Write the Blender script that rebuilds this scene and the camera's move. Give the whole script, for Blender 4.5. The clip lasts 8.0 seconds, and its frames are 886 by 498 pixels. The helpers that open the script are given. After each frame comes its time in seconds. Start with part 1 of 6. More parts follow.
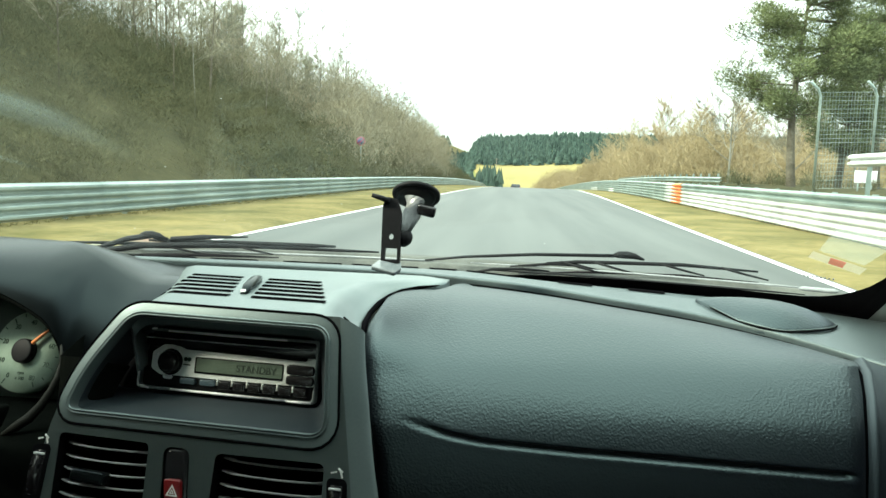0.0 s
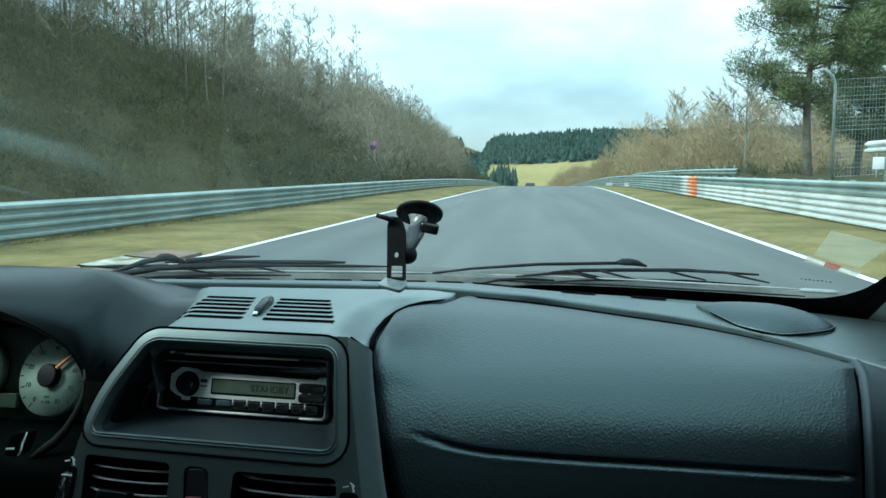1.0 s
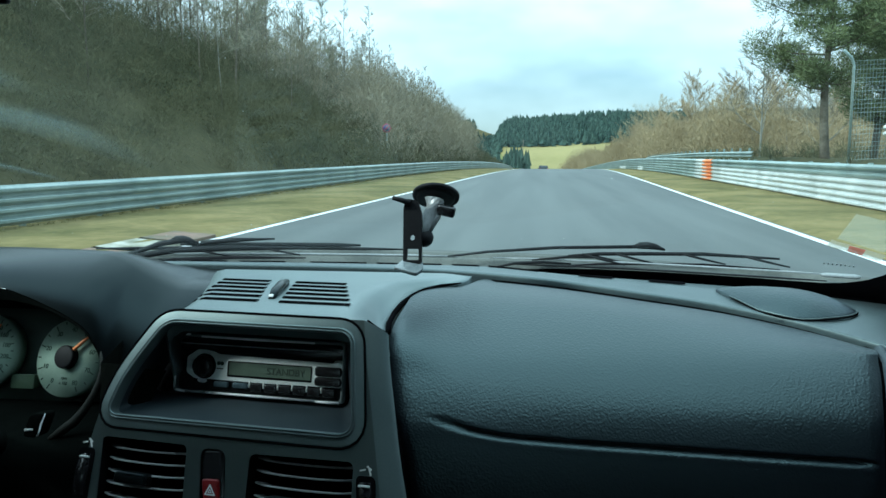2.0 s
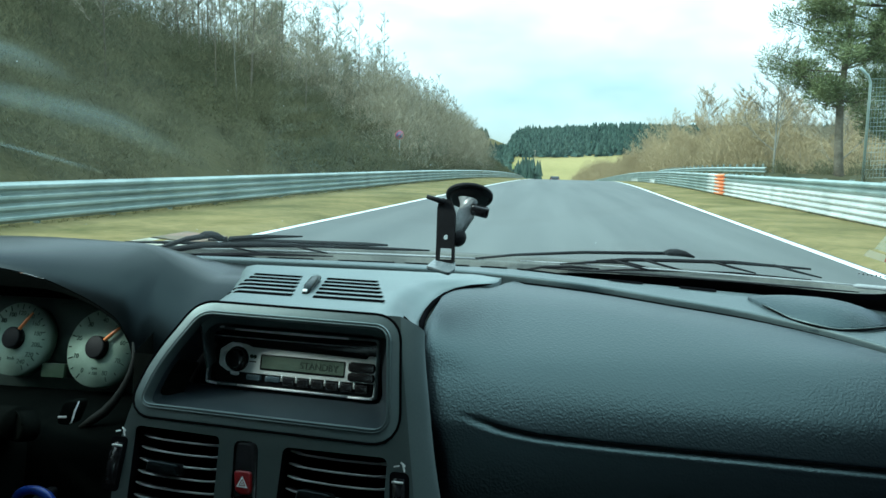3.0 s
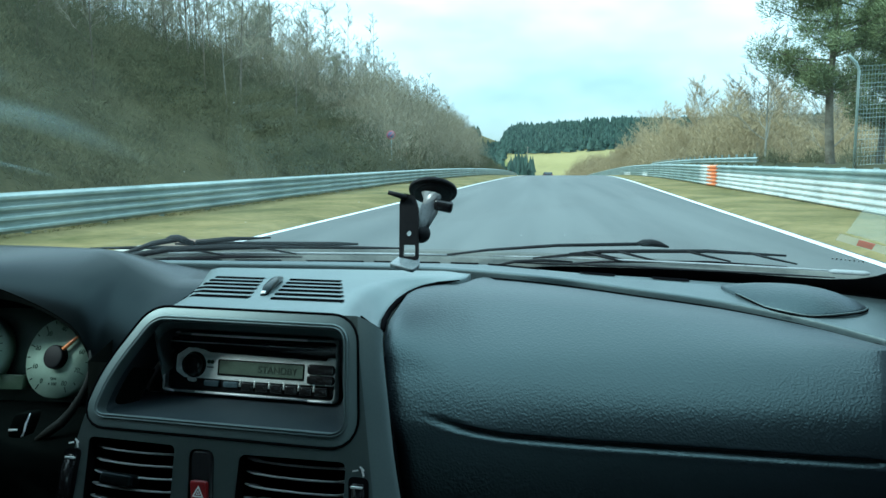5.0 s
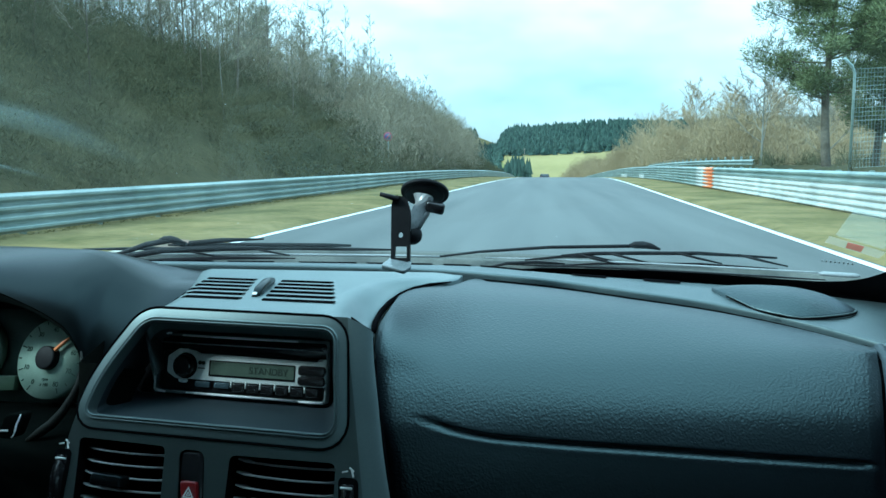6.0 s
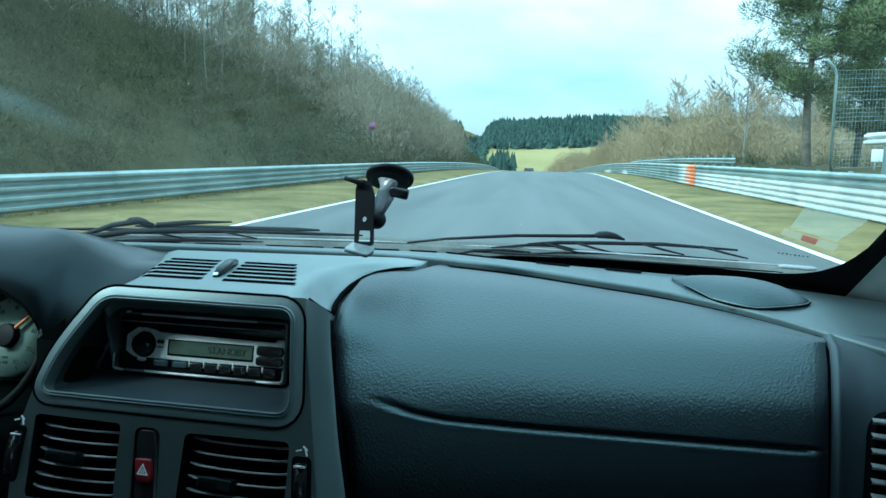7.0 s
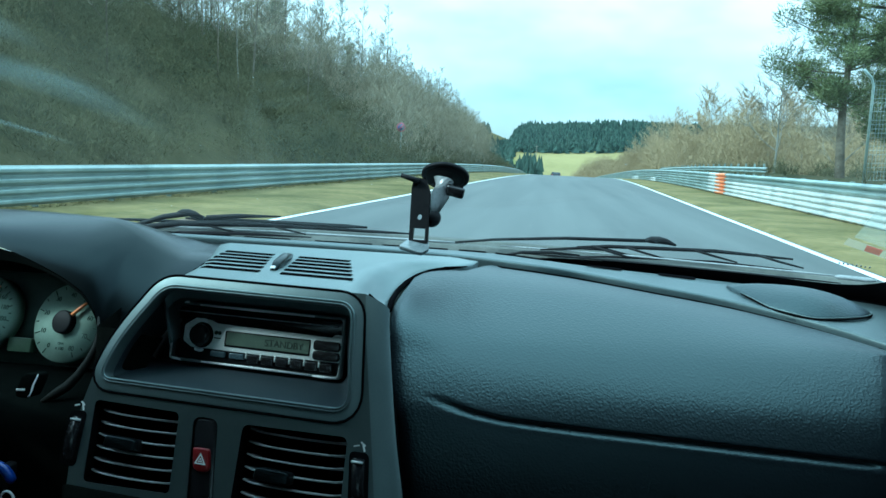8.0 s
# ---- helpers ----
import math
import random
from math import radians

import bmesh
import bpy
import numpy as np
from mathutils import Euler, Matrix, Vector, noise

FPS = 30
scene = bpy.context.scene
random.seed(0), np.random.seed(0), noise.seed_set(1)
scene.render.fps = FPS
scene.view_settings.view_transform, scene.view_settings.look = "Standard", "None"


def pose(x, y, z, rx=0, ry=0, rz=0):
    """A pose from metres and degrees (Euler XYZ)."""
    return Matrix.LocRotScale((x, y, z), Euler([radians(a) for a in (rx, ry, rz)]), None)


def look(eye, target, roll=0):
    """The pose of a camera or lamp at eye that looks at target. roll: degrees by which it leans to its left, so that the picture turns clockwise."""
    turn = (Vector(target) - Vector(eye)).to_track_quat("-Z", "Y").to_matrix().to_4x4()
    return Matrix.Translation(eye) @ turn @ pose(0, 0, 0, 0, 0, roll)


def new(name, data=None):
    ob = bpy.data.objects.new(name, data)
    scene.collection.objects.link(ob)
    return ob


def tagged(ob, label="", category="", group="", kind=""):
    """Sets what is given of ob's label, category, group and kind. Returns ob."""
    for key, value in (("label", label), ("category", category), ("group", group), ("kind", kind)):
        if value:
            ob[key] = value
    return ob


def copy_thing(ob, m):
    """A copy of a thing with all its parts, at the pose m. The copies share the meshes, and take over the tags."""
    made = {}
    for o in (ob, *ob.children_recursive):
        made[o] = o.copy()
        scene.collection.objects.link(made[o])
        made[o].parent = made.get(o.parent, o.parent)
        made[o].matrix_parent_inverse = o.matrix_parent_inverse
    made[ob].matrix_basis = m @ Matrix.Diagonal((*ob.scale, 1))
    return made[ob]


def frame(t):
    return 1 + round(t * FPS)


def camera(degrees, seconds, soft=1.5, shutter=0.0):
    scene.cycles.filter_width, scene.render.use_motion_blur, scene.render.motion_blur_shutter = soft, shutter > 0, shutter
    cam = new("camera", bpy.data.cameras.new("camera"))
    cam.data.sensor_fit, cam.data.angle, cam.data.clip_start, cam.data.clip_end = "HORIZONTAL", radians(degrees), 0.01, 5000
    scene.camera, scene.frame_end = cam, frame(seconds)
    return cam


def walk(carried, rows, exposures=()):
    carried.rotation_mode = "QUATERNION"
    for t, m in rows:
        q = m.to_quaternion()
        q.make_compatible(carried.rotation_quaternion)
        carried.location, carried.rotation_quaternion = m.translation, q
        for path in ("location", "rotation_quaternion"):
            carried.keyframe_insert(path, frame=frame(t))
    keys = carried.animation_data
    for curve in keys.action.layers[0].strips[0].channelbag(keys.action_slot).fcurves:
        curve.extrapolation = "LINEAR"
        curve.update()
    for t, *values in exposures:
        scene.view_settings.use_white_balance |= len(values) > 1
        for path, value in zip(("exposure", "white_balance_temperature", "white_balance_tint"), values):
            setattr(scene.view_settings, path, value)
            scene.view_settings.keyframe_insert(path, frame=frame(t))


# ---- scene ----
cam = camera(61.00, 8.0)
PATH = [
    (0.0, look((-0.0083, -0.0056, 1.1462), (-0.0865, 0.9870, 1.0532), 2.02)),
    (0.5, look((-0.0044, -0.0074, 1.1473), (-0.1023, 0.9824, 1.0439), 0.16)),
    (1.0, look((0.0074, -0.0279, 1.1647), (-0.0929, 0.9629, 1.0730), -0.04)),
    (1.5, look((0.0117, -0.0291, 1.1634), (-0.1108, 0.9587, 1.0671), -0.14)),
    (1.7, look((0.0071, -0.0243, 1.1642), (-0.1077, 0.9635, 1.0596), 0.10)),
    (2.8, look((-0.0111, -0.0190, 1.1586), (-0.1439, 0.9645, 1.0360), 0.36)),
    (3.0, look((-0.0228, -0.0250, 1.1549), (-0.1516, 0.9612, 1.0510), 1.46)),
    (3.5, look((-0.0413, -0.0259, 1.1697), (-0.1825, 0.9590, 1.0699), 3.03)),
    (4.0, look((-0.0314, -0.0230, 1.1439), (-0.1832, 0.9592, 1.0330), 2.78)),
    (4.3, look((-0.0200, -0.0060, 1.1500), (-0.1460, 0.9795, 1.0350), 1.30)),
    (4.5, look((0.0000, 0.0000, 1.1500), (-0.1211, 0.9864, 1.0385), 0.00)),
    (5.0, look((0.0078, -0.0014, 1.1503), (-0.1150, 0.9855, 1.0451), -0.16)),
    (5.2, look((0.0118, -0.0032, 1.1481), (-0.1060, 0.9844, 1.0444), -0.28)),
    (6.3, look((0.0148, -0.0029, 1.1545), (-0.1062, 0.9844, 1.0519), 0.30)),
    (6.5, look((0.0193, -0.0267, 1.1580), (-0.0973, 0.9623, 1.0667), 2.77)),
    (7.0, look((0.0354, -0.0072, 1.1442), (-0.0606, 0.9817, 1.0308), 1.24)),
    (7.5, look((0.0191, -0.0086, 1.1555), (-0.0904, 0.9797, 1.0494), 1.32)),
    (8.0, look((0.0034, -0.0088, 1.1404), (-0.1244, 0.9767, 1.0282), 2.69)),
]
walk(cam, PATH, [
    (0.0, 2.05, 6800, -6), (0.5, 1.5, 5650, -9), (1.0, 1.2, 5300, -12), (1.5, 1.12, 5200, -10),
    (3.0, 1.44, 5360, -14), (3.5, 1.42, 5550, -16), (4.0, 1.30, 5480, -15), (4.5, 1.40, 5270, -15), (5.0, 1.40, 5010, -15), (6.5, 1.42, 4640, -17), (8.0, 1.42, 4630, -19),
])

# ---- world, sun and exposure ----
world = bpy.data.worlds.new("sky")
scene.world = world
world.use_nodes = True
wn, wl = world.node_tree.nodes, world.node_tree.links
wn.clear()
w_out, w_bg = wn.new("ShaderNodeOutputWorld"), wn.new("ShaderNodeBackground")
w_sky = wn.new("ShaderNodeTexSky")
w_sky.sky_type, w_sky.sun_disc = "NISHITA", False
w_sky.sun_elevation, w_sky.sun_rotation = radians(36), radians(-115)
w_co, w_map = wn.new("ShaderNodeTexCoord"), wn.new("ShaderNodeMapping")
w_map.inputs["Scale"].default_value = (1.0, 1.0, 2.6)
w_noise, w_ramp, w_mix = wn.new("ShaderNodeTexNoise"), wn.new("ShaderNodeValToRGB"), wn.new("ShaderNodeMix")
w_noise.inputs["Scale"].default_value, w_noise.inputs["Detail"].default_value, w_noise.inputs["Roughness"].default_value = 2.3, 7.0, 0.52
w_ramp.color_ramp.elements[0].position, w_ramp.color_ramp.elements[1].position = 0.34, 0.58
w_ramp.color_ramp.elements[0].color, w_ramp.color_ramp.elements[1].color = (0.22, 0.22, 0.22, 1), (1, 1, 1, 1)
w_mix.data_type = "RGBA"
w_mix.inputs[7].default_value = (9.8, 10.3, 10.5, 1)
w_bg.inputs["Strength"].default_value = 0.1
wl.new(w_co.outputs["Generated"], w_map.inputs["Vector"])
wl.new(w_map.outputs["Vector"], w_noise.inputs["Vector"])
wl.new(w_noise.outputs["Fac"], w_ramp.inputs["Fac"])
wl.new(w_ramp.outputs["Color"], w_mix.inputs[0])
wl.new(w_sky.outputs["Color"], w_mix.inputs[6])
# an overcast dome: brighter overhead than near the horizon
w_sep, w_dome, w_mul = wn.new("ShaderNodeSeparateXYZ"), wn.new("ShaderNodeMapRange"), wn.new("ShaderNodeMix")
w_dome.inputs["From Min"].default_value, w_dome.inputs["From Max"].default_value = 0.0, 0.8
w_dome.inputs["To Min"].default_value, w_dome.inputs["To Max"].default_value = 0.42, 1.25
w_mul.data_type, w_mul.blend_type = "RGBA", "MULTIPLY"
w_mul.inputs[0].default_value = 1.0
wl.new(w_co.outputs["Generated"], w_sep.inputs["Vector"])
wl.new(w_sep.outputs["Z"], w_dome.inputs["Value"])
wl.new(w_mix.outputs[2], w_mul.inputs[6])
wl.new(w_dome.outputs["Result"], w_mul.inputs[7])
wl.new(w_mul.outputs[2], w_bg.inputs["Color"])
wl.new(w_bg.outputs["Background"], w_out.inputs["Surface"])

sun = new("sun", bpy.data.lights.new("sun", "SUN"))
sun.data.energy, sun.data.angle, sun.data.color = 1.3, radians(9), (1.0, 0.94, 0.84)
sun.matrix_world = look((-70, -32, 56), (0, 0, 0))


# ---- materials ----
def nodes_of(name):
    m = bpy.data.materials.new(name)
    m.use_nodes = True
    nt = m.node_tree
    return m, nt, nt.nodes["Principled BSDF"]


def surface(name, c1, c2, scale=8.0, rough=0.6, rough_var=0.1, metal=0.0, bump=0.0, bump_scale=60.0, spec=0.5, rand=0.0,
            fine=None, coords="Object", voronoi=False, dist=0.002, island=False, tint=None, stretch=None):
    """Two-scale mottled surface with fine relief."""
    m, nt, b = nodes_of(name)
    n, l = nt.nodes, nt.links
    co = n.new("ShaderNodeNewGeometry") if coords == "World" else n.new("ShaderNodeTexCoord")
    coords = "Position" if coords == "World" else coords
    big, small = n.new("ShaderNodeTexNoise"), n.new("ShaderNodeTexNoise")
    big.inputs["Scale"].default_value, big.inputs["Detail"].default_value = scale, 5.0
    small.inputs["Scale"].default_value, small.inputs["Detail"].default_value = (fine or scale * 9), 4.0
    for t in (big, small):
        l.new(co.outputs[coords], t.inputs["Vector"])
    if stretch:
        along = n.new("ShaderNodeMapping")
        along.inputs["Scale"].default_value = stretch
        l.new(co.outputs[coords], along.inputs["Vector"])
        l.new(along.outputs["Vector"], big.inputs["Vector"])
    add = n.new("ShaderNodeMath")
    add.operation = "MULTIPLY_ADD"
    add.inputs[1].default_value = 0.45
    l.new(small.outputs["Fac"], add.inputs[0])
    l.new(big.outputs["Fac"], add.inputs[2])
    ramp = n.new("ShaderNodeValToRGB")
    ramp.color_ramp.elements[0].position, ramp.color_ramp.elements[1].position = 0.52, 0.92
    ramp.color_ramp.elements[0].color, ramp.color_ramp.elements[1].color = (*c1, 1), (*c2, 1)
    l.new(add.outputs[0], ramp.inputs["Fac"])
    colour = ramp.outputs["Color"]
    if rand:
        info = n.new("ShaderNodeNewGeometry") if island else n.new("ShaderNodeObjectInfo")
        hsv, mr = n.new("ShaderNodeHueSaturation"), n.new("ShaderNodeMapRange")
        mr.inputs["To Min"].default_value, mr.inputs["To Max"].default_value = 1 - rand, 1 + rand
        l.new(info.outputs["Random Per Island" if island else "Random"], mr.inputs["Value"])
        l.new(mr.outputs["Result"], hsv.inputs["Value"])
        l.new(colour, hsv.inputs["Color"])
        colour = hsv.outputs["Color"]
    l.new(colour, b.inputs["Base Color"])
    rr = n.new("ShaderNodeMapRange")
    rr.inputs["To Min"].default_value, rr.inputs["To Max"].default_value = max(rough - rough_var, 0.02), min(rough + rough_var, 1)
    l.new(small.outputs["Fac"], rr.inputs["Value"])
    l.new(rr.outputs["Result"], b.inputs["Roughness"])
    b.inputs["Metallic"].default_value, b.inputs["Specular IOR Level"].default_value = metal, spec
    if tint:
        b.inputs["Specular Tint"].default_value = (*tint, 1)
    if bump:
        bp = n.new("ShaderNodeBump")
        bp.inputs["Strength"].default_value, bp.inputs["Distance"].default_value = bump, dist
        if voronoi:
            v = n.new("ShaderNodeTexVoronoi")
            v.feature = "SMOOTH_F1"
            v.inputs["Scale"].default_value = bump_scale
            w = n.new("ShaderNodeTexNoise")
            w.inputs["Scale"].default_value = bump_scale * 0.5
            mixv = n.new("ShaderNodeMix")
            mixv.data_type, mixv.blend_type = "RGBA", "LINEAR_LIGHT"
            mixv.inputs[0].default_value = 0.0012
            l.new(co.outputs[coords], mixv.inputs[6])
            l.new(co.outputs[coords], w.inputs["Vector"])
            l.new(w.outputs["Color"], mixv.inputs[7])
            l.new(mixv.outputs[2], v.inputs["Vector"])
            l.new(v.outputs["Distance"], bp.inputs["Height"])
        else:
            v = n.new("ShaderNodeTexNoise")
            v.inputs["Scale"].default_value, v.inputs["Detail"].default_value = bump_scale, 3.0
            l.new(co.outputs[coords], v.inputs["Vector"])
            l.new(v.outputs["Fac"], bp.inputs["Height"])
        l.new(bp.outputs["Normal"], b.inputs["Normal"])
    return m


# car inside
M_PAD = surface("grained_vinyl", (0.0040, 0.0046, 0.0078), (0.0060, 0.0068, 0.0114), 9, 0.43, 0.04, bump=0.52, bump_scale=500, voronoi=True, dist=0.0007, fine=300, spec=0.80, tint=(0.72, 0.97, 0.98))
M_DASH = surface("dash_plastic", (0.036, 0.047, 0.050), (0.052, 0.066, 0.069), 11, 0.46, 0.1, bump=0.35, bump_scale=900, dist=0.0006, fine=500, spec=0.85, tint=(0.82, 1.0, 1.0))
# lit copy of the console plastic: light put into the colour of top and edges
M_CONSOLE_LIT = surface("console_plastic_lit", (0.078, 0.098, 0.099), (0.104, 0.128, 0.128), 13, 0.38, 0.1, bump=0.25, bump_scale=1100, dist=0.0005, fine=600, spec=0.9, tint=(0.82, 1.0, 1.0))
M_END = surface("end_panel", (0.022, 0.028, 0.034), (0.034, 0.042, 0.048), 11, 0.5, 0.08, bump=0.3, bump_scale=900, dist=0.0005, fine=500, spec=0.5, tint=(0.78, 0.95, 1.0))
# shaded copy of the same plastic, for the upright console front
M_CONSOLE_SHADED = surface("console_plastic_shaded", (0.030, 0.037, 0.036), (0.044, 0.053, 0.051), 13, 0.33, 0.1, bump=0.25, bump_scale=1100, dist=0.0005, fine=600, spec=1.0, tint=(0.82, 0.99, 1.0))
M_TRIP = surface("trip_lcd", (0.05, 0.075, 0.045), (0.07, 0.10, 0.06), 60, 0.35, 0.05)
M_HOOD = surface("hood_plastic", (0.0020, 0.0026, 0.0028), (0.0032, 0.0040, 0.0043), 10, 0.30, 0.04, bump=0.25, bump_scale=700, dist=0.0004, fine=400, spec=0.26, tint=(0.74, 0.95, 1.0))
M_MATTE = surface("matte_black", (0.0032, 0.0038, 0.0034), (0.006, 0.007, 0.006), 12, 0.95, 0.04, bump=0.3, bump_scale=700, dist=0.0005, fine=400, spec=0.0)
M_BLACK = surface("black_plastic", (0.005, 0.005, 0.006), (0.010, 0.010, 0.011), 30, 0.55, 0.12, fine=300, spec=0.14)
# near-black that puts the shade of gaps and openings into the colour
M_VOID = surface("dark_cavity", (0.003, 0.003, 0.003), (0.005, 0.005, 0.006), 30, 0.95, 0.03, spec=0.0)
M_GLOSSBLACK = surface("gloss_black", (0.008, 0.008, 0.009), (0.014, 0.014, 0.015), 30, 0.22, 0.08)
M_SLAT = surface("slat_plastic", (0.22, 0.23, 0.232), (0.30, 0.31, 0.312), 30, 0.30, 0.1)
M_SILVER = surface("silver_paint", (0.78, 0.82, 0.80), (0.90, 0.93, 0.91), 60, 0.40, 0.1, metal=0.05)
M_CHROME = surface("worn_chrome", (0.80, 0.82, 0.83), (0.90, 0.91, 0.92), 80, 0.45, 0.1, metal=0.1)
M_LCD = surface("lcd", (0.085, 0.115, 0.090), (0.115, 0.150, 0.115), 60, 0.3, 0.05)
M_MODE = surface("mode_button_grey", (0.05, 0.075, 0.09), (0.08, 0.11, 0.13), 60, 0.25, 0.06)
M_LCDTEXT = surface("lcd_segment", (0.030, 0.042, 0.034), (0.045, 0.060, 0.048), 60, 0.35, 0.05)
M_PANEL = surface("instrument_panel", (0.055, 0.076, 0.064), (0.080, 0.105, 0.088), 20, 0.6, 0.1, bump=0.2, bump_scale=900, dist=0.0004)
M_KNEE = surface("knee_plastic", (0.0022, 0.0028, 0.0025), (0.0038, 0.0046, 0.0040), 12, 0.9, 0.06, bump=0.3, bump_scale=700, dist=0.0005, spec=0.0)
M_RIM = surface("rim_plastic", (0.0060, 0.0066, 0.0052), (0.0100, 0.0104, 0.0084), 20, 0.7, 0.08, bump=0.3, bump_scale=700, dist=0.0004, spec=0.12)
M_DIAL = surface("dial_face", (0.25, 0.33, 0.26), (0.31, 0.39, 0.32), 60, 0.7, 0.1, spec=0.05)
M_PRINT = surface("dial_print", (0.035, 0.055, 0.045), (0.055, 0.080, 0.065), 60, 0.8, 0.1, spec=0.0)
M_NEEDLE = surface("needle", (0.80, 0.26, 0.08), (0.90, 0.36, 0.14), 60, 0.4, 0.1)
M_RED = surface("hazard_red", (0.110, 0.004, 0.005), (0.160, 0.006, 0.008), 80, 0.3, 0.08)
M_WHITEMARK = surface("white_print", (0.62, 0.62, 0.60), (0.78, 0.78, 0.76), 80, 0.5, 0.1)
M_BLUE = surface("key_blue", (0.01, 0.03, 0.20), (0.02, 0.05, 0.30), 60, 0.3, 0.1)
M_TRIM = surface("pillar_trim", (0.52, 0.55, 0.53), (0.64, 0.67, 0.64), 12, 0.75, 0.1, bump=0.3, bump_scale=600, dist=0.0008)
M_LINING = surface("cabin_lining", (0.006, 0.006, 0.007), (0.010, 0.010, 0.011), 12, 0.9, 0.05, bump=0.3, bump_scale=400, spec=0.2)
M_SEAL = surface("rubber_seal", (0.006, 0.005, 0.006), (0.011, 0.009, 0.011), 30, 0.85, 0.1, spec=0.12)
M_CLEAR = surface("grey_resin", (0.30, 0.32, 0.33), (0.42, 0.44, 0.45), 60, 0.28, 0.08)
M_COWL = surface("cowl_plastic", (0.070, 0.074, 0.068), (0.125, 0.128, 0.116), 14, 0.8, 0.1, bump=0.3, bump_scale=200, spec=0.2)
M_PAINT = surface("body_paint", (0.10, 0.11, 0.12), (0.13, 0.14, 0.15), 3, 0.25, 0.05, metal=0.3)

# outside
M_ASPHALT = surface("asphalt", (0.040, 0.046, 0.043), (0.088, 0.095, 0.088), 1.1, 0.60, 0.1, bump=0.4, bump_scale=120, dist=0.003, fine=30, spec=0.45, stretch=(1.0, 0.05, 1.0))
M_GRASS = surface("verge_grass", (0.092, 0.086, 0.030), (0.225, 0.180, 0.078), 0.55, 0.95, 0.04, bump=0.35, bump_scale=14, dist=0.04, fine=5, spec=0.08)
M_SLOPE = surface("leaf_litter", (0.031, 0.035, 0.018), (0.080, 0.073, 0.038), 0.16, 0.97, 0.02, bump=0.6, bump_scale=5, dist=0.12, fine=2.6, spec=0.04)
M_FIELD = surface("dry_field", (0.215, 0.184, 0.072), (0.300, 0.252, 0.108), 0.015, 0.95, 0.04, bump=0.5, bump_scale=2, dist=0.1, fine=0.3, spec=0.08)
M_PASTURE = surface("far_pasture", (0.11, 0.13, 0.045), (0.20, 0.20, 0.075), 0.006, 0.95, 0.04, fine=0.08, spec=0.08)
M_LINE = surface("line_paint", (0.62, 0.63, 0.62), (0.82, 0.83, 0.82), 1.5, 0.6, 0.1, fine=25)
M_KWHITE = surface("kerb_white", (0.12, 0.12, 0.065), (0.42, 0.40, 0.34), 2.6, 0.8, 0.1, bump=0.4, bump_scale=40, fine=9, rand=0.35, coords="World")
M_KRED = surface("kerb_red", (0.13, 0.115, 0.062), (0.32, 0.19, 0.14), 2.2, 0.8, 0.1, bump=0.4, bump_scale=40, fine=11, rand=0.3, coords="World")
M_GALV = surface("galvanised_steel", (0.185, 0.245, 0.228), (0.335, 0.395, 0.372), 0.9, 0.40, 0.12, metal=0.35, bump=0.08, bump_scale=30, fine=9, rand=0.12, coords="World")
M_RWHITE = surface("rail_white", (0.44, 0.46, 0.44), (0.66, 0.68, 0.66), 1.1, 0.55, 0.1, fine=9, rand=0.05, coords="World")
M_FOOT = surface("grey_foot", (0.13, 0.15, 0.155), (0.20, 0.22, 0.225), 60, 0.25, 0.08)
M_RORANGE = surface("rail_orange", (0.62, 0.17, 0.04), (0.75, 0.26, 0.08), 1.5, 0.5, 0.1, fine=9)
M_BARK = surface("bark", (0.075, 0.066, 0.048), (0.17, 0.15, 0.115), 1.6, 0.9, 0.05, bump=0.8, bump_scale=24, dist=0.02, fine=9, rand=0.25, spec=0.08)
M_PALEBARK = surface("pale_bark", (0.13, 0.125, 0.10), (0.26, 0.25, 0.21), 1.6, 0.85, 0.05, bump=0.5, bump_scale=20, dist=0.01, fine=9, rand=0.15, spec=0.08)
M_TWIG = surface("twigs", (0.130, 0.128, 0.088), (0.235, 0.220, 0.158), 0.5, 0.9, 0.05, rand=0.3, fine=3, spec=0.08)
M_TWIGPALE = surface("pale_twigs", (0.17, 0.155, 0.115), (0.28, 0.25, 0.185), 0.5, 0.9, 0.05, rand=0.2, fine=3, spec=0.08)
M_TWIGTAN = surface("tan_twigs", (0.280, 0.220, 0.130), (0.430, 0.345, 0.215), 0.4, 0.9, 0.05, rand=0.15, fine=3, spec=0.08)
M_SCRUB = surface("scrub", (0.072, 0.078, 0.042), (0.146, 0.138, 0.078), 0.16, 0.95, 0.04, rand=0.10, island=True, fine=1.5, spec=0.08)
M_SHRUB = surface("grey_shrub", (0.180, 0.162, 0.108), (0.300, 0.265, 0.185), 0.14, 0.95, 0.04, rand=0.12, island=True, fine=1.5, spec=0.08)
M_SCRUBRED = surface("tan_scrub", (0.255, 0.200, 0.112), (0.400, 0.320, 0.190), 0.12, 0.95, 0.04, rand=0.06, island=True, fine=1.5, spec=0.08)
M_TUFT = surface("grass_tufts", (0.110, 0.116, 0.040), (0.195, 0.172, 0.068), 0.4, 0.9, 0.05, rand=0.2, island=True, fine=3, spec=0.08)
M_CONIFER = surface("far_conifers_hazed", (0.034, 0.058, 0.048), (0.062, 0.092, 0.072), 0.05, 0.9, 0.05, rand=0.24, island=True, fine=1.2, spec=0.08)
M_BRAMBLE = surface("brambles", (0.056, 0.062, 0.030), (0.120, 0.112, 0.056), 0.25, 0.95, 0.04, rand=0.10, island=True, fine=2, spec=0.06)
M_NEEDLES = surface("pine_needles", (0.075, 0.105, 0.042), (0.190, 0.215, 0.090), 0.8, 0.8, 0.08, rand=0.45, island=True, fine=6)
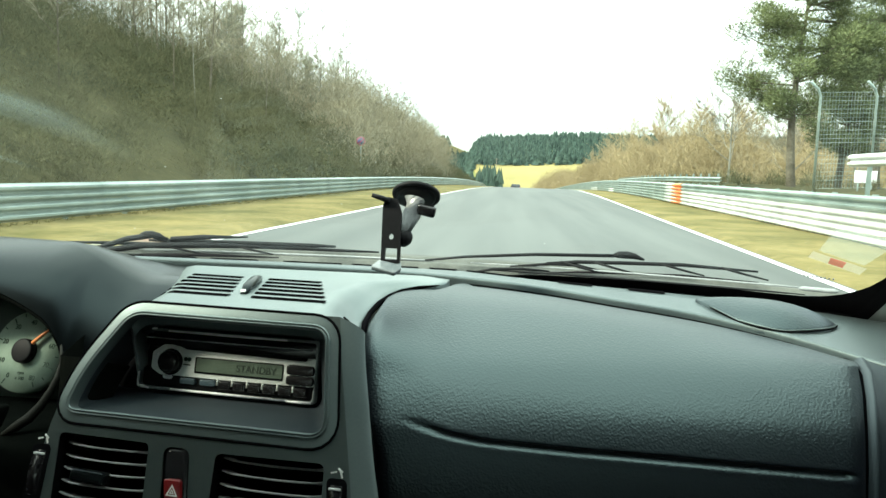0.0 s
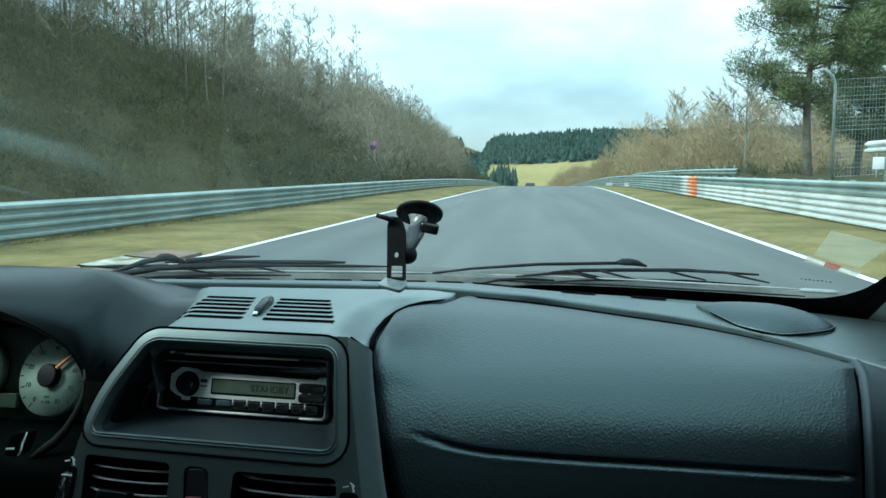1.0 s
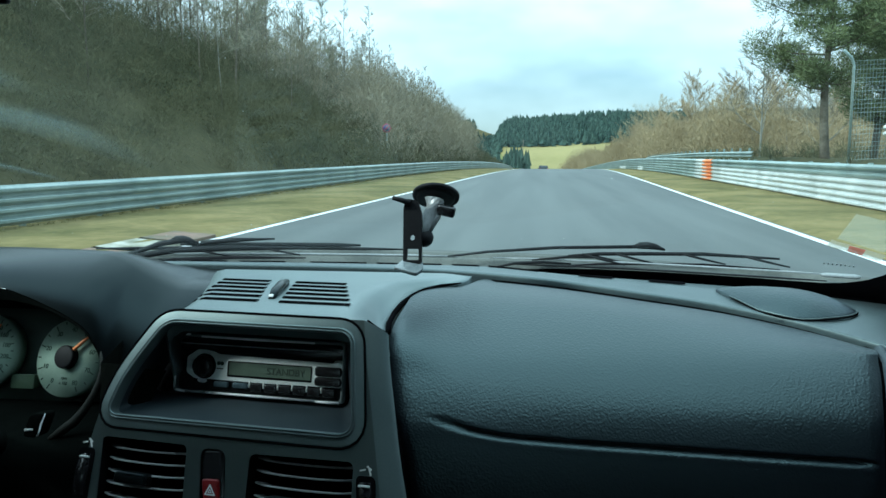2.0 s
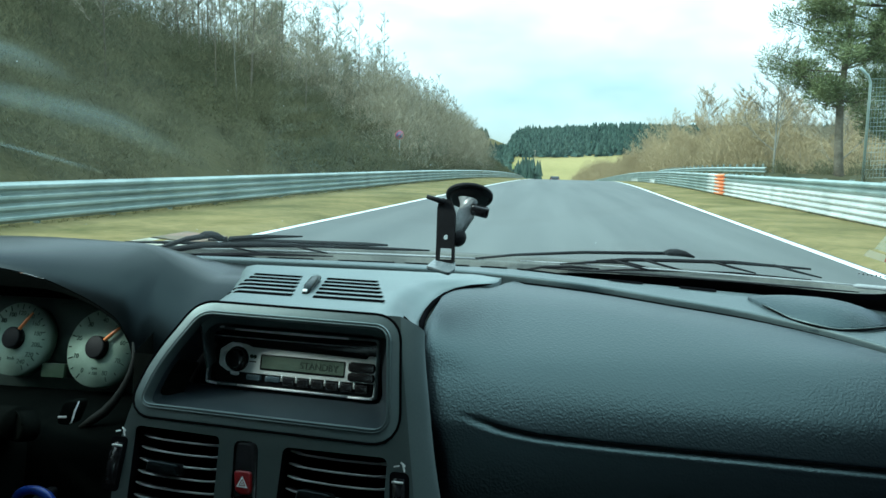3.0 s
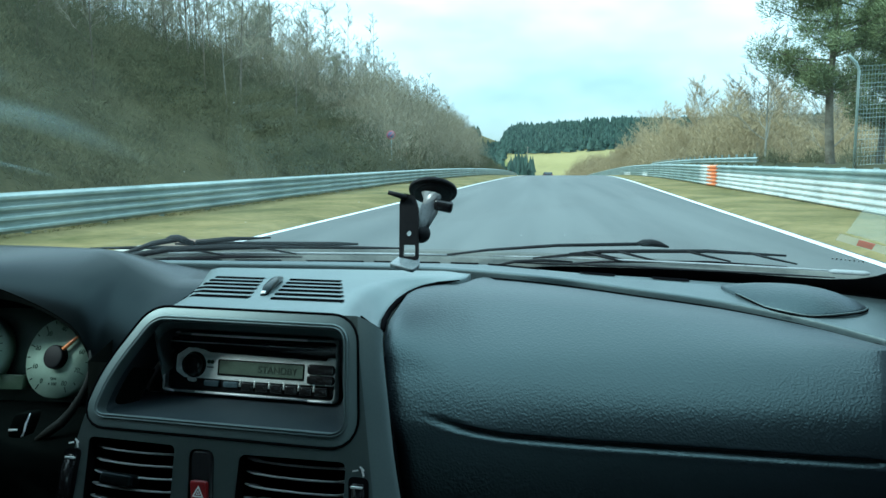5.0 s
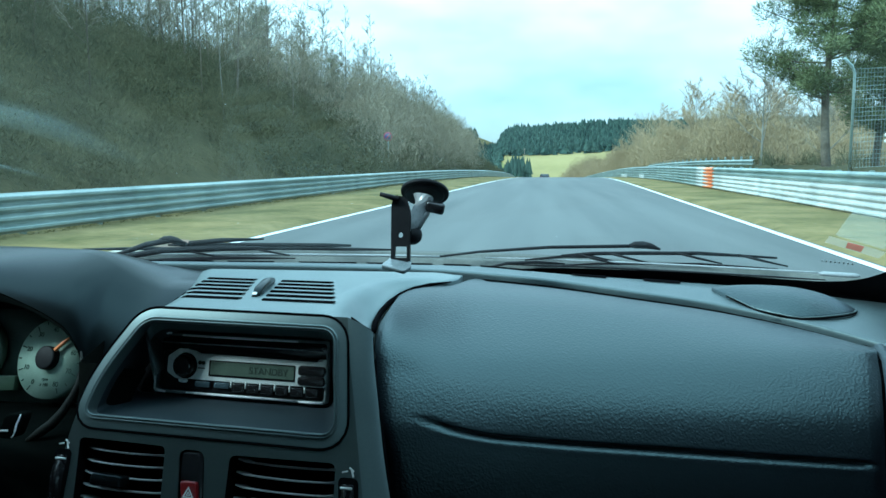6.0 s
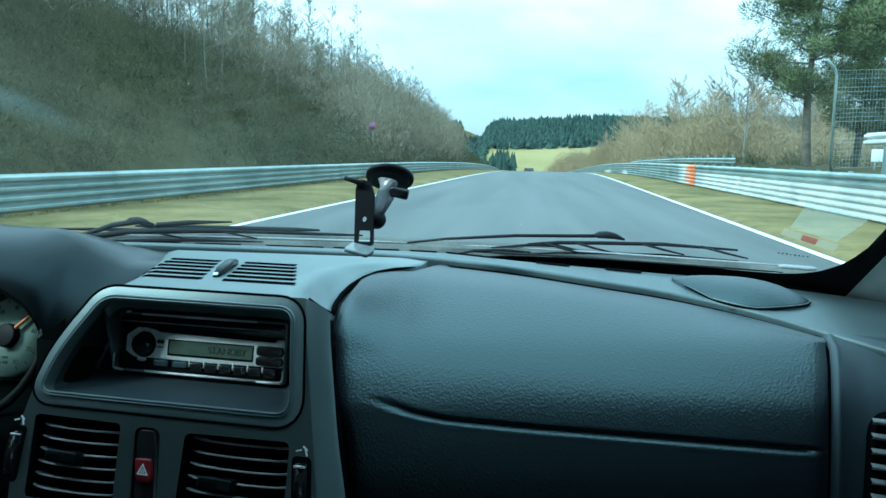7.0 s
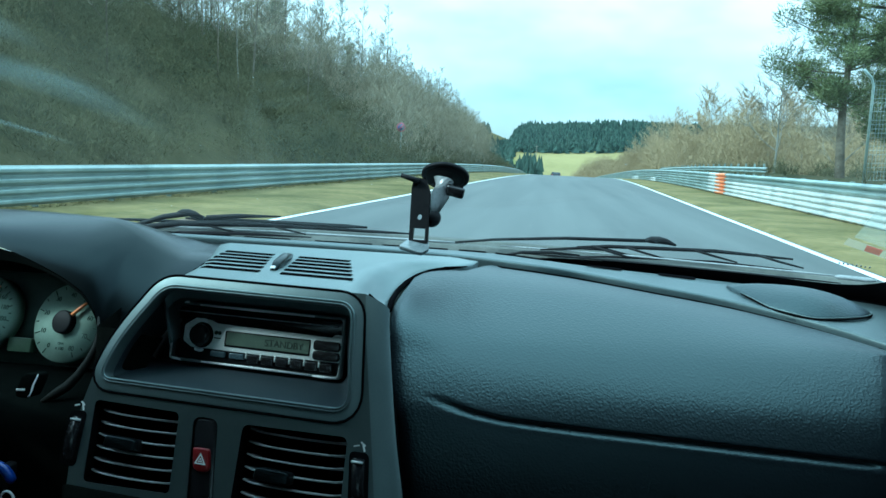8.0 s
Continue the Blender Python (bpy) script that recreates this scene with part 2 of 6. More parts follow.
M_SIGNBLUE = surface("sign_blue", (0.07, 0.07, 0.24), (0.10, 0.10, 0.30), 3, 0.4, 0.1)
M_SIGNRED = surface("sign_red", (0.34, 0.05, 0.10), (0.42, 0.07, 0.13), 3, 0.4, 0.1)
M_SIGNWHITE = surface("sign_white", (0.74, 0.75, 0.75), (0.84, 0.85, 0.85), 3, 0.45, 0.1)
M_WOOD = surface("weathered_wood", (0.13, 0.11, 0.085), (0.24, 0.21, 0.165), 3, 0.85, 0.05, bump=0.5, bump_scale=40)
M_FARHILL = surface("far_hills_hazed", (0.10, 0.17, 0.21), (0.15, 0.22, 0.25), 0.004, 1.0, 0.0, fine=0.03)
M_CARPAINT = surface("dark_car_paint", (0.015, 0.017, 0.020), (0.025, 0.027, 0.030), 2, 0.25, 0.05, metal=0.3)
M_CARGLASS = surface("car_window", (0.02, 0.025, 0.03), (0.03, 0.035, 0.04), 2, 0.08, 0.03)


def glass_material():
    """Thin clear pane with a film of dust and dried wiper wash."""
    m, nt, b = nodes_of("windscreen_glass")
    n, l = nt.nodes, nt.links
    n.remove(b)
    out = n["Material Output"]
    clear, gloss, film = n.new("ShaderNodeBsdfTransparent"), n.new("ShaderNodeBsdfGlossy"), n.new("ShaderNodeBsdfTranslucent")
    clear.inputs["Color"].default_value = (0.93, 0.975, 0.96, 1)
    gloss.inputs["Roughness"].default_value = 0.03
    film.inputs["Color"].default_value = (0.55, 0.60, 0.60, 1)
    fres = n.new("ShaderNodeFresnel")
    fres.inputs["IOR"].default_value = 1.3
    mix1, mix2 = n.new("ShaderNodeMixShader"), n.new("ShaderNodeMixShader")
    co, noise_tex, ramp = n.new("ShaderNodeTexCoord"), n.new("ShaderNodeTexNoise"), n.new("ShaderNodeValToRGB")
    noise_tex.inputs["Scale"].default_value, noise_tex.inputs["Detail"].default_value = 5.0, 6.0
    ramp.color_ramp.elements[0].position, ramp.color_ramp.elements[1].position = 0.45, 0.85
    ramp.color_ramp.elements[0].color, ramp.color_ramp.elements[1].color = (0.003, 0.003, 0.003, 1), (0.022, 0.022, 0.022, 1)
    l.new(co.outputs["Object"], noise_tex.inputs["Vector"])
    l.new(noise_tex.outputs["Fac"], ramp.inputs["Fac"])
    l.new(ramp.outputs["Color"], mix2.inputs["Fac"])
    l.new(fres.outputs["Fac"], mix1.inputs["Fac"])
    l.new(clear.outputs["BSDF"], mix1.inputs[1])
    l.new(gloss.outputs["BSDF"], mix1.inputs[2])
    l.new(mix1.outputs["Shader"], mix2.inputs[1])
    l.new(film.outputs["BSDF"], mix2.inputs[2])
    l.new(mix2.outputs["Shader"], out.inputs["Surface"])
    return m


def film_material(name, colour, low, high, scale):
    """Streaky see-through film."""
    m, nt, b = nodes_of(name)
    n, l = nt.nodes, nt.links
    n.remove(b)
    clear, film, mix = n.new("ShaderNodeBsdfTransparent"), n.new("ShaderNodeBsdfTranslucent"), n.new("ShaderNodeMixShader")
    film.inputs["Color"].default_value = (*colour, 1)
    co, noise_tex, mp, ramp = n.new("ShaderNodeTexCoord"), n.new("ShaderNodeTexNoise"), n.new("ShaderNodeMapping"), n.new("ShaderNodeMapRange")
    mp.inputs["Scale"].default_value = scale
    noise_tex.inputs["Scale"].default_value, noise_tex.inputs["Detail"].default_value = 1.0, 5.0
    ramp.inputs["From Min"].default_value, ramp.inputs["From Max"].default_value = 0.35, 0.7
    ramp.inputs["To Min"].default_value, ramp.inputs["To Max"].default_value = low, high
    l.new(co.outputs["UV"], mp.inputs["Vector"])
    l.new(mp.outputs["Vector"], noise_tex.inputs["Vector"])
    l.new(noise_tex.outputs["Fac"], ramp.inputs["Value"])
    uv, edge = n.new("ShaderNodeSeparateXYZ"), n.new("ShaderNodeMath")
    l.new(co.outputs["UV"], uv.inputs["Vector"])
    pp = n.new("ShaderNodeMath")
    pp.operation = "PINGPONG"
    pp.inputs[1].default_value = 0.5
    l.new(uv.outputs["Y"], pp.inputs[0])
    edge.operation = "MULTIPLY"
    l.new(pp.outputs[0], edge.inputs[0])
    l.new(ramp.outputs["Result"], edge.inputs[1])
    strength = edge.outputs[0]
    # thins out towards its far end
    run, thin = n.new("ShaderNodeMapRange"), n.new("ShaderNodeMath")
    run.interpolation_type = "SMOOTHSTEP"
    run.inputs["From Min"].default_value, run.inputs["From Max"].default_value = 0.55, 1.0
    run.inputs["To Min"].default_value, run.inputs["To Max"].default_value = 1.0, 0.0
    l.new(uv.outputs["X"], run.inputs["Value"])
    thin.operation = "MULTIPLY"
    l.new(strength, thin.inputs[0])
    l.new(run.outputs["Result"], thin.inputs[1])
    strength = thin.outputs[0]
    l.new(strength, mix.inputs["Fac"])
    l.new(clear.outputs["BSDF"], mix.inputs[1])
    l.new(film.outputs["BSDF"], mix.inputs[2])
    l.new(mix.outputs["Shader"], n["Material Output"].inputs["Surface"])
    return m


def thin_paper(name, colour, solid):
    """Thin printed film: part of the light passes straight, part is scattered through."""
    m, nt, b = nodes_of(name)
    n, l = nt.nodes, nt.links
    n.remove(b)
    clear, film, mix = n.new("ShaderNodeBsdfTransparent"), n.new("ShaderNodeBsdfTranslucent"), n.new("ShaderNodeMixShader")
    film.inputs["Color"].default_value = (*colour, 1)
    mix.inputs["Fac"].default_value = solid
    l.new(clear.outputs["BSDF"], mix.inputs[1])
    l.new(film.outputs["BSDF"], mix.inputs[2])
    l.new(mix.outputs["Shader"], n["Material Output"].inputs["Surface"])
    return m


M_SPECK = thin_paper("dirt_speck", (0.55, 0.58, 0.56), 0.75)
M_PAPER = thin_paper("sticker_paper", (0.30, 0.27, 0.19), 0.72)
M_ORANGE = thin_paper("sticker_red", (0.34, 0.075, 0.055), 0.8)
M_GLASS = glass_material()
M_REFLECTION = film_material("wash_smear", (0.26, 0.34, 0.34), 0.13, 0.58, (1.2, 8, 1))
M_DECAL = thin_paper("clear_decal", (0.36, 0.40, 0.35), 0.28)


# ---- builders ----
BASE = {}


def thing(name, at, label, category, group="", kind=""):
    ob = new(name)
    ob.location = at
    BASE[ob] = Vector(at)
    return tagged(ob, label, category, group, kind)


def part(name, bm, material, parent, label="", smooth=True):
    """One mesh object under a thing or a part; the bmesh is given in world coordinates."""
    base = BASE.get(parent, Vector())
    bmesh.ops.translate(bm, verts=bm.verts, vec=-base)
    me = bpy.data.meshes.new(name)
    bm.to_mesh(me)
    bm.free()
    me.materials.append(material)
    if smooth:
        me.shade_smooth()
    ob = new(name, me)
    ob.parent = parent
    BASE[ob] = base
    return tagged(ob, label)


def solo(name, bm, material, label="", category="", kind="", smooth=True):
    me = bpy.data.meshes.new(name)
    bm.to_mesh(me)
    bm.free()
    me.materials.append(material)
    if smooth:
        me.shade_smooth()
    return tagged(new(name, me), label, category, "", kind)


def raw(name, verts, faces, material, smooth=False):
    me = bpy.data.meshes.new(name)
    me.from_pydata([tuple(v) for v in verts], [], [tuple(f) for f in faces])
    me.materials.append(material)
    if smooth:
        me.shade_smooth()
    return me


def ease(a, b, v):
    t = min(max((v - a) / (b - a), 0.0), 1.0)
    return t * t * (3 - 2 * t)


def curve_at(xs, ys, x):
    """Smooth curve through a few knots."""
    xs, ys = np.asarray(xs, float), np.asarray(ys, float)
    d = np.gradient(ys, xs)
    x = min(max(x, xs[0]), xs[-1])
    i = min(int(np.searchsorted(xs, x, "right")) - 1, len(xs) - 2)
    h = xs[i + 1] - xs[i]
    t = (x - xs[i]) / h
    return float((2 * t**3 - 3 * t**2 + 1) * ys[i] + (t**3 - 2 * t**2 + t) * h * d[i] + (3 * t**2 - 2 * t**3) * ys[i + 1] + (t**3 - t**2) * h * d[i + 1])


def box(bm, size, m, bevel=0.0, segments=2):
    r = bmesh.ops.create_cube(bm, size=1.0)
    vs = r["verts"]
    bmesh.ops.scale(bm, vec=size, verts=vs)
    if bevel:
        es = list({e for v in vs for e in v.link_edges})
        r = bmesh.ops.bevel(bm, geom=es, offset=bevel, segments=segments, affect="EDGES", profile=0.6)
        vs = list({v for f in r["faces"] for v in f.verts} | {v for v in vs if v.is_valid})
    bmesh.ops.transform(bm, matrix=m, verts=vs)
    return bm


def tube(bm, pts, radii, sides=8, caps=True):
    """Tapered round bar along points."""
    pts = [Vector(p) for p in pts]
    rings = []
    for i, p in enumerate(pts):
        d = (pts[min(i + 1, len(pts) - 1)] - pts[max(i - 1, 0)]).normalized()
        a = d.cross(Vector((0, 0, 1)) if abs(d.z) < 0.9 else Vector((1, 0, 0))).normalized()
        b = d.cross(a)
        r = radii[i] if hasattr(radii, "__len__") else radii
        rings.append([bm.verts.new(p + (a * math.cos(k * math.tau / sides) + b * math.sin(k * math.tau / sides)) * r) for k in range(sides)])
    for q, w in zip(rings, rings[1:]):
        for k in range(sides):
            bm.faces.new((q[k], q[(k + 1) % sides], w[(k + 1) % sides], w[k]))
    if caps:
        bm.faces.new(rings[0][::-1])
        bm.faces.new(rings[-1])
    return bm


def sheet(bm, rows, close=False):
    """Quads between rows of points."""
    vs = [[bm.verts.new(p) for p in row] for row in rows]
    for a, b in zip(vs, vs[1:]):
        for k in range(len(a) - (0 if close else 1)):
            bm.faces.new((a[k], a[(k + 1) % len(a)], b[(k + 1) % len(a)], b[k]))
    return vs


def rounded(points, radius, seg=5):
    """Outline of a polygon with round corners, as 2D points."""
    out, n = [], len(points)
    for i in range(n):
        p, a, b = Vector(points[i]), Vector(points[i - 1]), Vector(points[(i + 1) % n])
        r = radius[i] if hasattr(radius, "__len__") else radius
        da, db = (a - p), (b - p)
        r1, r2 = min(r, da.length * 0.49), min(r, db.length * 0.49)
        q, w = p + da.normalized() * r1, p + db.normalized() * r2
        for k in range(seg + 1):
            t = k / seg
            out.append(q * (1 - t) ** 2 + p * 2 * t * (1 - t) + w * t * t)
    return out


def slab(bm, outline, low, high, m, bevel=0.0):
    """A plate with a given outline between two heights, its upper edge eased."""
    c = sum(outline, Vector((0, 0))) / len(outline)
    rows = [(outline, low), (outline, high - bevel)]
    if bevel:
        for k in (1, 2, 3):
            a = k * math.pi / 6
            inset = bevel * (1 - math.cos(a))
            rows.append(([p - (p - c).normalized() * inset for p in outline], high - bevel + bevel * math.sin(a)))
    vs = sheet(bm, [[m @ Vector((p.x, p.y, h)) for p in o] for o, h in rows], close=True)
    bm.faces.new(vs[-1])
    bm.faces.new(vs[0][::-1])
    return bm


def disc(r, n=28, cx=0.0, cy=0.0, sy=1.0):
    return [Vector((cx + r * math.cos(k * math.tau / n), cy + r * sy * math.sin(k * math.tau / n))) for k in range(n)]


def rect(x0, y0, x1, y1, r=0.0, seg=4):
    p = [(x0, y0), (x1, y0), (x1, y1), (x0, y1)]
    return rounded(p, r, seg) if r else [Vector(q) for q in p]


def lettering(name, text, size, m, material, parent, align="CENTER"):
    """Raised letters as a mesh part."""
    cu = bpy.data.curves.new(name, "FONT")
    cu.body, cu.size, cu.align_x, cu.align_y, cu.extrude = text, size, align, "CENTER", 0.0002
    tmp = bpy.data.objects.new(name, cu)
    me = bpy.data.meshes.new_from_object(tmp)
    bpy.data.objects.remove(tmp)
    me.transform(Matrix.Translation(-BASE.get(parent, Vector())) @ m)
    me.materials.clear()
    me.materials.append(material)
    ob = new(name, me)
    ob.parent = parent
    BASE[ob] = BASE.get(parent, Vector())
    return ob


def plane_frame(origin, turn, lean):
    """Axes on a panel: right, up the panel, out of it towards the cabin."""
    a, e = radians(turn), radians(lean)
    out = Vector((-math.sin(a) * math.cos(e), -math.cos(a) * math.cos(e), math.sin(e)))
    right = Vector((math.cos(a), -math.sin(a), 0))
    up = out.cross(right)
    m = Matrix((right, up, out)).transposed().to_4x4()
    m.translation = Vector(origin)
    return m

# ---- the car: shell and glass ----
XC = -0.235
FASCIA = plane_frame((-0.201, 0.571, 0.896), 7, 20)
RADIO = plane_frame((-0.256, 0.649, 0.9433), 7, 12)


def glass_point(x, t):
    """A place on the windscreen: x across at its foot, t from foot (0) to roof (1)."""
    k = (x - XC) / 0.605
    foot = Vector((x, 1.01 - 0.11 * k * k, 1.0))
    top = Vector((XC + (x - XC) * 0.985, 0.25 - 0.11 * k * k, 1.46))
    p = foot.lerp(top, t)
    return p + Vector((0, 0.006, 0.010)) * math.sin(math.pi * t)


def far_edge(x):
    return curve_at((-0.93, -0.70, -0.45, -0.20, -0.06, 0.06, 0.15, 0.20, 0.30, 0.42), (0.90, 0.925, 0.945, 0.955, 0.950, 0.910, 0.897, 0.889, 0.875, 0.85), x)


def ridge(x):
    y = curve_at((-0.42, -0.20, -0.066, 0.035, 0.121, 0.219, 0.284, 0.318, 0.42), (0.900, 0.900, 0.889, 0.860, 0.830, 0.800, 0.752, 0.708, 0.620), x)
    z = curve_at((-0.42, -0.066, 0.035, 0.121, 0.219, 0.318, 0.42), (1.029, 1.025, 1.021, 1.0145, 1.005, 0.993, 0.975), x)
    return y, z


body = thing("hatchback", (XC, 0.0, 0.2), "dark grey hatchback car seen from inside its cabin", "car")
bm = bmesh.new()
sheet(bm, [[glass_point(XC + 0.63 * (i / 12 - 1), t / 10) for i in range(25)] for t in range(11)])
glass = part("windscreen", bm, M_GLASS, body, "clear windscreen with a film of dust")
glass.visible_shadow = False
bm = bmesh.new()
sheet(bm, [[(XC + s * 0.58, -1.6 + (1.84 - 0.10 * s * s) * t, 1.45 + 0.05 * math.sin(math.pi * t) * (1 - s * s) + 0.012) for s in np.linspace(-1, 1, 13)] for t in np.linspace(0, 1, 9)])
sheet(bm, [[(XC + s * 0.59, -1.62 + (1.87 - 0.10 * s * s) * t, 1.475 + 0.055 * math.sin(math.pi * t) * (1 - s * s) + 0.012) for s in np.linspace(-1, 1, 13)] for t in np.linspace(0, 1, 9)])
# added unseen strip over the upper glass, blocking sky light from the dash
sheet(bm, [[glass_point(XC + 0.62 * s, t) + Vector((0, -0.012, -0.012)) for s in np.linspace(-1, 1, 13)] for t in np.linspace(0.70, 1.0, 5)])
part("roof", bm, M_LINING, body, "dark cloth headlining with an added strip over the glass")
for side in (-1, 1):
    bm = bmesh.new()
    rows = []
    for t in np.linspace(0, 1, 12):
        p = glass_point(XC + side * 0.628, t)
        out = Vector((side, 0, 0))
        rows.append([p + out * a + Vector((0, b, 0)) for a, b in ((0.009, 0.004), (0.012, -0.008), (0.020, -0.020), (0.050, -0.035), (0.10, -0.02), (0.10, 0.06))])
    sheet(bm, rows)
    part("a_pillar", bm, M_TRIM, body, "pale grey pillar trim")
    bm = bmesh.new()
    sheet(bm, [[glass_point(XC + side * (0.63 - w), t) + Vector((0, -0.004 - lift, 0)) for w, lift in ((0.005, 0), (0.003, 0.003), (0.0, 0.004), (-0.010, 0.004), (-0.022, 0.0))] for t in np.linspace(0.0, 1, 16)])
    part("pillar_seal", bm, M_SEAL, body, "black rubber windscreen seal")
    bm = bmesh.new()
    box(bm, (0.06, 2.6, 0.80), pose(XC + side * 0.735, -0.30, 0.59), 0.015)
    # added unseen panel over the side window, blocking its light
    box(bm, (0.06, 1.20 if side < 0 else 2.30, 0.50), pose(XC + side * 0.71, -0.23 if side < 0 else -0.50, 1.22), 0.015)
    box(bm, (0.06, 1.95, 0.06), pose(XC + side * 0.63, -0.68, 1.45), 0.015)
    part("door", bm, M_LINING, body, "dark door with its window frame and an added panel over the window")
bm = bmesh.new()
box(bm, (1.5, 0.05, 0.90), pose(XC, -1.62, 0.63), 0.01)
box(bm, (1.5, 0.05, 0.10), pose(XC, -1.62, 1.45), 0.01)
for side in (-1, 1):
    box(bm, (0.24, 0.05, 0.36), pose(XC + side * 0.63, -1.62, 1.24), 0.01)
part("rear_panel", bm, M_LINING, body, "dark tailgate round the rear window")
for size, at, name in (((1.02, 0.004, 0.32), (XC, -1.62, 1.24), "rear_window"), ((0.004, 0.80, 0.50), (XC - 0.71, -1.23, 1.22), "side_window")):
    bm = bmesh.new()
    box(bm, size, pose(*at), 0.0)
    pane = part(name, bm, M_GLASS, body, "clear window pane")
    pane.visible_shadow = False
bm = bmesh.new()
box(bm, (1.5, 2.75, 0.04), pose(XC, -0.25, 0.20), 0.01)
part("cabin_floor", bm, M_BLACK, body, "dark carpeted car floor")
bm = bmesh.new()
rows = []
for x in np.linspace(-0.84, 0.38, 25):
    e = far_edge(x)
    g = glass_point(x, 0.02).y
    rows.append([(x, e - 0.004, 1.012), (x, e + 0.004, 1.008), (x, max(g - 0.006, e + 0.01), 1.006), (x, max(g - 0.014, e + 0.011), 1.020)])
sheet(bm, rows)
part("screen_seal", bm, M_SEAL, body, "black rubber strip along the windscreen foot")
bm = bmesh.new()
frit = ((-0.93, -0.35, -0.207, -0.0556, 0.0509, 0.1177, 0.2701, 0.335, 0.355, 0.372, 0.385, 0.394), (0.058, 0.060, 0.057, 0.0530, 0.0670, 0.0690, 0.0660, 0.064, 0.070, 0.086, 0.118, 0.18))
sheet(bm, [[glass_point(x, curve_at(*frit, x) * t) + Vector((0, -0.003, -0.002)) for t in (0.0, 0.5, 1.0)] for x in list(np.linspace(-0.84, 0.33, 36)) + list(np.linspace(0.338, 0.394, 14))])
part("glass_border", bm, M_SEAL, body, "black printed border along the glass foot")
# cowl grille with its ribs, then the bonnet falling away
bm = bmesh.new()
cowl_profile = ((0.002, 1.006), (0.008, 1.030), (0.016, 1.033), (0.020, 1.026), (0.030, 1.027), (0.034, 1.036), (0.044, 1.037), (0.049, 1.028), (0.066, 1.029), (0.072, 1.034), (0.090, 1.033), (0.100, 1.015), (0.12, 1.0))
rows = []
for x in np.linspace(-0.86, 0.42, 41):
    g = glass_point(x, 0.0).y
    lift = -0.010 * ((x - XC) / 0.6) ** 2
    rows.append([(x, g + d, z + lift) for d, z in cowl_profile])
sheet(bm, rows)
part("cowl", bm, M_COWL, body, "weathered grey-brown plastic cowl under the wipers")
bm = bmesh.new()
rows = []
for x in np.linspace(-0.95, 0.48, 15):
    k = ((x - XC) / 0.715) ** 2
    rows.append([(x, 1.10 - 0.14 * k + 0.95 * t, 0.985 - 0.015 * k - 0.02 * t - 0.16 * t**3 - 0.04 * k * t) for t in np.linspace(0, 1, 10)])
sheet(bm, rows)
part("bonnet", bm, M_PAINT, body, "dark painted bonnet sloping out of sight")

for side in (-1, 1):
    bm = bmesh.new()
    box(bm, (0.05, 1.05, 0.50), pose(XC + side * 0.70, 1.50, 0.60), 0.02, 3)
    part("front_wing", bm, M_PAINT, body)
    for y in (1.50, -0.95):
        bm = bmesh.new()
        slab(bm, disc(0.29, 32), -0.09, 0.09, pose(XC + side * 0.66, y, 0.29, 0, 90), 0.02)
        wheel = part("wheel", bm, M_SEAL, body, "black tyre on a steel wheel")
        bm = bmesh.new()
        slab(bm, disc(0.18, 28), -0.096, 0.096, pose(XC + side * 0.66, y, 0.29, 0, 90), 0.01)
        part("rim", bm, M_SLAT, wheel)
bm = bmesh.new()
box(bm, (1.40, 0.06, 0.48), pose(XC, 2.02, 0.56), 0.025, 3)
part("front_panel", bm, M_PAINT, body)

# ---- dashboard ----
dash = thing("dashboard", (XC, 0.75, 0.75), "dark blue-grey moulded plastic dashboard with grained passenger pad", "dashboard")

# rim under the windscreen
bm = bmesh.new()
rows = []
for x in np.linspace(-0.93, 0.44, 70):
    e, (ry, rz) = far_edge(x), ridge(x)
    zf = 1.030 - 0.010 * max(0.0, (x + 0.05) / 0.3) - (0.01 * max(0, x - 0.25) / 0.2)
    crown = 0.003
    rows.append([(x, e + 0.002, zf - 0.03), (x, e, zf - 0.002), (x, e - 0.004, zf), (x, (e * 2 + ry) / 3, (zf * 2 + rz) / 3 + crown), (x, (e + 2 * ry) / 3, (zf + 2 * rz) / 3 + crown),
                 (x, ry + 0.010, rz + 0.0052), (x, ry + 0.0055, rz + 0.0046), (x, ry + 0.0042, rz + 0.0032), (x, ry + 0.0044, rz + 0.0005), (x, ry + 0.0050, rz - 0.012)])
sheet(bm, rows)
part("dash_rim", bm, M_DASH, dash, "plain rim below the windscreen")

def rim_height(x, y):
    e, (ry, rz) = far_edge(x), ridge(x)
    zf = 1.030 - 0.010 * max(0.0, (x + 0.05) / 0.3) - (0.01 * max(0, x - 0.25) / 0.2)
    k = min(max((y - ry - 0.010) / (e - ry - 0.014), 0), 1)
    return rz + 0.0052 + (zf - rz - 0.0052) * k + 0.0028 * math.sin(math.pi * k) ** 0.7


# passenger pad with the crease round its lower part
def crease(x):
    return curve_at((-0.13, -0.085, -0.067, -0.029, 0.02, 0.117, 0.278, 0.32), (0.956, 0.9395, 0.9335, 0.9265, 0.9235, 0.9205, 0.916, 0.915), x)


def pad_left(z):
    return curve_at((0.70, 0.87, 0.91, 0.94, 0.973, 1.001), (-0.098, -0.104, -0.109, -0.119, -0.127, -0.133), z)


def pad_right(z):
    return curve_at((0.70, 0.87, 0.92, 0.96, 0.993), (0.290, 0.296, 0.298, 0.304, 0.318), z)


def seam_y(x):
    """Front-to-back run of the pad's curved seam beside the console."""
    return curve_at((-0.135, -0.128, -0.113, -0.095, -0.074, -0.06), (0.690, 0.760, 0.800, 0.815, 0.826, 0.880), x)


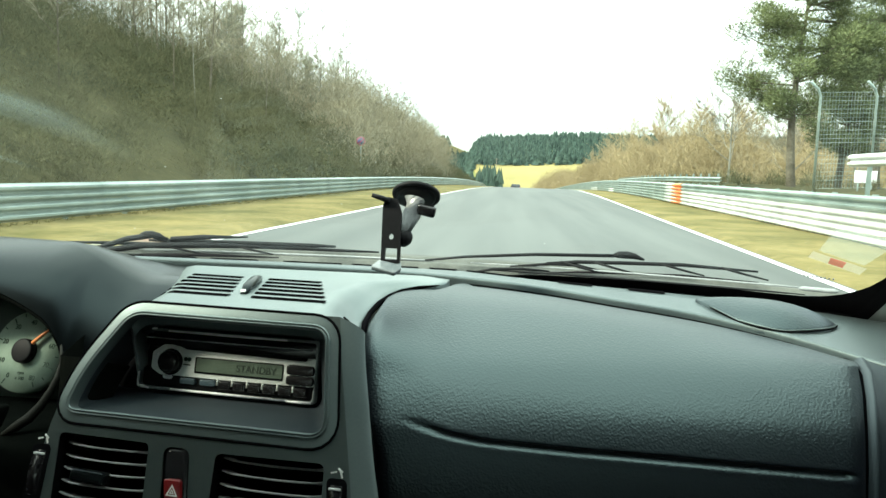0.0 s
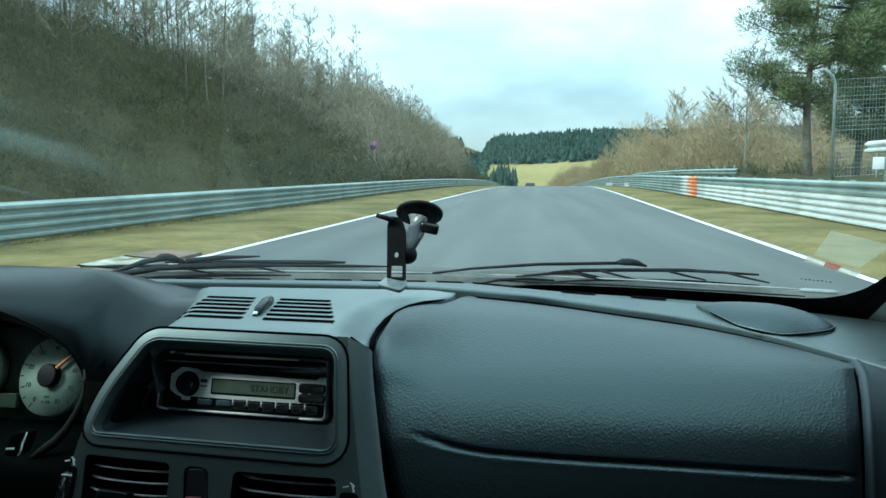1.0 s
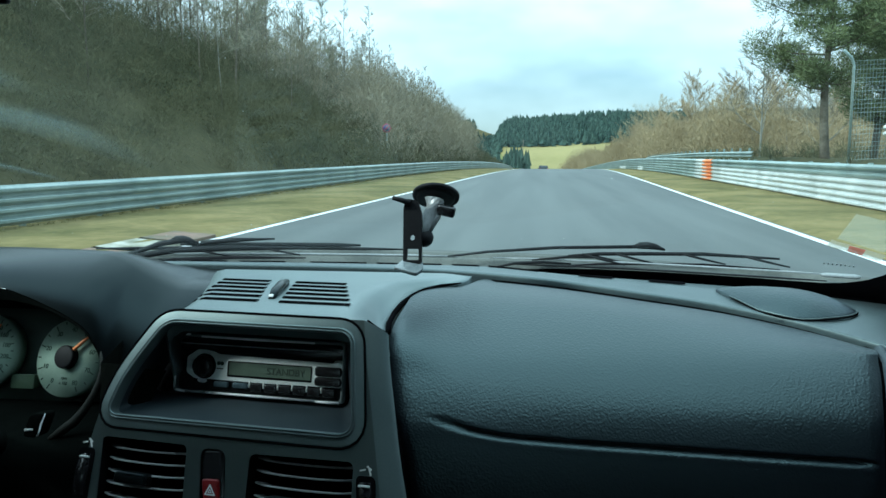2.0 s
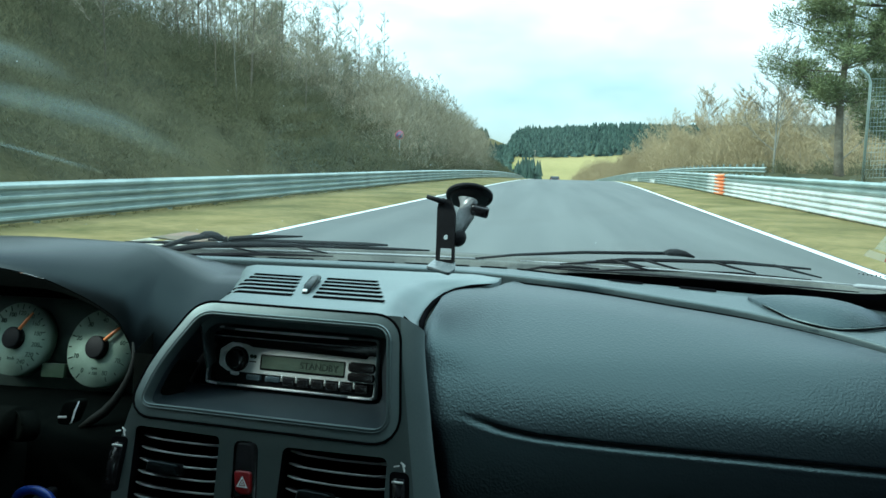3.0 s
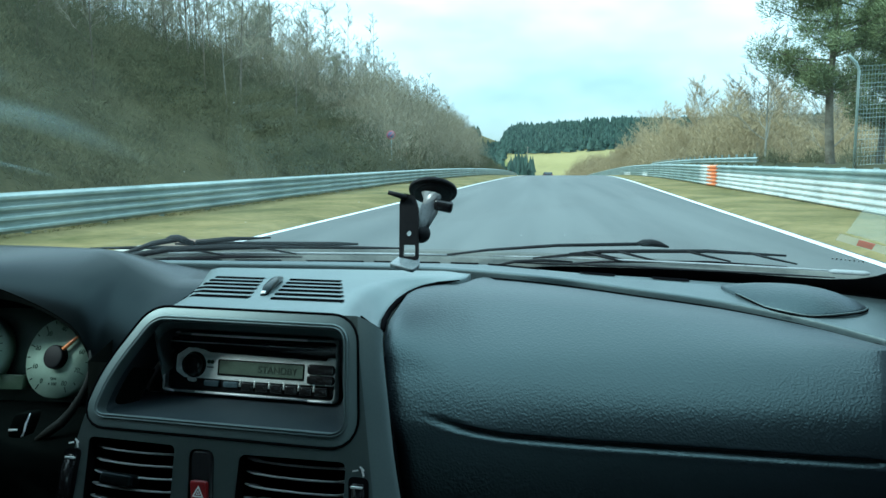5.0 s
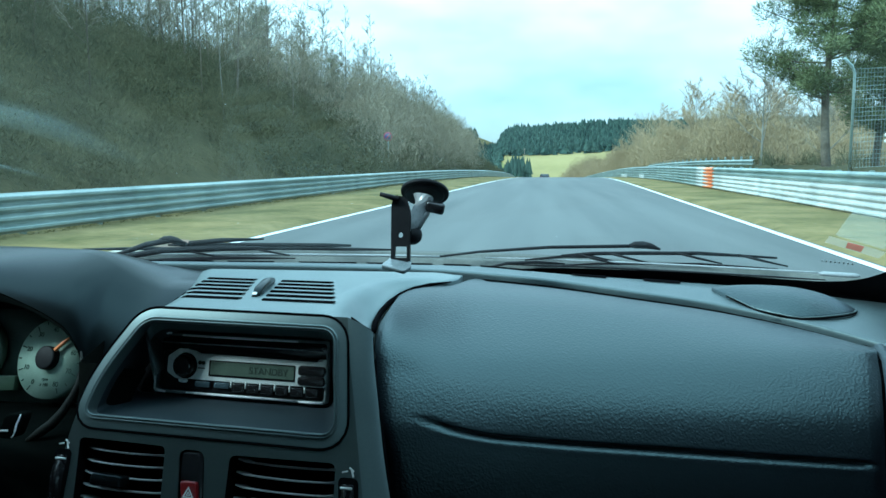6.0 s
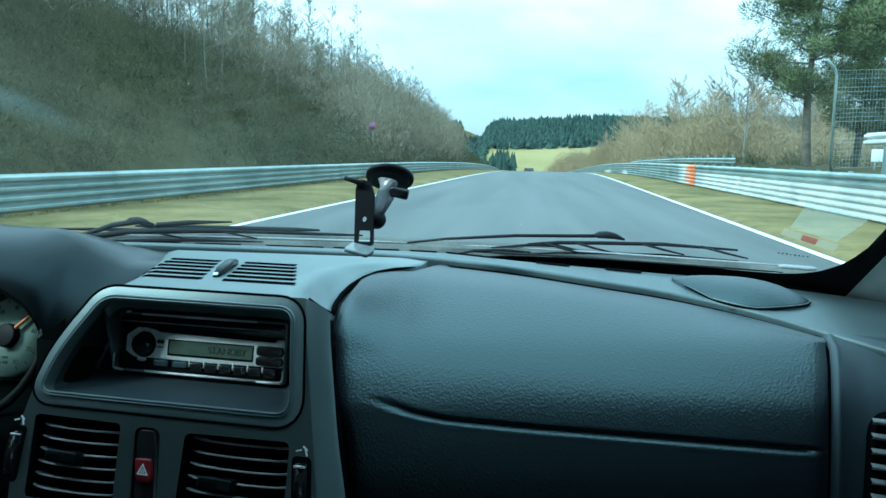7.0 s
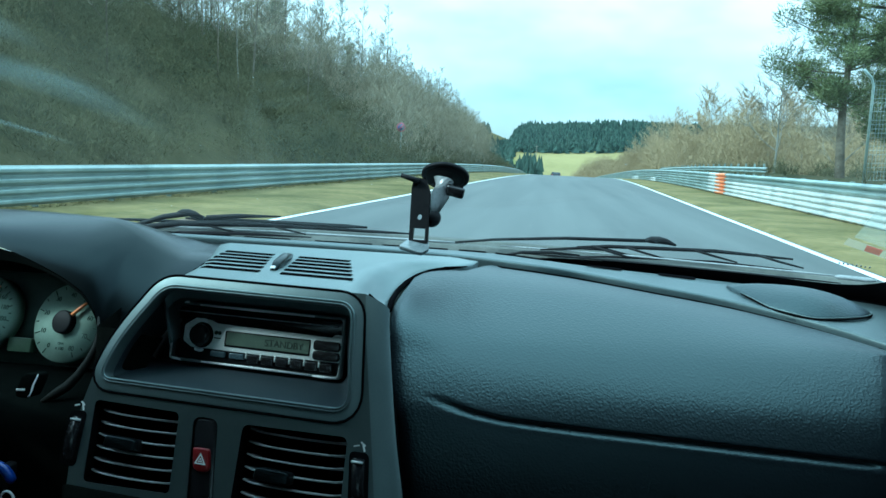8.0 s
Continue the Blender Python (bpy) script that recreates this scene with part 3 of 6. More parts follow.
def pad_profile(x, s):
    """s: 0 at the rear seam, 1 at the crease, 2 at the foot."""
    y0, z0 = ridge(x)
    zc = 0.9265 - 0.026 * (x + 0.03)
    ys = (y0, 0.42 * y0 + 0.58 * 0.668, min(0.678, y0 - 0.02), min(0.650, y0 - 0.032), 0.629, 0.616, 0.605, 0.604, 0.612)
    zs = (z0, z0 - 0.12 * (z0 - 0.985) - 0.001, min(0.988 + 0.007 * min(max((-0.07 - x) / 0.05, 0), 1), z0 - 0.008), 0.968, 0.946, zc, zc - 0.045, zc - 0.11, 0.70)
    k = (0, 0.36, 0.58, 0.74, 0.88, 1, 1.22, 1.52, 2)
    if x < -0.055 and s < 1:
        # the seam beside the console cuts the pad short
        goal, lo, hi = seam_y(x), 0.0, 0.9
        for _ in range(12):
            mid = (lo + hi) / 2
            lo, hi = (mid, hi) if curve_at(k, ys, mid) > goal else (lo, mid)
        s = lo + s * (1 - lo)
    return curve_at(k, ys, s), curve_at(k, zs, s)


bm = bmesh.new()
ss = list(np.linspace(0, 0.84, 30)) + list(np.linspace(0.852, 1.075, 44)) + list(np.linspace(1.09, 2, 14))
rows = []
for i in range(64):
    f = i / 63
    row = []
    for s in ss:
        x = pad_left(0.95) + (pad_right(0.95) - pad_left(0.95)) * f
        for _ in range(3):
            y, z = pad_profile(x, s)
            x = pad_left(z) + (pad_right(z) - pad_left(z)) * f
        y, z = pad_profile(x, s)
        g = min(max((x + 0.087) / 0.03, 0), 1) * min(max((0.290 - x) / 0.012, 0), 1)
        dz = z - crease(x)
        y += 0.0060 * g * math.exp(-((dz / 0.0019) ** 2)) - 0.0005 * g * math.exp(-(((dz + 0.005) / 0.0025) ** 2))
        edge = min(f, 1 - f) * 0.43
        y += 0.005 * math.exp(-edge / 0.004) * min(1, s * 4)
        row.append((x, y, z - (0.0042 if x > -0.045 else 0.002) * math.exp(-s / 0.05)))
    rows.append(row)
sheet(bm, rows)
part("passenger_pad", bm, M_PAD, dash, "leather-grained grey vinyl pad with a long crease")

# end of the dash beside the door
bm = bmesh.new()
rows = []
for f in (0, 0.02, 0.035, 0.05, 0.07, 0.2, 0.35, 0.5, 0.65, 0.8, 1):
    row = []
    for z in (0.70, 0.80, 0.87, 0.92, 0.95, 0.97, 0.985, 0.992):
        xl = pad_right(z) + 0.003
        y0, z0 = ridge(0.318)
        yl = {0.70: 0.612, 0.80: 0.606, 0.87: 0.606, 0.92: 0.617, 0.95: 0.632, 0.97: 0.652, 0.985: 0.676, 0.992: 0.702}[z]
        x = xl + (0.455 - xl) * f
        row.append((x, yl + 0.006 - 0.005 * math.sin(min(f / 0.035, 1) * math.pi / 2) + 0.004 * min(max((f - 0.035) / 0.03, 0), 1) - 0.03 * f * f, z + (0.004 if f > 0 else 0) - 0.01 * f * f * (z > 0.9)))
    rows.append(row)
sheet(bm, rows)
part("dash_end", bm, M_END, dash, "smooth end panel of the dashboard")

# near-black backing sheet, standing in for shade in the gap
bm = bmesh.new()
sheet(bm, [[(pad_right(z) + dx, curve_at((0.70, 0.87, 0.92, 0.95, 0.97, 0.985, 0.992), (0.612, 0.606, 0.617, 0.632, 0.652, 0.676, 0.702), z) + 0.012, z) for dx in (-0.010, 0.020)] for z in (0.70, 0.80, 0.87, 0.92, 0.95, 0.97, 0.985, 0.992)])
part("end_gap", bm, M_VOID, dash, "near-black backing for the shaded gap between pad and end panel")

# low lid at the passenger corner
LID = rounded([(0.204, 0.866), (0.222, 0.830), (0.250, 0.781), (0.290, 0.764), (0.330, 0.778), (0.348, 0.806), (0.330, 0.846), (0.275, 0.872)], 0.03, 5)
lid_c = Vector((0.280, 0.818))
bm = bmesh.new()
rows = []
for r in (1.0, 0.985, 0.94, 0.86, 0.75, 0.6, 0.42, 0.22, 0.04):
    row = []
    for p in LID:
        q = lid_c + (p - lid_c) * r
        w = (1 - r * r) ** 0.95
        row.append((q.x, q.y, rim_height(q.x, q.y) * (1 - w) + (1.030 - 0.045 * (q.x - 0.25)) * w - (0.006 if r > 0.99 else -0.0004)))
    rows.append(row)
vs = sheet(bm, rows, close=True)
bm.faces.new(vs[-1])
part("speaker_lid", bm, M_PAD, dash, "low rounded lid at the dashboard corner")
bm = bmesh.new()
front = [p for p in LID if p.y < 0.822 + 0.25 * (0.28 - p.x) and p.x < 0.349]
front.sort(key=lambda p: p.x)
tube(bm, [(p.x, p.y - 0.0008, rim_height(p.x, p.y) + 0.0002) for p in front], [0.0003] + [0.0008] * (len(front) - 2) + [0.0006], 6)
part("lid_gap", bm, M_VOID, dash, "dark curved gap round the lid")
# painted highlight: a pale line along the lid's front edge
bm = bmesh.new()
tube(bm, [(p.x, p.y + 0.0006, rim_height(p.x, p.y) + 0.0016) for p in front], [0.0002] + [0.0006] * (len(front) - 2) + [0.0003], 6)
part("lid_edge", bm, M_CONSOLE_LIT, dash, "pale line along the lid edge, a painted highlight")

# seams of the console and the pad
bm = bmesh.new()
arc = [(-0.1335, 0.676, 1.0015), (-0.1365, 0.700, 1.0062), (-0.1362, 0.725, 1.0107), (-0.1325, 0.752, 1.0155), (-0.1250, 0.778, 1.0198), (-0.1140, 0.798, 1.0232), (-0.0980, 0.812, 1.0258), (-0.0760, 0.8225, 1.0278)]
tube(bm, arc, [0.0028, 0.003, 0.003, 0.003, 0.0028, 0.0025, 0.002, 0.0006], 6)
part("pad_seam", bm, M_VOID, dash, "dark curved seam between console and pad")
bm = bmesh.new()
tube(bm, [(-0.1385, 0.612, 1.0268), (-0.1362, 0.642, 1.0140), (-0.1338, 0.674, 1.0018)], 0.0009, 6)
part("corner_seam", bm, M_VOID, dash)
bm = bmesh.new()
tube(bm, [(x, ridge(x)[0] + 0.0035, ridge(x)[1] - 0.0030) for x in np.linspace(-0.05, 0.318, 24)], 0.0007, 6)
part("rim_seam", bm, M_VOID, dash, "thin dark seam under the rim")

# defroster slots along the rim, as near-black sheets for their inner shade
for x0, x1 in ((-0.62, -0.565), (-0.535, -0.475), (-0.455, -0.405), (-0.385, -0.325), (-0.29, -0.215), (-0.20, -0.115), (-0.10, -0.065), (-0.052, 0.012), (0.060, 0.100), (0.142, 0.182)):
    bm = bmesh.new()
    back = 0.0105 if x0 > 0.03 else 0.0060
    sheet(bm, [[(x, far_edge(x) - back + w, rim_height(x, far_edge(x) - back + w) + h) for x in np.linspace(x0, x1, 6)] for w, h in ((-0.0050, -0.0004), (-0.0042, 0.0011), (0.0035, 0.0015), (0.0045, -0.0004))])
    part("defroster_slot", bm, M_VOID, dash, "flat near-black strip for a shaded air slot")

# console top with its grille
def console_z(s):
    return 1.0272 + 0.0022 * math.sin(math.pi * min(max(s, 0) * 0.8, 1)) + 0.0035 * s


def console_right(y):
    x = curve_at((0.605, 0.640, 0.678, 0.715, 0.755, 0.800, 0.823, 0.866), (-0.1385, -0.136, -0.134, -0.137, -0.132, -0.115, -0.080, -0.068), y)
    z = curve_at((0.605, 0.640, 0.678, 0.715, 0.755, 0.800, 0.823, 0.866), (1.0265, 1.013, 1.002, 1.0085, 1.0155, 1.0235, 1.0275, 1.029), y)
    return x, z


def console_surface(x, y):
    """Height of the console top at a place."""
    xr, zr = console_right(y)
    s = (y - 0.630) / 0.236
    for _ in range(3):
        xl = -0.337 - 0.060 * max(s, 0) ** 1.6
        f = (x - xl) / (xr - xl)
        s = (y - 0.636 + 0.025 * f) / (0.232 + 0.023 * f)
    k = min(max((x - (xr - 0.034)) / 0.034, 0), 1)
    kl = min(max(((xl + 0.02) - x) / 0.02, 0), 1)
    zc = console_z(s)
    return zc + (zr - zc) * k * k * (3 - 2 * k) - 0.014 * kl * kl


bm = bmesh.new()
rows = []
for s in np.linspace(0, 1, 36):
    row = []
    for f in np.linspace(0, 1, 30):
        yl, yr = 0.636 + 0.232 * s, 0.611 + 0.255 * s
        y = yl + (yr - yl) * f
        xr, zr = console_right(y)
        xl = -0.337 - 0.060 * s**1.6
        x = xl + (xr - xl) * f
        zc = console_z(s)
        k = min(max((x - (xr - 0.034)) / 0.034, 0), 1)
        z = zc + (zr - zc) * k * k * (3 - 2 * k)
        kl = min(max(((xl + 0.02) - x) / 0.02, 0), 1)
        z -= 0.014 * kl * kl
        row.append((x, y, z))
    a, b = row[0], row[-1]
    rows.append([(a[0] + 0.006, a[1], a[2] - 0.05), (a[0] - 0.001, a[1], a[2] - 0.006)] + row + [(b[0] + 0.0004, b[1], b[2] - 0.0015), (b[0] - 0.002, b[1], b[2] - 0.04)])
rows.insert(0, [(x, y + 0.004, z - 0.02) for x, y, z in rows[0]])
sheet(bm, rows)
part("console_top", bm, M_CONSOLE_LIT, dash, "smooth raised top of the centre console")
# flat near-black strips on the surface stand in for shaded grille slots
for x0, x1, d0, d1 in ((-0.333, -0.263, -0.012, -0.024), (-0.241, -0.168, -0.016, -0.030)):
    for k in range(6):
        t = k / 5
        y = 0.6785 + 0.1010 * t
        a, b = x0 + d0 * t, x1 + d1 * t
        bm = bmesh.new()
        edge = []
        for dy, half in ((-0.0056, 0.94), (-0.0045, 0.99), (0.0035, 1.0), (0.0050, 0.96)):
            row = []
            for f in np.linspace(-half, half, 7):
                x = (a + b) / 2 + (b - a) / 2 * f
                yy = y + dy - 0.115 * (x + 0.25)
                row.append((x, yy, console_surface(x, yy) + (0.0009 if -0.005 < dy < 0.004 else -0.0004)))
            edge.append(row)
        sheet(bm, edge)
        part("grille_slot", bm, M_VOID, dash, "flat near-black strip for a shaded grille slot")
bm = bmesh.new()
tube(bm, [(-0.2535, 0.690, 1.028), (-0.2545, 0.703, 1.034), (-0.259, 0.738, 1.0365), (-0.2635, 0.770, 1.034)], [0.0035, 0.0045, 0.0045, 0.003], 8)
lever = part("grille_lever", bm, M_HOOD, dash, "small ribbed lever between the grilles")
bm = bmesh.new()
box(bm, (0.0045, 0.004, 0.002), pose(-0.2540, 0.6915, 1.0322, 30), 0.0005)
part("lever_mark", bm, M_WHITEMARK, lever, "white dot on the lever")

# console side towards the pad: near-black filler for the gap's shade
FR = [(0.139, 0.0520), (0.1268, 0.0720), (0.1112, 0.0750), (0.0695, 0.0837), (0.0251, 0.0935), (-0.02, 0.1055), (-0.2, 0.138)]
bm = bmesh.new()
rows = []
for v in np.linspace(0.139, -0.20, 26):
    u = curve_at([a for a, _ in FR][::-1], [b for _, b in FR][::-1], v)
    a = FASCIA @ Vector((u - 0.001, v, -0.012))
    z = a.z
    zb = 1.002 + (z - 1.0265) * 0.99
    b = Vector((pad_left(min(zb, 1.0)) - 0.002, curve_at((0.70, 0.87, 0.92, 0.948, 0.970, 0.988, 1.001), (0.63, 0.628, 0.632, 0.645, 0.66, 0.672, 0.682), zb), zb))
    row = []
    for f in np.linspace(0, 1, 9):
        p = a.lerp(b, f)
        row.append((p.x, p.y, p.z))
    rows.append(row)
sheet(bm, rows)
part("console_side", bm, M_VOID, dash, "near-black filler for the shaded gap between console and pad")

# console front with its openings
OPEN = rounded([(-0.138, 0.128), (0.043, 0.1275), (0.0535, 0.042), (-0.183, 0.042), (-0.172, 0.078)], [0.012, 0.012, 0.014, 0.010, 0.05], 6)
VENT_L = rounded([(-0.185, 0.0215), (-0.099, 0.0205), (-0.0935, -0.047), (-0.1795, -0.049)], 0.005, 4)
VENT_R = rounded([(-0.0375, 0.0185), (0.0575, 0.0200), (0.0608, -0.047), (-0.0362, -0.049)], 0.006, 4)
HAZ = rounded([(-0.085, 0.0195), (-0.061, 0.0195), (-0.050, -0.060), (-0.075, -0.060)], 0.008, 5)
OUTER = rounded([(-0.140, 0.139), (0.0540, 0.1395), (0.0570, 0.1180), (0.0695, 0.060), (0.0865, -0.02), (0.124, -0.20), (-0.17, -0.20), (-0.200, -0.02), (-0.196, 0.035), (-0.178, 0.088)], [0.004, 0.001, 0.01, 0.03, 0.03, 0.01, 0.01, 0.05, 0.03, 0.05], 5)


def holed_plate(outer, holes, m, depth, inner=None):
    """A plate with openings whose edges turn back into it."""
    bm = bmesh.new()
    edges = []
    loops = []
    for loop in (outer, *holes):
        vs = [bm.verts.new(m @ Vector((p.x, p.y, 0))) for p in loop]
        loops.append(vs)
        edges += [bm.edges.new((vs[i], vs[(i + 1) % len(vs)])) for i in range(len(vs))]
    bmesh.ops.triangle_fill(bm, edges=edges, use_beauty=True, use_dissolve=False)
    for loop, vs in zip((outer, *holes), loops):
        back = [bm.verts.new(m @ Vector((p.x, p.y, -(depth if loop is outer else (inner or depth))))) for p in loop]
        for i in range(len(vs)):
            j = (i + 1) % len(vs)
            bm.faces.new((vs[i], vs[j], back[j], back[i]))
    bmesh.ops.recalc_face_normals(bm, faces=bm.faces)
    return bm


part("console_front", holed_plate(OUTER, (OPEN, VENT_L, VENT_R, HAZ), FASCIA, 0.004, 0.0015), M_CONSOLE_SHADED, dash, "grey plastic front of the centre console", smooth=False)


bm = bmesh.new()
rows = []
for g in np.linspace(0, 1, 30):
    row = []
    for f in np.linspace(0, 1, 9):
        v = (0.1395 - 0.0105 * f) * (1 - g) - 0.20 * g
        ul = curve_at((-0.20, -0.02, 0.060, 0.1180, 0.1395), (0.124, 0.0865, 0.0695, 0.0570, 0.0540), v) - 0.0002
        ur = curve_at((-0.20, -0.02, 0.0251, 0.0695, 0.1112, 0.1295, 0.1395), (0.142, 0.1085, 0.0960, 0.0862, 0.0775, 0.0748, 0.0738), v)
        row.append(FASCIA @ Vector((ul + (ur - ul) * math.sin(f * 1.35) / math.sin(1.35), v, -0.0095 * (1 - math.cos(f * 1.35)))))
    rows.append(row)
sheet(bm, rows)
part("console_edge", bm, M_CONSOLE_LIT, dash, "rounded edge of the console beside the pad")


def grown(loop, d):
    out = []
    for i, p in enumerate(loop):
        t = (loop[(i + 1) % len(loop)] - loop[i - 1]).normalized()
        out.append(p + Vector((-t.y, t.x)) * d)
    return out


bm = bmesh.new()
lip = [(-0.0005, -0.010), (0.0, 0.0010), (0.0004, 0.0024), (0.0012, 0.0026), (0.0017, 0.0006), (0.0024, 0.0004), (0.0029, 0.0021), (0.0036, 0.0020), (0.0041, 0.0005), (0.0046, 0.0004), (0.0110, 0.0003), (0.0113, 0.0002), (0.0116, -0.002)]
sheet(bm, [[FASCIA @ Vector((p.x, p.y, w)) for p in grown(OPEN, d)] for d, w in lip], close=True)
part("radio_bezel", bm, M_CONSOLE_LIT, dash, "double-lipped bezel round the radio recess")
bm = bmesh.new()
sheet(bm, [[FASCIA @ Vector((p.x, p.y, w)) for p in grown(OPEN, d)] for d, w in ((0.0114, 0.0), (0.0119, 0.0010), (0.0130, 0.0010), (0.0136, 0.0))], close=True)
part("bezel_seam", bm, M_VOID, dash, "dark seam round the bezel")

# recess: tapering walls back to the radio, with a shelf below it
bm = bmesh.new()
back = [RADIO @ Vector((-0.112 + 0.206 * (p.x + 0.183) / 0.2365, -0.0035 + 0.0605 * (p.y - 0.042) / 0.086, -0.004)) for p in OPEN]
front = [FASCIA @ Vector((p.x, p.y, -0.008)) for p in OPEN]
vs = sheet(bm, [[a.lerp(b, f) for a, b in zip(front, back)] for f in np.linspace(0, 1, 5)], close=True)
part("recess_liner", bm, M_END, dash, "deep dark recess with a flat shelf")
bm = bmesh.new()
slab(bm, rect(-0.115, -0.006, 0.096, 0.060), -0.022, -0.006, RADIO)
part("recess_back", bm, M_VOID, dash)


def air_vent(name, outline, top, pitch, count, knob_at):
    u0, u1 = min(p.x for p in outline), max(p.x for p in outline)
    bm = bmesh.new()
    slab(bm, rect(u0 - 0.004, -0.056, u1 + 0.004, 0.026), -0.045, -0.034, FASCIA)
    sheet(bm, [[FASCIA @ Vector((p.x, p.y, w)) for p in outline] for w in (-0.001, -0.036)], close=True)
    vent = part(name, bm, M_VOID, dash, "dark face-level air vent with curved slats")
    for k in range(count):
        v = top - pitch * k
        shift = -0.25 * (v - top) * 0.35
        bm = bmesh.new()
        rows = []
        for f in np.linspace(0, 1, 13):
            u = u0 + 0.003 + shift * 0.3 + (u1 - u0 - 0.008) * f
            bow = -0.004 * math.sin(math.pi * f) + 0.006 * max(0, abs(f - 0.5) - 0.44) * 10
            rows.append([FASCIA @ Vector((u, v + bow * 0.3 + dv, -0.004 + dw - 0.006 * (2 * f - 1) ** 4)) for dw, dv in ((-0.020, -0.0008), (-0.0015, 0.0008), (0.0, 0.0003), (0.0, -0.0005), (-0.003, -0.0010), (-0.020, -0.0018))])
        sheet(bm, rows)
        part("slat", bm, M_SLAT, vent)
    bm = bmesh.new()
    slab(bm, rounded([(knob_at[0] - 0.016, knob_at[1] - 0.0045), (knob_at[0] + 0.016, knob_at[1] - 0.0055), (knob_at[0] + 0.015, knob_at[1] + 0.0045), (knob_at[0] - 0.015, knob_at[1] + 0.0055)], 0.003, 4), -0.006, 0.007, FASCIA, 0.002)
    part("vent_knob", bm, M_HOOD, vent, "small sliding grip on the slats")


air_vent("air_vent", VENT_L, 0.0125, 0.0105, 6, (-0.147, -0.0120))
air_vent("air_vent", VENT_R, 0.0145, 0.0105, 6, (-0.001, -0.0190))

# matte black plate below the vents, standing in for the light falloff
bm = bmesh.new()
slab(bm, rounded([(-0.196, -0.053), (-0.090, -0.054), (-0.083, -0.066), (-0.045, -0.066), (-0.036, -0.055), (0.088, -0.057), (0.118, -0.195), (-0.166, -0.195)], 0.004, 4), 0.001, 0.0045, FASCIA, 0.002)
part("lower_tray", bm, M_MATTE, dash, "matte black plate painting the shade below the vents")

# hazard switch
bm = bmesh.new()
slab(bm, grown(HAZ, -0.0012), -0.010, -0.0015, FASCIA, 0.002)
hazard = part("hazard_switch", bm, M_GLOSSBLACK, dash, "black rocker with a red warning button")
bm = bmesh.new()
slab(bm, rounded([(-0.0790, -0.0060), (-0.0635, -0.0055), (-0.0595, -0.0250), (-0.0745, -0.0250)], [0.003, 0.003, 0.006, 0.006], 5), -0.004, 0.0022, FASCIA, 0.0015)
part("hazard_button", bm, M_RED, hazard, "red button")
bm = bmesh.new()
tri = [Vector((-0.0740, -0.0190)), Vector((-0.0630, -0.0190)), Vector((-0.0695, -0.0095))]
c = sum(tri, Vector((0, 0))) / 3
vs = sheet(bm, [[FASCIA @ Vector((*(c + (p - c) * k), 0.0027)) for p in tri] for k in (1.0, 0.62)], close=True)
vs = sheet(bm, [[FASCIA @ Vector((*(c + (p - c) * k), 0.0027)) for p in tri] for k in (0.40, 0.16)], close=True)
part("triangle_mark", bm, M_WHITEMARK, hazard, "white warning triangle", smooth=False)


def thumbwheel(u, v0, v1, lean):
    bm = bmesh.new()
    slab(bm, rounded([(u - 0.0085, v0 - 0.004), (u + 0.0085, v0 - 0.004), (u + 0.0085 + lean, v1 + 0.004), (u - 0.0085 + lean, v1 + 0.004)], 0.005, 4), -0.008, 0.0008, FASCIA, 0.0006)
    wheel = part("thumbwheel", bm, M_VOID, dash, "ribbed black thumbwheel beside the vent")
    bm = bmesh.new()
    rows = []
    n = 18
    for k in range(n + 1):
        t = k / n
        v = v0 + (v1 - v0) * t
        h = 0.0045 * math.sin(math.pi * t) + (0.0006 if k % 2 else 0)
        x = u + lean * t
        rows.append([FASCIA @ Vector((x + du, v, h + dh)) for du, dh in ((-0.0055, -0.003), (-0.005, 0.0), (0.005, 0.0), (0.0055, -0.003))])
    sheet(bm, rows)
    part("wheel_rim", bm, M_GLOSSBLACK, wheel)
    bm = bmesh.new()
    slab(bm, rect(u + lean - 0.0048, v1 - 0.005, u + lean + 0.0048, v1 - 0.0032, 0.0006), 0.001, 0.0035, FASCIA)
    part("wheel_mark", bm, M_WHITEMARK, wheel, "white position mark")
    bm = bmesh.new()
    for dx, dy, w, h, turn in ((-0.003, 0.0105, 0.005, 0.0012, 15), (0.0025, 0.0125, 0.005, 0.0013, -35), (0.0035, 0.0095, 0.0014, 0.006, 20)):
        box(bm, (w, h, 0.0006), FASCIA @ pose(u + lean + dx, v1 + dy - 0.002, 0.0006, 0, 0, turn))
    part("vent_symbol", bm, M_WHITEMARK, wheel, "small white airflow symbol", smooth=False)


thumbwheel(0.0755, -0.034, 0.006, -0.006)
thumbwheel(-0.1985, -0.034, 0.006, 0.000)

# round side vent near the door
bm = bmesh.new()
SIDE = plane_frame((0.362, 0.604, 0.905), 4, 10)
slab(bm, rounded([(-0.040, -0.05), (0.040, -0.05), (0.042, 0.048), (-0.034, 0.048)], [0.012, 0.012, 0.02, 0.02], 5), -0.012, 0.002, SIDE, 0.002)
side_vent = part("side_vent", bm, M_VOID, dash, "dark side air vent by the door")
for k in range(8):
    bm = bmesh.new()
    v = 0.040 - 0.012 * k
    sheet(bm, [[SIDE @ Vector((u, v + dv - 0.0015 * math.sin(math.pi * (u + 0.038) / 0.076), w)) for w, dv in ((0.002, 0.003), (0.0055, 0.001), (0.0058, -0.0006), (0.002, -0.002))] for u in np.linspace(-0.037, 0.037, 9)])
    part("slat", bm, M_SLAT, side_vent)

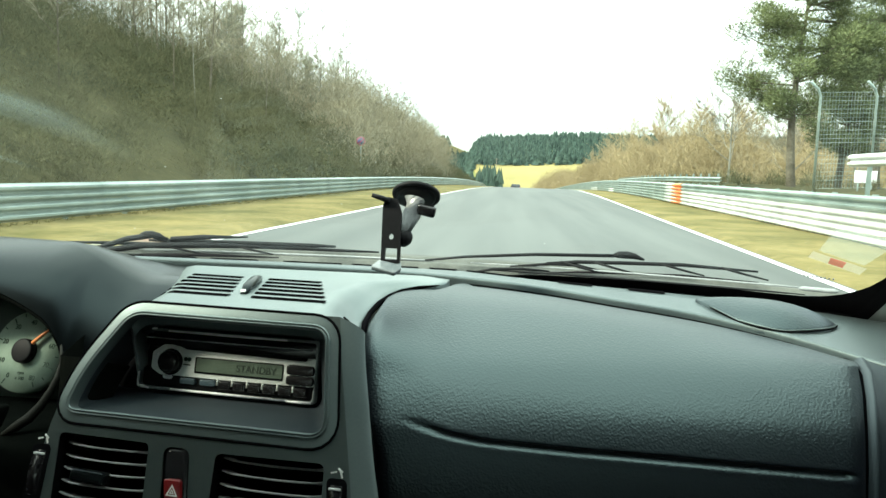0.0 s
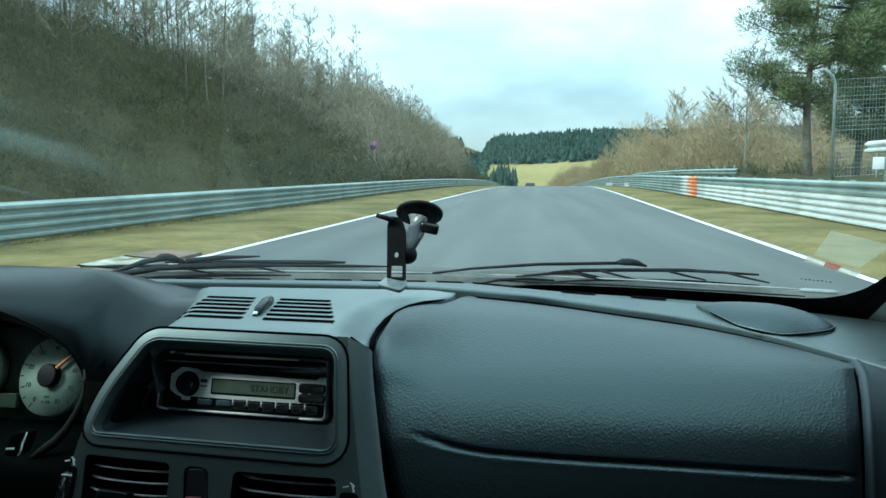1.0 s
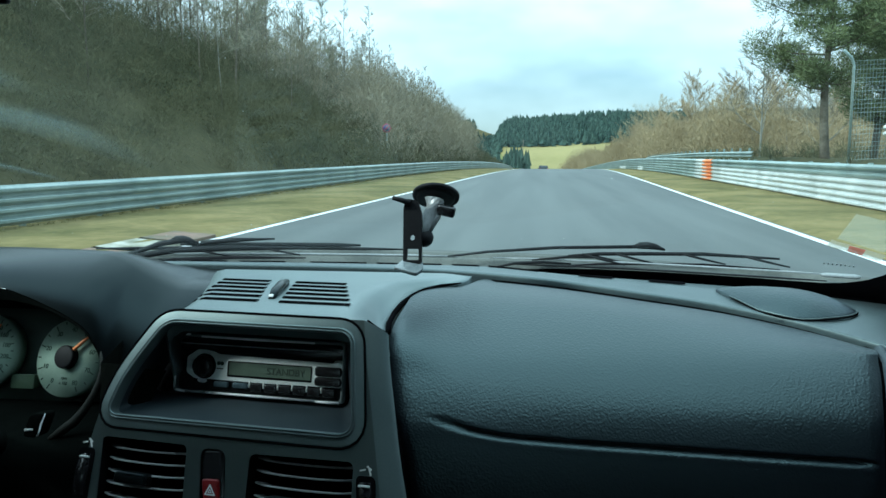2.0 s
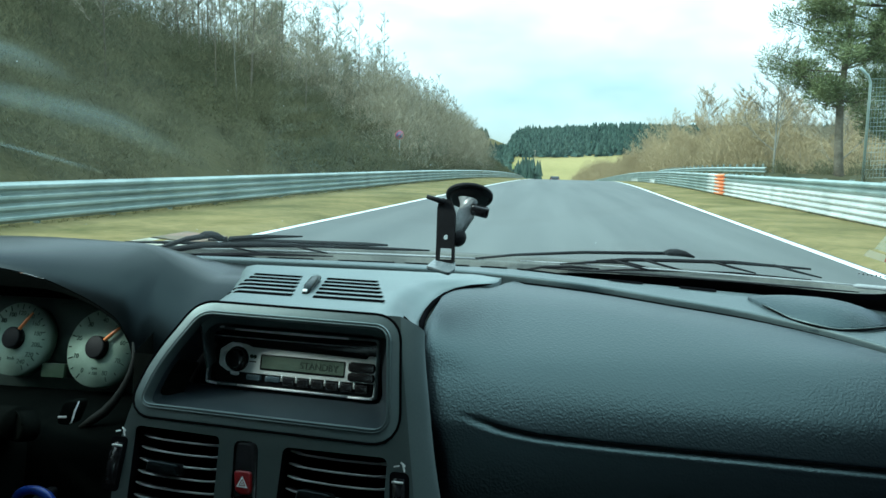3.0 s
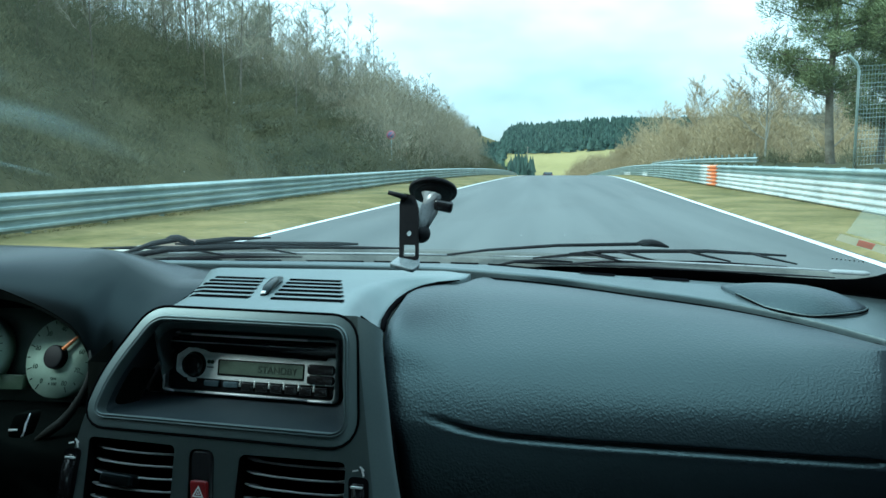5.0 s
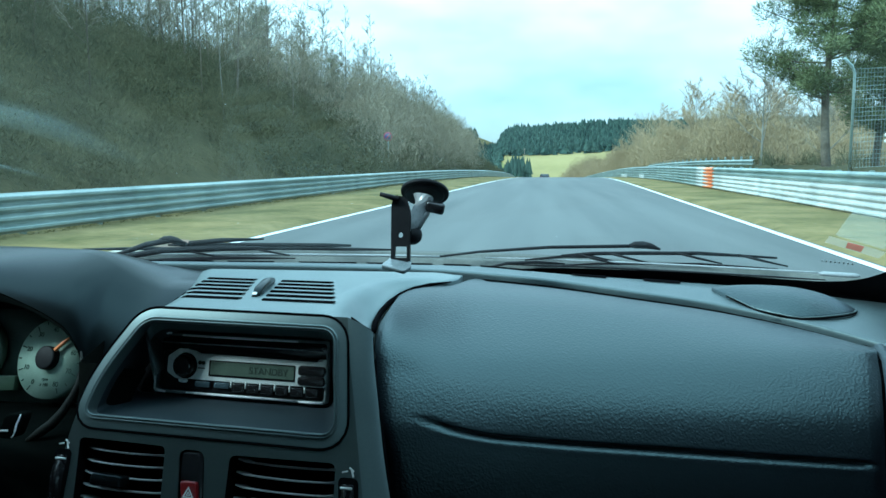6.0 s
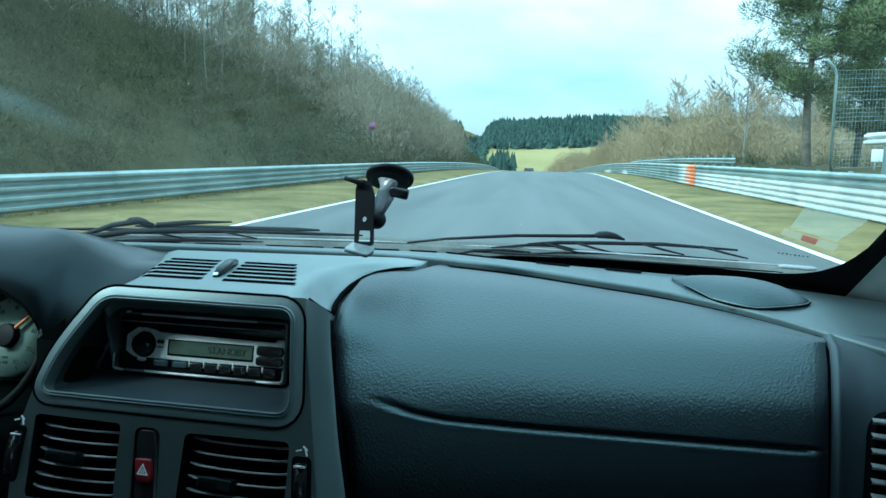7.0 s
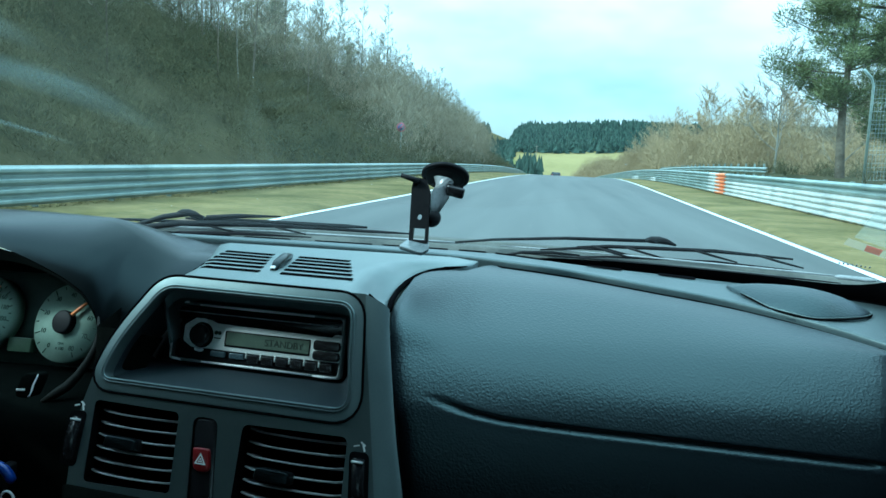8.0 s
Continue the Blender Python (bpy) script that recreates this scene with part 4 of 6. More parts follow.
# instrument binnacle
def hood_crest(x):
    return curve_at((-0.93, -0.75, -0.60, -0.565, -0.533, -0.502, -0.471, -0.44, -0.416, -0.40, -0.345), (1.058, 1.062, 1.061, 1.057, 1.050, 1.0395, 1.029, 1.017, 1.008, 1.002, 0.985), x)


def hood_lip(x):
    z = curve_at((-0.93, -0.55, -0.496, -0.457, -0.442, -0.428, -0.42, -0.416), (1.024, 1.027, 1.024, 1.011, 1.002, 0.992, 0.981, 0.965), x)
    return min(z, hood_crest(x) - 0.009)


bm = bmesh.new()
rows, under = [], []
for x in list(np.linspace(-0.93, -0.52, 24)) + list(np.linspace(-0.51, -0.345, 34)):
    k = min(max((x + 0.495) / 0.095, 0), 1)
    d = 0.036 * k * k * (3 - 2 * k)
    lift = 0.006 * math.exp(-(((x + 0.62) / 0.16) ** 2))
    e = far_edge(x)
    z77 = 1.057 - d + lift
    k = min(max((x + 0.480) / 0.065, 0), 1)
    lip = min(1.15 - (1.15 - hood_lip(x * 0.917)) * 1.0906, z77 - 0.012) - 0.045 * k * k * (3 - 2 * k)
    # the matte black face grows taller leftwards, painting the hood's shade
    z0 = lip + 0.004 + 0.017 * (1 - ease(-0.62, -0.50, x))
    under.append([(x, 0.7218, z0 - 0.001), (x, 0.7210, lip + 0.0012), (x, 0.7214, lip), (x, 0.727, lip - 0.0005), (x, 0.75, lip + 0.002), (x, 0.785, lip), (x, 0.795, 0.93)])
    # flat on top, then a blunt front turned towards the driver
    drop = z77 - z0
    roll = [(x, 0.81 * (1 - t) ** 2 + 2 * t * (1 - t) * 0.733 + 0.722 * t * t, z77 * (1 - t) ** 2 + 2 * t * (1 - t) * (z77 - 0.30 * drop) + z0 * t * t) for t in np.linspace(0.08, 1.0, 12)]
    rows.append([(x, e - 0.03, 1.028), (x, 0.885, 1.040 - d * 0.45 + lift), (x, 0.845, 1.0505 - d * 0.80 + lift), (x, 0.81, z77)] + roll)
sheet(bm, rows)
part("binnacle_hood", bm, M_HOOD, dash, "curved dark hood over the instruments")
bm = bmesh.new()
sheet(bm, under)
part("hood_lining", bm, M_MATTE, dash, "matte black hood lining and face, the face painted for shade")
bm = bmesh.new()
rows = []
for z in np.linspace(0.976, 0.72, 18):
    k = (0.990 - z) / 0.270
    yy = curve_at((0, 0.2, 0.5, 1), (0.645, 0.640, 0.625, 0.60), k)
    u_edge = curve_at((-0.20, -0.02, 0.035, 0.088, 0.139), (-0.172, -0.199, -0.195, -0.177, -0.140), min((z - 0.896) / 0.94, 0.139))
    s = FASCIA @ Vector((u_edge + 0.006, (z - 0.896) / 0.94, -0.0125))
    a = Vector((-0.440 - 0.03 * max(0, (k - 0.3)), yy + 0.095, z - 0.005))
    b = Vector((-0.409 - 0.05 * max(0, (k - 0.25)), yy, z - 0.004))
    c = b.lerp(s, 0.5) + Vector((0, 0.004, 0))
    rows.append([a, b, b.lerp(c, 0.5), c, c.lerp(s, 0.5), s, FASCIA @ Vector((u_edge + 0.025, (z - 0.896) / 0.94, -0.035))])
sheet(bm, rows)
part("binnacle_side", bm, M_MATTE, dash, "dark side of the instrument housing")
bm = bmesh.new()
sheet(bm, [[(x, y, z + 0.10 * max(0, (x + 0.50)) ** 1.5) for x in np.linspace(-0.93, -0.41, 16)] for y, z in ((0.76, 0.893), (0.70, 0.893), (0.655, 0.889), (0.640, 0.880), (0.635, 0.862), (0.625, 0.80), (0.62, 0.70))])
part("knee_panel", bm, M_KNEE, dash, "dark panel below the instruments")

# rounded rim of the instrument opening, running down into the ledge over the column
bm = bmesh.new()
RIM = [(-0.4440, 0.702, 0.967), (-0.4385, 0.694, 0.953), (-0.4380, 0.686, 0.939), (-0.4405, 0.678, 0.927), (-0.4460, 0.670, 0.914), (-0.4530, 0.662, 0.904), (-0.4620, 0.656, 0.897), (-0.4750, 0.655, 0.889)]
tube(bm, RIM, [0.0010, 0.0022, 0.0030, 0.0036, 0.0042, 0.0048, 0.0046, 0.0020], 10)
part("binnacle_rim", bm, M_RIM, dash, "rounded rim of the instrument opening")

# ---- instrument cluster ----
cluster = thing("instrument_cluster", (-0.60, 0.76, 0.90), "three pale round dials in a dark instrument panel", "instruments")
GAUGE = plane_frame((-0.516, 0.752, 0.945), 0, 15)
bm = bmesh.new()
slab(bm, rounded([(-0.36, -0.055), (0.10, -0.055), (0.10, 0.055), (-0.36, 0.055)], 0.02, 5), -0.034, -0.018, GAUGE)
part("panel", bm, M_PANEL, cluster, "dark green-grey instrument panel")


def gauge(m, r, first, last, step, sweep, value, unit):
    bm = bmesh.new()
    slab(bm, disc(r, 40), -0.018, -0.001, m)
    dial = part("dial", bm, M_DIAL, cluster, "pale greenish-white dial with dark figures")
    n = (last - first) // step
    bm = bmesh.new()
    for k in range(n * 2 + 1):
        a = radians(-90 - (360 - sweep) / 2 - sweep * k / (n * 2))
        long = 0.006 if k % 2 == 0 else 0.0035
        box(bm, (long, 0.0010, 0.0004), m @ pose(0, 0, 0, 0, 0, math.degrees(a)) @ Matrix.Translation((r - 0.002 - long / 2, 0, -0.0006)))
    part("scale_mark", bm, M_PRINT, dial, "dark scale round the dial", smooth=False)
    for k in range(n + 1):
        a = radians(-90 - (360 - sweep) / 2 - sweep * k / n)
        lettering("figure", str(first + step * k), 0.0075, m @ Matrix.Translation(((r - 0.0125) * math.cos(a), (r - 0.0125) * math.sin(a), -0.0008)), M_PRINT, dial)
    if unit:
        for k, word in enumerate(unit):
            lettering("unit", word, 0.0050, m @ Matrix.Translation((0, -0.023 - 0.006 * k, -0.0008)), M_PRINT, dial)
    bm = bmesh.new()
    a = radians(value)
    tube(bm, [m @ Vector((0, 0, 0.004)), m @ Vector((0.6 * r * math.cos(a), 0.6 * r * math.sin(a), 0.004)), m @ Vector((0.86 * r * math.cos(a), 0.86 * r * math.sin(a), 0.0035))], [0.0024, 0.0021, 0.0011], 6)
    part("needle", bm, M_NEEDLE, dial, "slim orange needle")
    bm = bmesh.new()
    slab(bm, disc(r * 0.30, 24), -0.001, 0.0075, m, 0.002)
    part("hub", bm, M_BLACK, dial, "black needle hub")


gauge(plane_frame((-0.5145, 0.752, 0.9455), 11, 21), 0.0440, 0, 80, 10, 300, 44, ("rpm", "x 100"))
gauge(plane_frame((-0.6180, 0.753, 0.9505), 8, 21), 0.0420, 0, 240, 20, 300, 58, ("km/h",))
gauge(plane_frame((-0.7080, 0.754, 0.9520), 8, 21), 0.033, 0, 3, 1, 120, 100, ())
bm = bmesh.new()
slab(bm, rect(-0.066, -0.036, -0.038, -0.020, 0.002), -0.018, -0.002, GAUGE, 0.0008)
part("trip_display", bm, M_TRIP, cluster, "small greenish trip display")

# ---- column controls ----
switch = thing("dash_switch", (-0.455, 0.60, 0.91), "short black barrel switch with a bright rim", "switch")
SW = plane_frame((-0.4500, 0.602, 0.9225), -14, 12)
SWO = rounded([(-0.0105, -0.0095), (0.0020, -0.0110), (0.0082, 0.0060), (0.0085, 0.0115), (-0.0045, 0.0115)], [0.005, 0.004, 0.006, 0.003, 0.006], 6)
bm = bmesh.new()
slab(bm, SWO, -0.022, 0.004, SW, 0.002)
part("barrel", bm, M_MATTE, switch)
bm = bmesh.new()
tube(bm, [SW @ Vector((u, v, 0.0035)) for u, v in ((0.0015, -0.0095), (0.0032, -0.0085), (0.0046, -0.004), (0.0058, 0.002), (0.0080, 0.0075), (0.0092, 0.0108))], [0.0003, 0.0008, 0.0009, 0.0009, 0.0007, 0.0004], 6)
part("bright_rim", bm, M_CHROME, switch)
bm = bmesh.new()
slab(bm, rect(-0.0082, -0.0042, -0.0010, -0.0022), 0.0035, 0.0050, SW)
part("switch_mark", bm, M_WHITEMARK, switch)
stalk = thing("wiper_stalk", (-0.51, 0.62, 0.90), "black stalk on the steering column", "stalk")
bm = bmesh.new()
tube(bm, [(-0.60, 0.66, 0.895), (-0.55, 0.635, 0.902), (-0.525, 0.618, 0.906), (-0.508, 0.606, 0.908), (-0.498, 0.600, 0.909)], [0.011, 0.011, 0.013, 0.0155, 0.0165], 18)
part("lever_arm", bm, M_MATTE, stalk)
bm = bmesh.new()
STALK = plane_frame((-0.5020, 0.600, 0.9075), 30, 12)
slab(bm, disc(0.0205, 30, sy=0.72), -0.012, 0.004, STALK, 0.0035)
tube(bm, [STALK @ Vector((0.0192 * math.cos(a), 0.0138 * math.sin(a), 0.0045)) for a in np.linspace(0.3, 3.6, 20)], 0.0008, 6)
part("end_ring", bm, M_MATTE, stalk, "knurled ring at the stalk end")
shroud = thing("column_shroud", (-0.56, 0.63, 0.80), "black plastic shroud of the steering column", "shroud")
bm = bmesh.new()
box(bm, (0.13, 0.16, 0.09), pose(-0.585, 0.62, 0.845, -18), 0.02, 4)
part("shroud_shell", bm, M_MATTE, shroud)
key = thing("ignition_key", (-0.49, 0.60, 0.825), "car key with a blue ring in the ignition", "key")
bm = bmesh.new()
ring = [(-0.489 + 0.021 * math.cos(a), 0.602, 0.826 + 0.019 * math.sin(a)) for a in np.linspace(0.1, 2.9, 18)]
tube(bm, ring, [0.002] + [0.0045] * 16 + [0.002], 8)
part("blue_band", bm, M_BLUE, key, "blue plastic band")
bm = bmesh.new()
tube(bm, [(-0.489 + 0.021 * math.cos(a), 0.602, 0.826 + 0.019 * math.sin(a)) for a in np.linspace(2.6, 4.4, 10)], 0.0016, 6)
part("chrome_rim", bm, M_CHROME, key, "bright chrome rim")
bm = bmesh.new()
box(bm, (0.010, 0.05, 0.022), pose(-0.489, 0.625, 0.825), 0.003)
part("key_bow", bm, M_BLACK, key)
bm = bmesh.new()
tube(bm, [(-0.470 + 0.007 * math.cos(a), 0.598, 0.812 + 0.010 * math.sin(a)) for a in np.linspace(0, 6.2, 16)], 0.0012, 6)
part("split_ring", bm, M_CHROME, key, "steel split ring")

# ---- radio ----
radio = thing("car_radio", tuple(RADIO @ Vector((0, 0, -0.01))), "silver and black single-slot car radio in a recess", "radio")
bm = bmesh.new()
slab(bm, rect(-0.085, 0.0, 0.086, 0.052, 0.003), -0.05, -0.002, RADIO)
part("chassis", bm, M_BLACK, radio)
bm = bmesh.new()
rows = [[RADIO @ Vector((p.x, p.y, w)) for p in rect(-0.0875 + d, -0.0018 + d, 0.0885 - d, 0.055 - d, 0.004, 4)] for d, w in ((0, -0.004), (0, 0.0025), (0.0014, 0.0042), (0.0026, 0.003), (0.0032, -0.003))]
sheet(bm, rows, close=True)
sleeve = part("mounting_sleeve", bm, M_FOOT, radio, "grey mounting sleeve with bright edges")
for a, b in (((-0.0862, 0.051), (-0.0855, 0.0012)), ((-0.0855, 0.0012), (-0.074, -0.0006)), ((-0.052, 0.0), (0.062, -0.0002)), ((0.062, -0.0006), (0.0855, -0.0006)), ((-0.060, 0.0530), (0.058, 0.0530)), ((-0.080, 0.0545), (-0.072, 0.0545))):
    bm = bmesh.new()
    tube(bm, [RADIO @ Vector((*a, 0.004)), RADIO @ Vector((*((Vector(a) + Vector(b)) / 2), 0.0046)), RADIO @ Vector((*b, 0.004))], [0.0009, 0.0013, 0.0009], 6)
    part("bright_edge", bm, M_CHROME, sleeve, "thin bright metal edge")
bm = bmesh.new()
slab(bm, rect(-0.085, 0.0385, 0.087, 0.0500, 0.002), -0.003, 0.003, RADIO, 0.001)
part("disc_slot_cover", bm, M_GLOSSBLACK, radio, "glossy black upper strip with the disc slot")
bm = bmesh.new()
slab(bm, rect(-0.083, 0.0452, 0.082, 0.0462), 0.002, 0.0036, RADIO)
part("disc_slot", bm, M_CLEAR, radio, "pale edge of the disc slot")
bm = bmesh.new()
slab(bm, rounded([(-0.080, 0.002), (0.085, 0.002), (0.085, 0.0375), (0.079, 0.0375), (0.077, 0.0365), (-0.045, 0.0375), (-0.080, 0.0375)], [0.004, 0.002, 0.001, 0.002, 0.001, 0.002, 0.006], 4), -0.003, 0.0035, RADIO, 0.0012)
face = part("faceplate", bm, M_BLACK, radio, "detachable black faceplate")
bm = bmesh.new()
slab(bm, rounded([(-0.0735, 0.018), (-0.064, 0.0125), (-0.045, 0.0128), (0.0, 0.0122), (0.087, 0.0135), (0.087, 0.0385), (0.080, 0.0385), (0.079, 0.0355), (-0.040, 0.0372), (-0.046, 0.0395), (-0.062, 0.0408), (-0.0735, 0.033)], 0.002, 3), 0.003, 0.0048, RADIO, 0.0006)
part("silver_panel", bm, M_SILVER, face, "worn silver-painted panel")
bm = bmesh.new()
slab(bm, disc(0.0122, 30, -0.0540, 0.0250), 0.003, 0.0056, RADIO, 0.001)
part("knob_recess", bm, M_BLACK, face)
bm = bmesh.new()
slab(bm, disc(0.0104, 30, -0.0537, 0.0250), 0.004, 0.0125, RADIO, 0.003)
part("volume_knob", bm, M_GLOSSBLACK, face, "round black volume knob")
for a0, a1 in ((1.1, 1.9), (2.6, 3.5), (4.3, 5.0)):
    bm = bmesh.new()
    tube(bm, [RADIO @ Vector((-0.0540 + 0.0140 * math.cos(a), 0.0250 + 0.0140 * math.sin(a), 0.0060)) for a in np.linspace(a0, a1, 8)], [0.0006] + [0.0019] * 6 + [0.0006], 6)
    part("knob_trim", bm, M_CHROME, face, "bright arc beside the knob")
bm = bmesh.new()
slab(bm, rect(-0.0295, 0.0165, 0.0575, 0.0315, 0.0012), 0.004, 0.0053, RADIO, 0.0004)
bezel = part("display_frame", bm, M_BLACK, face)
bm = bmesh.new()
slab(bm, rect(-0.0275, 0.0184, 0.0565, 0.0303, 0.0008), 0.005, 0.0058, RADIO)
part("display", bm, M_LCD, bezel, "grey-green liquid crystal display", smooth=False)
lettering("display_text", "STANDBY", 0.0088, RADIO @ Matrix.Translation((0.0315, 0.0240, 0.0060)), M_LCDTEXT, bezel)
bm = bmesh.new()
for du in (0.0, 0.0035):
    slab(bm, disc(0.0019, 12, -0.0390 + du, 0.0285), 0.004, 0.0054, RADIO)
box(bm, (0.007, 0.001, 0.0006), RADIO @ pose(-0.0375, 0.0235, 0.0050))
part("source_symbol", bm, M_PRINT, face, "small dark symbol", smooth=False)
for v0, v1 in ((0.0230, 0.0320), (0.0142, 0.0222)):
    bm = bmesh.new()
    slab(bm, rect(0.0610, v0, 0.0870, v1, 0.003), 0.004, 0.0078, RADIO, 0.0015)
    part("seek_button", bm, M_GLOSSBLACK, face, "glossy black seek button")
for k in range(6):
    u = 0.002 + 0.0146 * k
    bm = bmesh.new()
    slab(bm, rect(u - 0.0063, 0.0040, u + 0.0063, 0.0118, 0.002), 0.003, 0.0066, RADIO, 0.0014)
    part("preset_button", bm, M_GLOSSBLACK, face, "small black preset button")
    bm = bmesh.new()
    slab(bm, rect(u - 0.0078, 0.0075, u - 0.0068, 0.0132), 0.003, 0.0058, RADIO)
    part("button_divider", bm, M_SILVER, face)
for k in range(2):
    bm = bmesh.new()
    slab(bm, rect(-0.043 + 0.020 * k, 0.0060, -0.027 + 0.020 * k, 0.0115, 0.002), 0.003, 0.0062, RADIO, 0.0014)
    part("mode_button", bm, M_MODE, face, "dark bluish mode button")

# ---- phone holder ----
holder = thing("phone_holder", (-0.11, 0.80, 1.05), "empty black phone holder stuck to the windscreen", "phone holder")
CUP = plane_frame((-0.1032, 0.806, 1.1285), 0, -57)
bm = bmesh.new()
slab(bm, disc(0.0262, 36), 0.0, 0.004, CUP, 0.002)
slab(bm, disc(0.0215, 36), 0.003, 0.0065, CUP, 0.003)
part("suction_cup", bm, M_BLACK, holder, "black rubber suction cup")
bm = bmesh.new()
box(bm, (0.020, 0.010, 0.012), pose(-0.090, 0.790, 1.112, 10, 12), 0.003)
part("cup_lever", bm, M_GLOSSBLACK, holder)
bm = bmesh.new()
tube(bm, [(-0.104, 0.797, 1.124), (-0.106, 0.792, 1.110), (-0.112, 0.786, 1.096), (-0.117, 0.782, 1.086)], [0.011, 0.009, 0.0075, 0.008], 10)
tube(bm, [(-0.0965, 0.795, 1.122), (-0.100, 0.790, 1.106), (-0.110, 0.785, 1.090)], [0.004, 0.0045, 0.005], 8)
part("arm", bm, M_SLAT, holder, "short ribbed arm")
bm = bmesh.new()
bmesh.ops.create_uvsphere(bm, u_segments=16, v_segments=10, radius=0.0105, matrix=pose(-0.1135, 0.784, 1.083))
part("joint", bm, M_BLACK, holder)
CR = plane_frame((-0.1235, 0.772, 1.090), 3, 8)
cradle_plate = holed_plate(rounded([(-0.0105, -0.034), (0.0095, -0.034), (0.0085, 0.020), (0.0035, 0.034), (-0.0085, 0.036), (-0.0115, 0.026)], 0.003, 4),
                           (rounded([(-0.0070, -0.030), (0.0065, -0.030), (0.0062, -0.018), (-0.0066, -0.018)], 0.001, 3), disc(0.0030, 14, -0.001, -0.006)), CR, 0.006)
part("cradle", cradle_plate, M_BLACK, holder, "flat black cradle with cut-outs", smooth=False)
bm = bmesh.new()
tube(bm, [CR @ Vector((-0.004, 0.031, 0.002)), CR @ Vector((-0.012, 0.0335, 0.005)), CR @ Vector((-0.022, 0.036, 0.008))], [0.0032, 0.0028, 0.0022], 8)
part("clip_arm", bm, M_BLACK, holder, "thin side clip")
bm = bmesh.new()
FT = pose(-0.1265, 0.764, 1.0540, 24, 6, 4)
slab(bm, rounded([(-0.0165, -0.008), (0.009, -0.015), (0.0150, -0.004), (0.0135, 0.010), (-0.0085, 0.010)], 0.003, 4), -0.002, 0.002, FT, 0.001)
part("foot", bm, M_FOOT, holder, "shiny grey foot ledge")

# ---- wipers ----
def wiper(points_arm, points_blade, clip, brackets, stout=1.0):
    w = thing("windscreen_wiper", points_arm[0], "black wiper parked across the foot of the windscreen", "wiper", "windscreen wipers")
    bm = bmesh.new()
    tube(bm, points_arm, [r * stout for r in (0.0014, 0.0019, 0.0022, 0.0024, 0.0022)][: len(points_arm)], 8)
    part("wiper_arm", bm, M_BLACK, w)
    bm = bmesh.new()
    tube(bm, points_blade, [0.0012] + [0.0027 * stout] * (len(points_blade) - 2) + [0.0014], 6)
    part("blade_spine", bm, M_BLACK, w)
    bm = bmesh.new()
    low = [Vector(p) + Vector((0, -0.004, -0.013)) for p in points_blade]
    tube(bm, low, [0.0008] + [0.0015 * stout] * (len(low) - 2) + [0.0008], 6)
    part("rubber_blade", bm, M_SEAL, w, "thin rubber blade")
    for f in (0.12, 0.34, 0.66, 0.88):
        n = len(points_blade) - 1
        i = min(int(f * n), n - 1)
        p = Vector(points_blade[i]).lerp(Vector(points_blade[i + 1]), f * n - i)
        bm = bmesh.new()
        d = (Vector(points_blade[-1]) - Vector(points_blade[0])).normalized()
        tube(bm, [p + Vector((0, -0.001, 0.001)), p + d * 0.028 + Vector((0, -0.003, -0.006)), p + d * 0.055 + Vector((0, -0.004, -0.012))], [0.0018, 0.0016, 0.0010], 6)
        part("claw", bm, M_BLACK, w)
    for pts in brackets:
        bm = bmesh.new()
        tube(bm, pts, [0.0012] + [0.0022 * stout] * (len(pts) - 2) + [0.0012], 6)
        part("bracket", bm, M_BLACK, w, "thin spring bracket")
    bm = bmesh.new()
    tube(bm, [Vector(clip) + Vector(d) for d in ((-0.017, 0, 0.0), (-0.010, 0, 0.0012), (0.0, 0, 0.0014), (0.010, -0.001, 0.0), (0.022, -0.002, -0.004))], [0.0022, 0.0046, 0.0050, 0.0040, 0.0012], 8)
    part("arm_clip", bm, M_BLACK, w, "grey clip joining arm and blade")


wiper([(-0.1113, 1.0, 1.0357), (-0.0577, 0.998, 1.043), (0.0357, 0.992, 1.0508), (0.1386, 0.985, 1.0541)],
      [(0.0509, 0.988, 1.0406), (0.0905, 0.985, 1.0439), (0.1434, 0.98, 1.0455), (0.2208, 0.968, 1.0477), (0.3094, 0.95, 1.045)], (0.1536, 0.982, 1.0548), [[(0.0035, 0.992, 1.0335), (0.0547, 0.988, 1.0394), (0.0908, 0.985, 1.0394), (0.1281, 0.98, 1.0324)], [(-0.0524, 0.995, 1.0212), (-0.0187, 0.992, 1.0288), (0.0185, 0.99, 1.0311), (0.0553, 0.987, 1.0297)]])
wiper([(-0.5917, 0.975, 1.028), (-0.5557, 0.98, 1.0365), (-0.5224, 0.985, 1.0488), (-0.4881, 0.99, 1.0547), (-0.4667, 0.99, 1.0489)],
      [(-0.6103, 0.962, 1.0289), (-0.5733, 0.965, 1.0263), (-0.5505, 0.97, 1.0322), (-0.496, 0.98, 1.0413), (-0.4161, 0.99, 1.0442), (-0.3116, 1.0, 1.0439)], (-0.4881, 0.99, 1.0547), [[(-0.4665, 0.99, 1.0391), (-0.4629, 0.995, 1.0503), (-0.4201, 1.0, 1.0543), (-0.3575, 1.0, 1.0569)]], 1.75)

